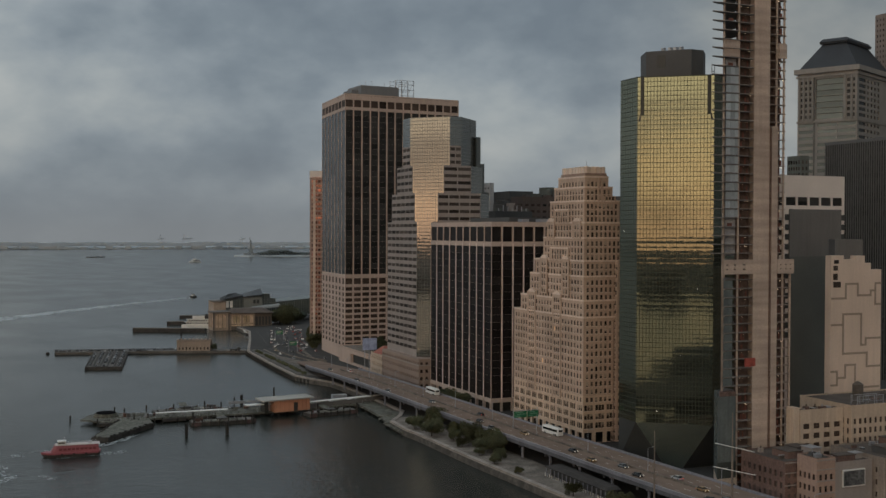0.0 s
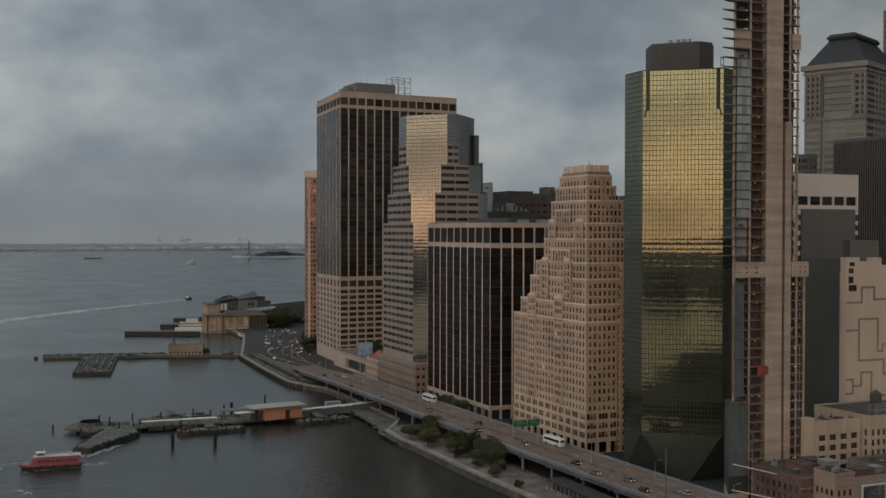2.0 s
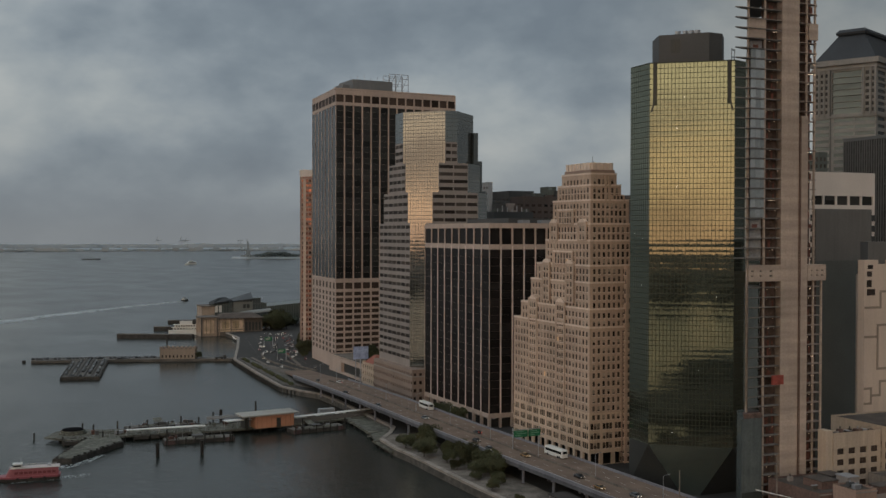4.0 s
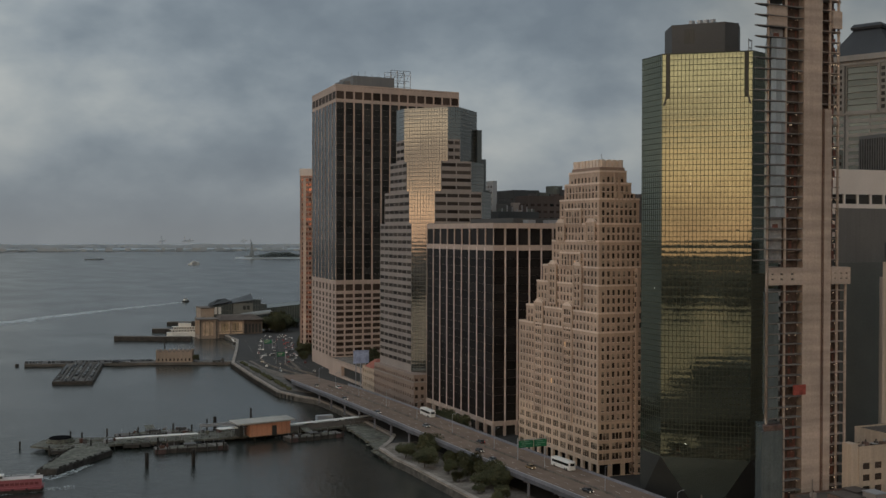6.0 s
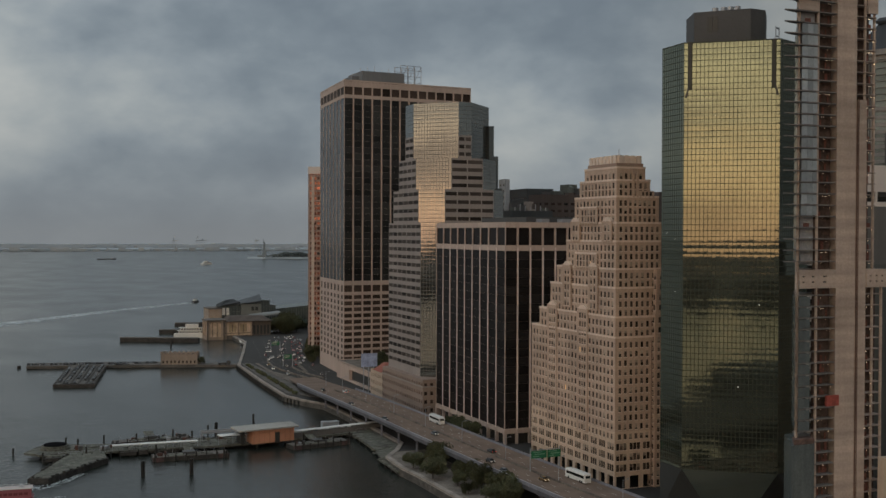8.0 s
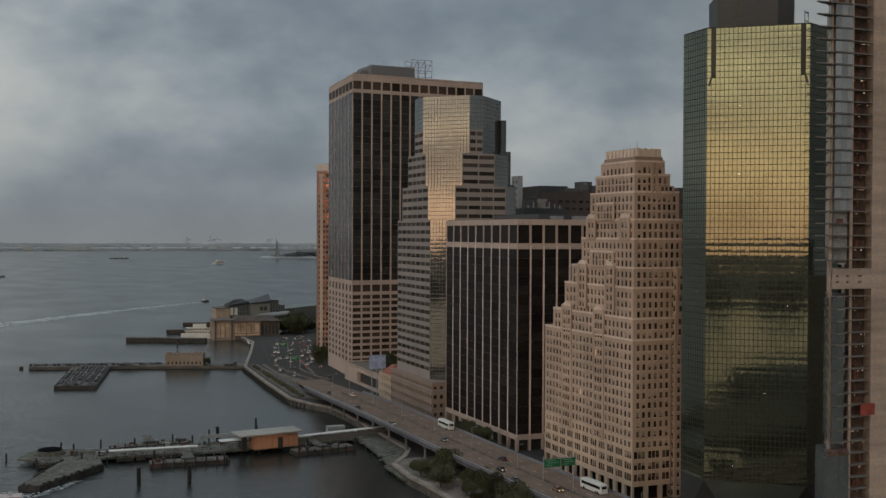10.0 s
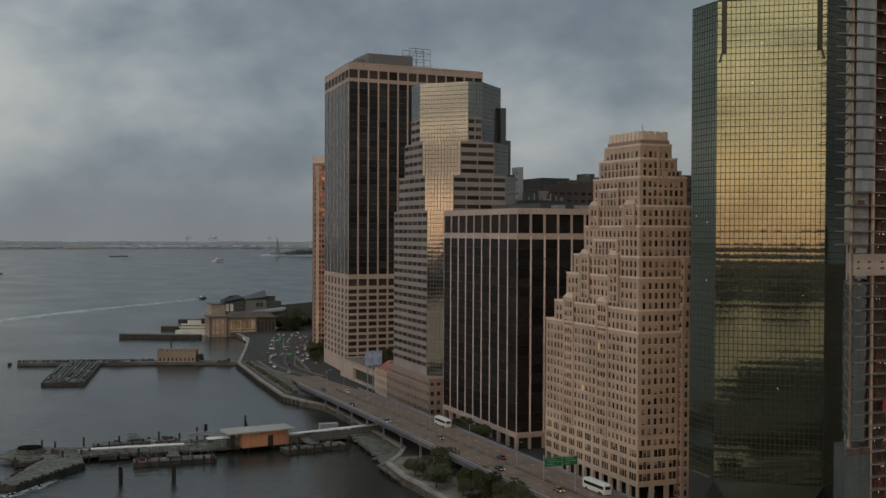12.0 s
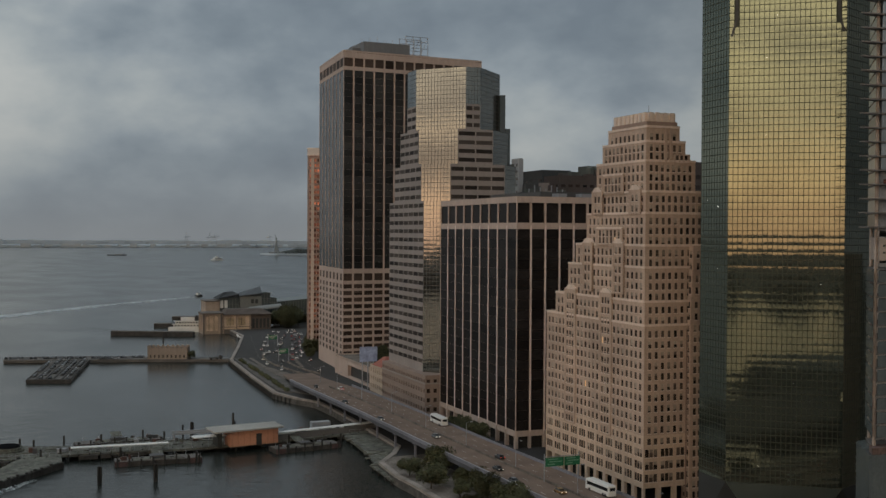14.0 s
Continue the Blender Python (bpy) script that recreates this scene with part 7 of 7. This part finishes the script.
t = thing("buoy", (56, 881, 0), "dark mooring buoy floating off the pier end", "buoy")
part("float", M().rod((54, 881, -0.6), (54, 881, 1.8), 1.5, 1.2, 10), RIPRAP, t)


# ---- ferry terminals ----
TERRA = surf("brown_terracotta", (0.31, 0.24, 0.19), 0.85, var=0.2)
OCHRE = surf("ochre_panel", (0.56, 0.43, 0.31), 0.8, var=0.22, big=0.3)
IRON = surf("brown_iron", (0.12, 0.10, 0.085), 0.8, var=0.2)
HALLGLASS = surf("terminal_glass", (0.062, 0.075, 0.075), 0.4, var=0.3, big=0.1)
GREYGREEN = surf("grey_green_panel", (0.18, 0.185, 0.17), 0.7, var=0.15)
tm = thing("ferry_terminal", (238, 1035, 3), "old tan and iron ferry terminal with arched corner pavilion", "ferry terminal")
# corner pavilion with a tall round-headed panel
m, op = M(), []
for k, (p, q) in enumerate(edges(rect(210, 1034, 226, 1056))):
    L = (Vector(q) - Vector(p)).length
    op += facade(m, p, q, 0, 16.6, [(2.6, 12.4)] if k == 0 else [(3, 9), (12, 18)] if k == 3 else [], [(2.6, 15.2)], 1.0)
pav = part("pavilion_wall", m, TERRA, tm)
for o in op:
    m = M()
    pane_into(m, o)
    part("arch_panel", m, OCHRE, pav, "pale ochre panel")
m = M()
for k in range(10):      # corner fillings that round the head of the opening
    for sgn in (-1, 1):
        x0 = 217.5 + sgn * 4.9
        f = 1.7 * (1 - k / 10) ** 2
        m.box(min(x0, x0 - sgn * f), 1034.3, 15.2 - 0.2 * (k + 1), max(x0, x0 - sgn * f), 1034.8, 15.2 - 0.2 * k)
part("arch_head", m, TERRA, pav)
for x in (210, 214.9, 219.0, 224.4):
    part("pilaster", M().box(x, 1033.5, 0, x + 1.3, 1034.05, 16.6) if x in (210, 224.4) else M().box(x, 1034.3, 2.6, x + 0.35, 1034.7, 15.0), IRON, pav)
part("cornice", M().box(209.2, 1033.1, 16.6, 226.8, 1056.6, 17.5), IRON, pav)
# lower front with two square windows
m, op = M(), []
for k, (p, q) in enumerate(edges(rect(226.2, 1035, 250, 1057))):
    op += facade(m, p, q, 0, 15.4, [(3.4, 9.6), (13.2, 19.0)] if k == 0 else [], [(6.6, 13.2)], 0.8)
fw = part("front_wall", m, OCHRE, tm, "tan front with square windows")
for o in op:
    m = M()
    pane_into(m, o)
    part("window_panel", m, surf("yellow_blind", (0.40, 0.31, 0.20), 0.7, var=0.25, big=0.4), fw)
    mid, u, w, h = o
    f = M()
    for j in (-1, 0, 1):
        f.box(mid[0] + j * w / 2 - 0.2, mid[1] - 0.3, mid[2] - h / 2, mid[0] + j * w / 2 + 0.2, mid[1] - 0.02, mid[2] + h / 2)
    part("window_frame", f, IRON, fw)
for z, h, mm in ((0, 3.6, IRON), (5.2, 0.5, IRON), (14.2, 0.7, TERRA)):
    part("string_course", M().box(226.1, 1034.5, z, 250, 1034.95, z + h), mm, fw)
for x in (226.4, 237.2, 248.6):
    part("pilaster", M().box(x, 1034.2, 0, x + 1.1, 1034.99, 15.4), TERRA, fw)
part("roof", M().prism(rect(226.9, 1033.4, 268, 1058), 15.4, 15.9).prism(rect(227.2, 1034, 268, 1058), 15.9, 19.6, rect(232, 1044, 262, 1056)), ROOF, tm)
ew = part("east_wing", M().box(250.1, 1036, 0, 267, 1057, 15.3), IRON, tm, "dark iron wing")
for k in range(5):
    part("wing_window", M().box(251.3 + 3.1 * k, 1035.9, 4, 253.2 + 3.1 * k, 1035.99, 12), BLACKWALL, ew)
wt2 = thing("glass_terminal", (270, 1090, 3), "modern glass ferry terminal with sloping dark roofs", "ferry terminal")
# tan box, small hall under an angular roof, tall hall under a wedge roof
part("stair_tower", M().box(219.0, 1075, 3, 231.0, 1100, 24.2), surf("dull_tan_panel", (0.36, 0.285, 0.225), 0.85, var=0.2, big=0.2), wt2)
part("stair_tower", M().prism(rect(218.4, 1074.4, 231.5, 1100), 24.2, 25.0), IRON, wt2)


def hall(x0, x1, y0, z0a, z0b, name):
    h = part(name, M().hexa([(x0, y0, 3), (x1, y0, 3), (x1, y0 + 26, 3), (x0, y0 + 26, 3)], [(x0, y0, z0a), (x1, y0, z0b), (x1, y0 + 26, z0b), (x0, y0 + 26, z0a)]), HALLGLASS, wt2)
    n = max(3, round((x1 - x0) / 3))
    for k in range(n + 1):
        x = lerp(x0, x1, k / n)
        part("mullion", M().box(x - 0.14, y0 - 0.2, 3, x + 0.14, y0 - 0.01, lerp(z0a, z0b, k / n) - 0.1), GREYGREEN, h)
    for j in range(1, 5):
        z = 3 + (z0a - 3) * j / 5
        part("transom", M().box(x0, y0 - 0.3, z - 0.15, x1, y0 - 0.21, z + 0.15), GREYGREEN, h)
    return h


hall(231.2, 248.0, 1077, 26.2, 28.0, "small_hall")
for xa in (231.6, 235.4):
    part("white_frame", M().box(xa, 1076.2, 18.5, xa + 2.6, 1076.7, 25.0), WHITE, wt2)
hall(249.0, 268.0, 1078, 28.2, 30.4, "main_hall")
part("hall_front", M().box(249.2, 1077.0, 17, 267.8, 1077.7, 28.0), GREYGREEN, wt2)
for xa in (258.6, 262.2):
    part("hall_window", M().box(xa, 1076.7, 22.0, xa + 2.6, 1076.95, 25.6), BLACKWALL, wt2)
hall(268.1, 276.0, 1079, 31.6, 31.0, "side_hall")
hall(276.1, 282.0, 1080, 27.0, 26.4, "end_hall")
part("roof", M().hexa([(229, 1075.5, 26.6), (248.4, 1075.5, 29.2), (248.4, 1098, 29.2), (229, 1098, 26.6)], [(229.5, 1075.5, 27.0), (247.6, 1075.5, 30.2), (246, 1098, 31.8), (237, 1090, 31.4)]), surf("black_roof_panel", (0.022, 0.024, 0.026), 0.8, var=0.2), wt2)
part("roof", M().hexa([(249, 1076, 28.3), (268, 1076, 29.6), (270.6, 1100, 30.6), (249, 1100, 28.3)], [(249.2, 1076, 28.9), (268, 1076, 31.0), (271.4, 1100, 35.8), (250, 1100, 29.6)]), PYR, wt2)
for x in (276.5, 278.8):
    part("roof_mast", M().rod((x, 1085, 29), (x, 1085, 32.2), 0.2, n=6), METAL, wt2)
m = M()
for k in range(9):      # pale shallow vaulted canopy
    a0, a1 = math.pi * k / 9, math.pi * (k + 1) / 9
    y0, y1, z0, z1 = 1066 - 6 * math.cos(a0), 1066 - 6 * math.cos(a1), 17.0 + 2.6 * math.sin(a0), 17.0 + 2.6 * math.sin(a1)
    m.hexa([(254, y0, z0 - 0.3), (282, y0, z0 + 2.2), (282, y1, z1 + 2.2), (254, y1, z1 - 0.3)], [(254, y0, z0), (282, y0, z0 + 2.5), (282, y1, z1 + 2.5), (254, y1, z1)])
part("canopy", m, surf("dull_zinc", (0.20, 0.21, 0.205), 0.7, var=0.2), wt2, "pale vaulted canopy")
for x in (256, 268, 280):
    part("canopy_post", M().rod((x, 1061, 3), (x, 1061, 17), 0.3, n=6), METAL, wt2)
lh = part("link_hall", M().hexa([(282.5, 1085, 9.6), (350, 1085, 9.6), (350, 1120, 9.6), (282.5, 1120, 9.6)], [(282.5, 1085, 22.4), (350, 1085, 28), (350, 1120, 28), (282.5, 1120, 22.4)]), surf("terminal_glass_dark", (0.075, 0.088, 0.08), 0.35, var=0.3, big=0.1), wt2)
for k in range(28):
    x = 284 + 2.4 * k
    part("mullion", M().box(x - 0.15, 1084.7, 10, x + 0.15, 1084.99, 22.3 + (x - 282.5) * 0.08), GREYGREEN, lh)
part("parapet", M().box(284, 1083.2, 8.6, 350, 1085, 9.6), METAL, wt2)
for k in range(8):
    part("column", M().rod((288 + 8 * k, 1086.5, 3), (288 + 8 * k, 1086.5, 8.6), 0.5, n=8), GREYGREEN, wt2)
for k, (x, y, sc) in enumerate(((273, 1046, 1.7), (279, 1052, 2.0), (285, 1044, 1.8), (288, 1056, 2.1), (294, 1050, 1.7), (281, 1036, 1.5))):
    copy_thing(tmasters[k % 3], pose(x, y, 3, 0, 0, 50 * k) @ Matrix.Scale(sc, 4))
# slips, fender walls and a docked ferry
for k, P in enumerate(([(138, 1045), (199, 1016), (202, 1023), (140, 1053)], [(180, 1112), (226, 1098), (228, 1106), (182, 1121)], [(206, 1190), (240, 1180), (242, 1190), (208, 1200)])):
    t = thing("ferry_slip", (*P[0], 0), "dark timber ferry slip rack standing in the water", "pier", "ferry slips")
    part("rack", M().prism(P, -1, 3.6 - 0.3 * k), RIPRAP, t)
    part("walkway", M().prism([(lerp(x, P[0][0], 0.02), lerp(y, P[0][1], 0.02)) for x, y in P], 3.6 - 0.3 * k, 3.9 - 0.3 * k), PIER, t)
fe = thing("ferry", (200, 1066, 0), "white passenger ferry docked in its slip", "ferry")
part("hull", M().prism([(186, 1064), (192, 1060), (216, 1054), (218, 1062), (194, 1069), (187, 1068)], -0.5, 4), WHITE, fe)
for j in range(2):
    z = 4 + 2.7 * j
    d = 1.5 * j
    part("deck_house", M().prism([(190 + d, 1062.5), (214 - d, 1057), (215 - d, 1061.5), (191 + d, 1067)], z, z + 2.3), WHITE, fe)
    part("deck_edge", M().prism([(188.6 + d, 1062.0), (215 - d, 1056.2), (216 - d, 1062.2), (189.6 + d, 1067.6)], z + 2.3, z + 2.6), WHITE, fe)
    for i in range(9):
        t = (i + 0.5) / 9
        x, y = lerp(190.6 + d, 213.4 - d, t), lerp(1062.2, 1057.0, t)
        part("window", M().box(x - 0.7, y - 0.12, z + 0.8, x + 0.7, y + 0.2, z + 1.8), BLACKWALL, fe)
part("bridge", M().prism([(196, 1061.5), (207, 1059), (207.6, 1062), (197, 1064.5)], 9, 12.4), WHITE, fe)
part("funnel", M().rod((209, 1060, 9), (209, 1060, 14), 1.0, n=8), RIPRAP, fe)
part("rub_rail", M().prism([(191.9, 1061.0), (215.1, 1055.0), (215.2, 1055.4), (192, 1061.4)], 2.6, 3.2), RIPRAP, fe)
t = thing("beacon", (172, 985, 0), "dark navigation post standing in the water", "beacon")
part("post", M().rod((172, 985, -2), (172, 985, 6), 0.6, n=6), PILE, t)
t = thing("dock_apron", (228, 1012, 0), "low dark apron edged with white blocks by the terminal", "dock")
AP = [(229, 981), (232, 970), (238.5, 972), (245, 998), (240, 1016), (232.5, 1005)]
part("apron", M().prism(AP, -0.5, 1.9), RIPRAP, t)
for p, q in edges(AP)[:2] + edges(AP)[4:]:
    n = max(2, int((Vector(q) - Vector(p)).length / 2.2))
    for k in range(n):
        c = Vector(p).lerp(Vector(q), k / n)
        part("edge_block", M().box(c.x - 0.6, c.y - 0.6, 1.9, c.x + 0.6, c.y + 0.6, 2.7), WHITE, t)


# ---- boats ----
def red_ferry():
    b = thing("red_ferry", (0, 0, 0), "dusky red and black harbour ferry with white upper deck", "ferry")
    hull = [(-12.5, 0), (-10.2, -2.2), (-7.0, -3.3), (11.0, -3.4), (12, -2.4), (12, 2.4), (11.0, 3.4), (-7.0, 3.3), (-10.2, 2.2)]
    part("hull", M().prism([(x * 0.93 + 0.4, y * 0.86) for x, y in hull], -0.6, 1.5, hull), RIPRAP, b, "black lower hull")
    part("bulwark", M().prism(hull, 1.5, 2.5, [(x * 1.02, y * 1.02) for x, y in hull]), REDPAINT, b)
    part("cabin", M().prism([(-8.6, -2.4), (-6.5, -2.8), (11.4, -2.8), (11.4, 2.8), (-6.5, 2.8), (-8.6, 2.4)], 2.5, 6.0, [(-7.0, -2.2), (-5.8, -2.6), (11.3, -2.7), (11.3, 2.7), (-5.8, 2.6), (-7.0, 2.2)]), REDPAINT, b, "red passenger cabin")
    for k in range(9):
        for y in (-2.84, 2.8):
            part("window", M().box(-5.2 + 1.75 * k, y, 3.5, -3.8 + 1.75 * k, y + 0.04, 4.6), surf("tinted_red_glass", (0.17, 0.05, 0.055), 0.2, var=0.1), b)
    part("upper_deck", M().prism([(-6.9, -2.7), (11.8, -2.9), (11.8, 2.9), (-6.9, 2.7)], 6.0, 6.25), surf("pale_awning_deck", (0.50, 0.44, 0.42), 0.8, var=0.2), b)
    part("bridge", M().prism([(-6.2, -1.8), (-2.4, -1.9), (-2.4, 1.9), (-6.2, 1.8)], 6.2, 8.0, [(-5.4, -1.6), (-2.4, -1.7), (-2.4, 1.7), (-5.4, 1.6)]), WHITE, b)
    part("bridge_window", M().box(-5.6, -1.93, 6.8, -2.7, -1.86, 7.6).box(-5.95, -1.4, 6.8, -5.6, 1.4, 7.6), BLACKWALL, b)
    part("bridge_roof", M().box(-6.0, -2.0, 8.0, -2.2, 2.0, 8.12), WHITE, b)
    m = M()
    for k in range(14):
        x = -2.2 + k * 0.98
        for y in (-2.7, 2.7):
            m.rod((x, y, 6.2), (x, y, 6.9), 0.04, n=4)
    for y in (-2.7, 2.7):
        m.rod((-2.2, y, 6.9), (10.6, y, 6.9), 0.05, n=4)
    part("rail", m, WHITE, b)
    part("mast", M().rod((-3.2, 0, 8.1), (-2.8, 0, 10.2), 0.07), METAL, b)
    part("exhaust", M().prism(rect(7, -0.9, 8.6, 0.9), 6.2, 7.3, rect(7.3, -0.7, 8.5, 0.7)), METAL, b)
    for k in range(3):
        part("tyre_fender", M().rod((-4 + 5 * k, -3.6, 1.6), (-4 + 5 * k, -3.36, 1.6), 0.5, n=10), TYRE, b)
    b.matrix_basis = pose(38.8, 481.4, 0, 0, 0, -4) @ Matrix.Diagonal((0.95, 1.0, 0.80, 1.0))


red_ferry()
rnd = random.Random(21)


def wake(name, pts, w0, w1, label, n=160):
    """Broken foam along a line on the water."""
    m = M()
    for k in range(n):
        t = (k / n)
        i = min(int(t * (len(pts) - 1)), len(pts) - 2)
        f = t * (len(pts) - 1) - i
        c = Vector(pts[i]).lerp(Vector(pts[i + 1]), f)
        d = (Vector(pts[i + 1]) - Vector(pts[i])).normalized()
        w = lerp(w0, w1, t)
        for j in range(3):
            o = c + Vector((-d.y, d.x)) * rnd.uniform(-w, w)
            s = rnd.uniform(0.5, 1.4) * w
            L = min((Vector(pts[-1]) - Vector(pts[0])).length / n, max(1.0, w * 0.8)) * rnd.uniform(0.6, 2.2)
            q = [o - d * L, o - Vector((-d.y, d.x)) * s * 0.3, o + d * L, o + Vector((-d.y, d.x)) * s * 0.3]
            z = 0.05 + 0.002 * (k % 20) + 0.05 * j
            m.poly(*[(p.x, p.y, z) for p in q])
    solo(name, m, WAKEFOAM if n > 300 else FOAM, label, "foam", "stuff")


wake("wake", [(50, 481), (55, 480), (61, 480.4)], 1.6, 3.4, "white foam trailing behind the red ferry", 30)
wake("foam_patch", [(53, 503), (45, 494), (30, 489)], 1.6, 4.2, "thin swirls of foam off the landing", 46)
wake("foam_patch", [(27, 476.6), (39, 477.2), (51, 477.4)], 0.35, 0.7, "white water along the ferry's side", 12)
wake("foam_patch", [(32, 495.5), (25, 495), (17.5, 491.5), (16.5, 488), (20, 486)], 1.0, 1.7, "thin curl of foam ahead of the red ferry", 50)
wake("foam_patch", [(8, 474), (12, 466), (10, 458), (14.5, 448), (12, 441), (6, 437)], 1.4, 2.6, "curling foam on the open river", 80)
wake("foam_patch", [(70, 519), (64, 511), (59, 503), (51, 498)], 1.2, 3.0, "white water round the end of the landing", 30)
wake("foam_patch", [(24, 446), (30, 441), (26, 436)], 0.9, 1.5, "faint streak of foam on the river", 30)
wake("wake", [(284, 1556), (155, 1414), (44, 1268), (-90, 1090)], 4.0, 18.0, "long white wake of a speedboat", 500)
sb = thing("speedboat", (0, 0, 0), "small dark motor boat with a white wake", "boat")
part("hull", M().prism([(-7, -2.2), (4, -2.4), (9, 0), (4, 2.4), (-7, 2.2)], -0.3, 2.2), RIPRAP, sb)
part("cabin", M().prism([(-5, -1.8), (2, -1.8), (2, 1.8), (-5, 1.8)], 2.2, 4.8, [(-4.5, -1.5), (1, -1.5), (1, 1.5), (-4.5, 1.5)]), WHITE, sb)
part("top", M().box(-4.6, -1.8, 4.8, 0.8, 1.8, 5.1), DARKBOX, sb)
part("mast", M().rod((-2, 0, 5), (-2, 0, 8), 0.12), METAL, sb)
sb.matrix_basis = pose(290, 1563, 0.1, 0, 0, 48) @ Matrix.Scale(0.95, 4)
wf = thing("harbour_ferry", (0, 0, 0), "white two-deck harbour ferry far out on the water", "ferry")
part("hull", M().prism([(-18, -4), (15, -4.5), (22, 0), (15, 4.5), (-18, 4)], -0.5, 4), WHITE, wf)
part("cabin", M().prism(rect(-14, -4, 11, 4), 4, 8.5), WHITE, wf)
part("bridge", M().prism(rect(-2, -3, 6, 3), 8.5, 12), WHITE, wf)
part("window_band", M().box(-13, -4.1, 5.2, 10, -4.01, 7.0).box(-13, 4.01, 5.2, 10, 4.1, 7.0), BLACKWALL, wf)
part("mast", M().rod((0, 0, 12), (0, 0, 17), 0.3), METAL, wf)
wf.matrix_basis = pose(595, 3184, sea_z(3184), 0, 0, 205) @ Matrix.Scale(0.95, 4)


# ---- tall ship at the near quay ----
ts = thing("sailing_ship", (148, 217, 0), "moored sailing ship with bare masts and yards", "sailing ship")
part("hull", M().prism([(143, 160), (148, 158), (153, 160), (154, 225), (149, 238), (143, 225)], -1, 6), RIPRAP, ts)
for x, y, top, yards in ((148.2, 217.6, 47.2, ((38.6, 5),)), (149.5, 190.5, 55.5, ((48.4, 3.4), (43.4, 3.8)))):
    ms = part("mast", M().rod((x, y, 4), (x, y, top - 8), 0.32, 0.22, 8).rod((x, y, top - 9), (x, y, top), 0.17, 0.1, 6), surf("mast_paint", (0.16, 0.13, 0.11), 0.8, var=0.2), ts)
    for z, l in yards:
        if top > 50:
            part("yard", M().rod((x - l, y + 1.5, z + 0.6), (x + l, y - 3.0, z - 1.0), 0.09, 0.07, 6), WHITE, ms)
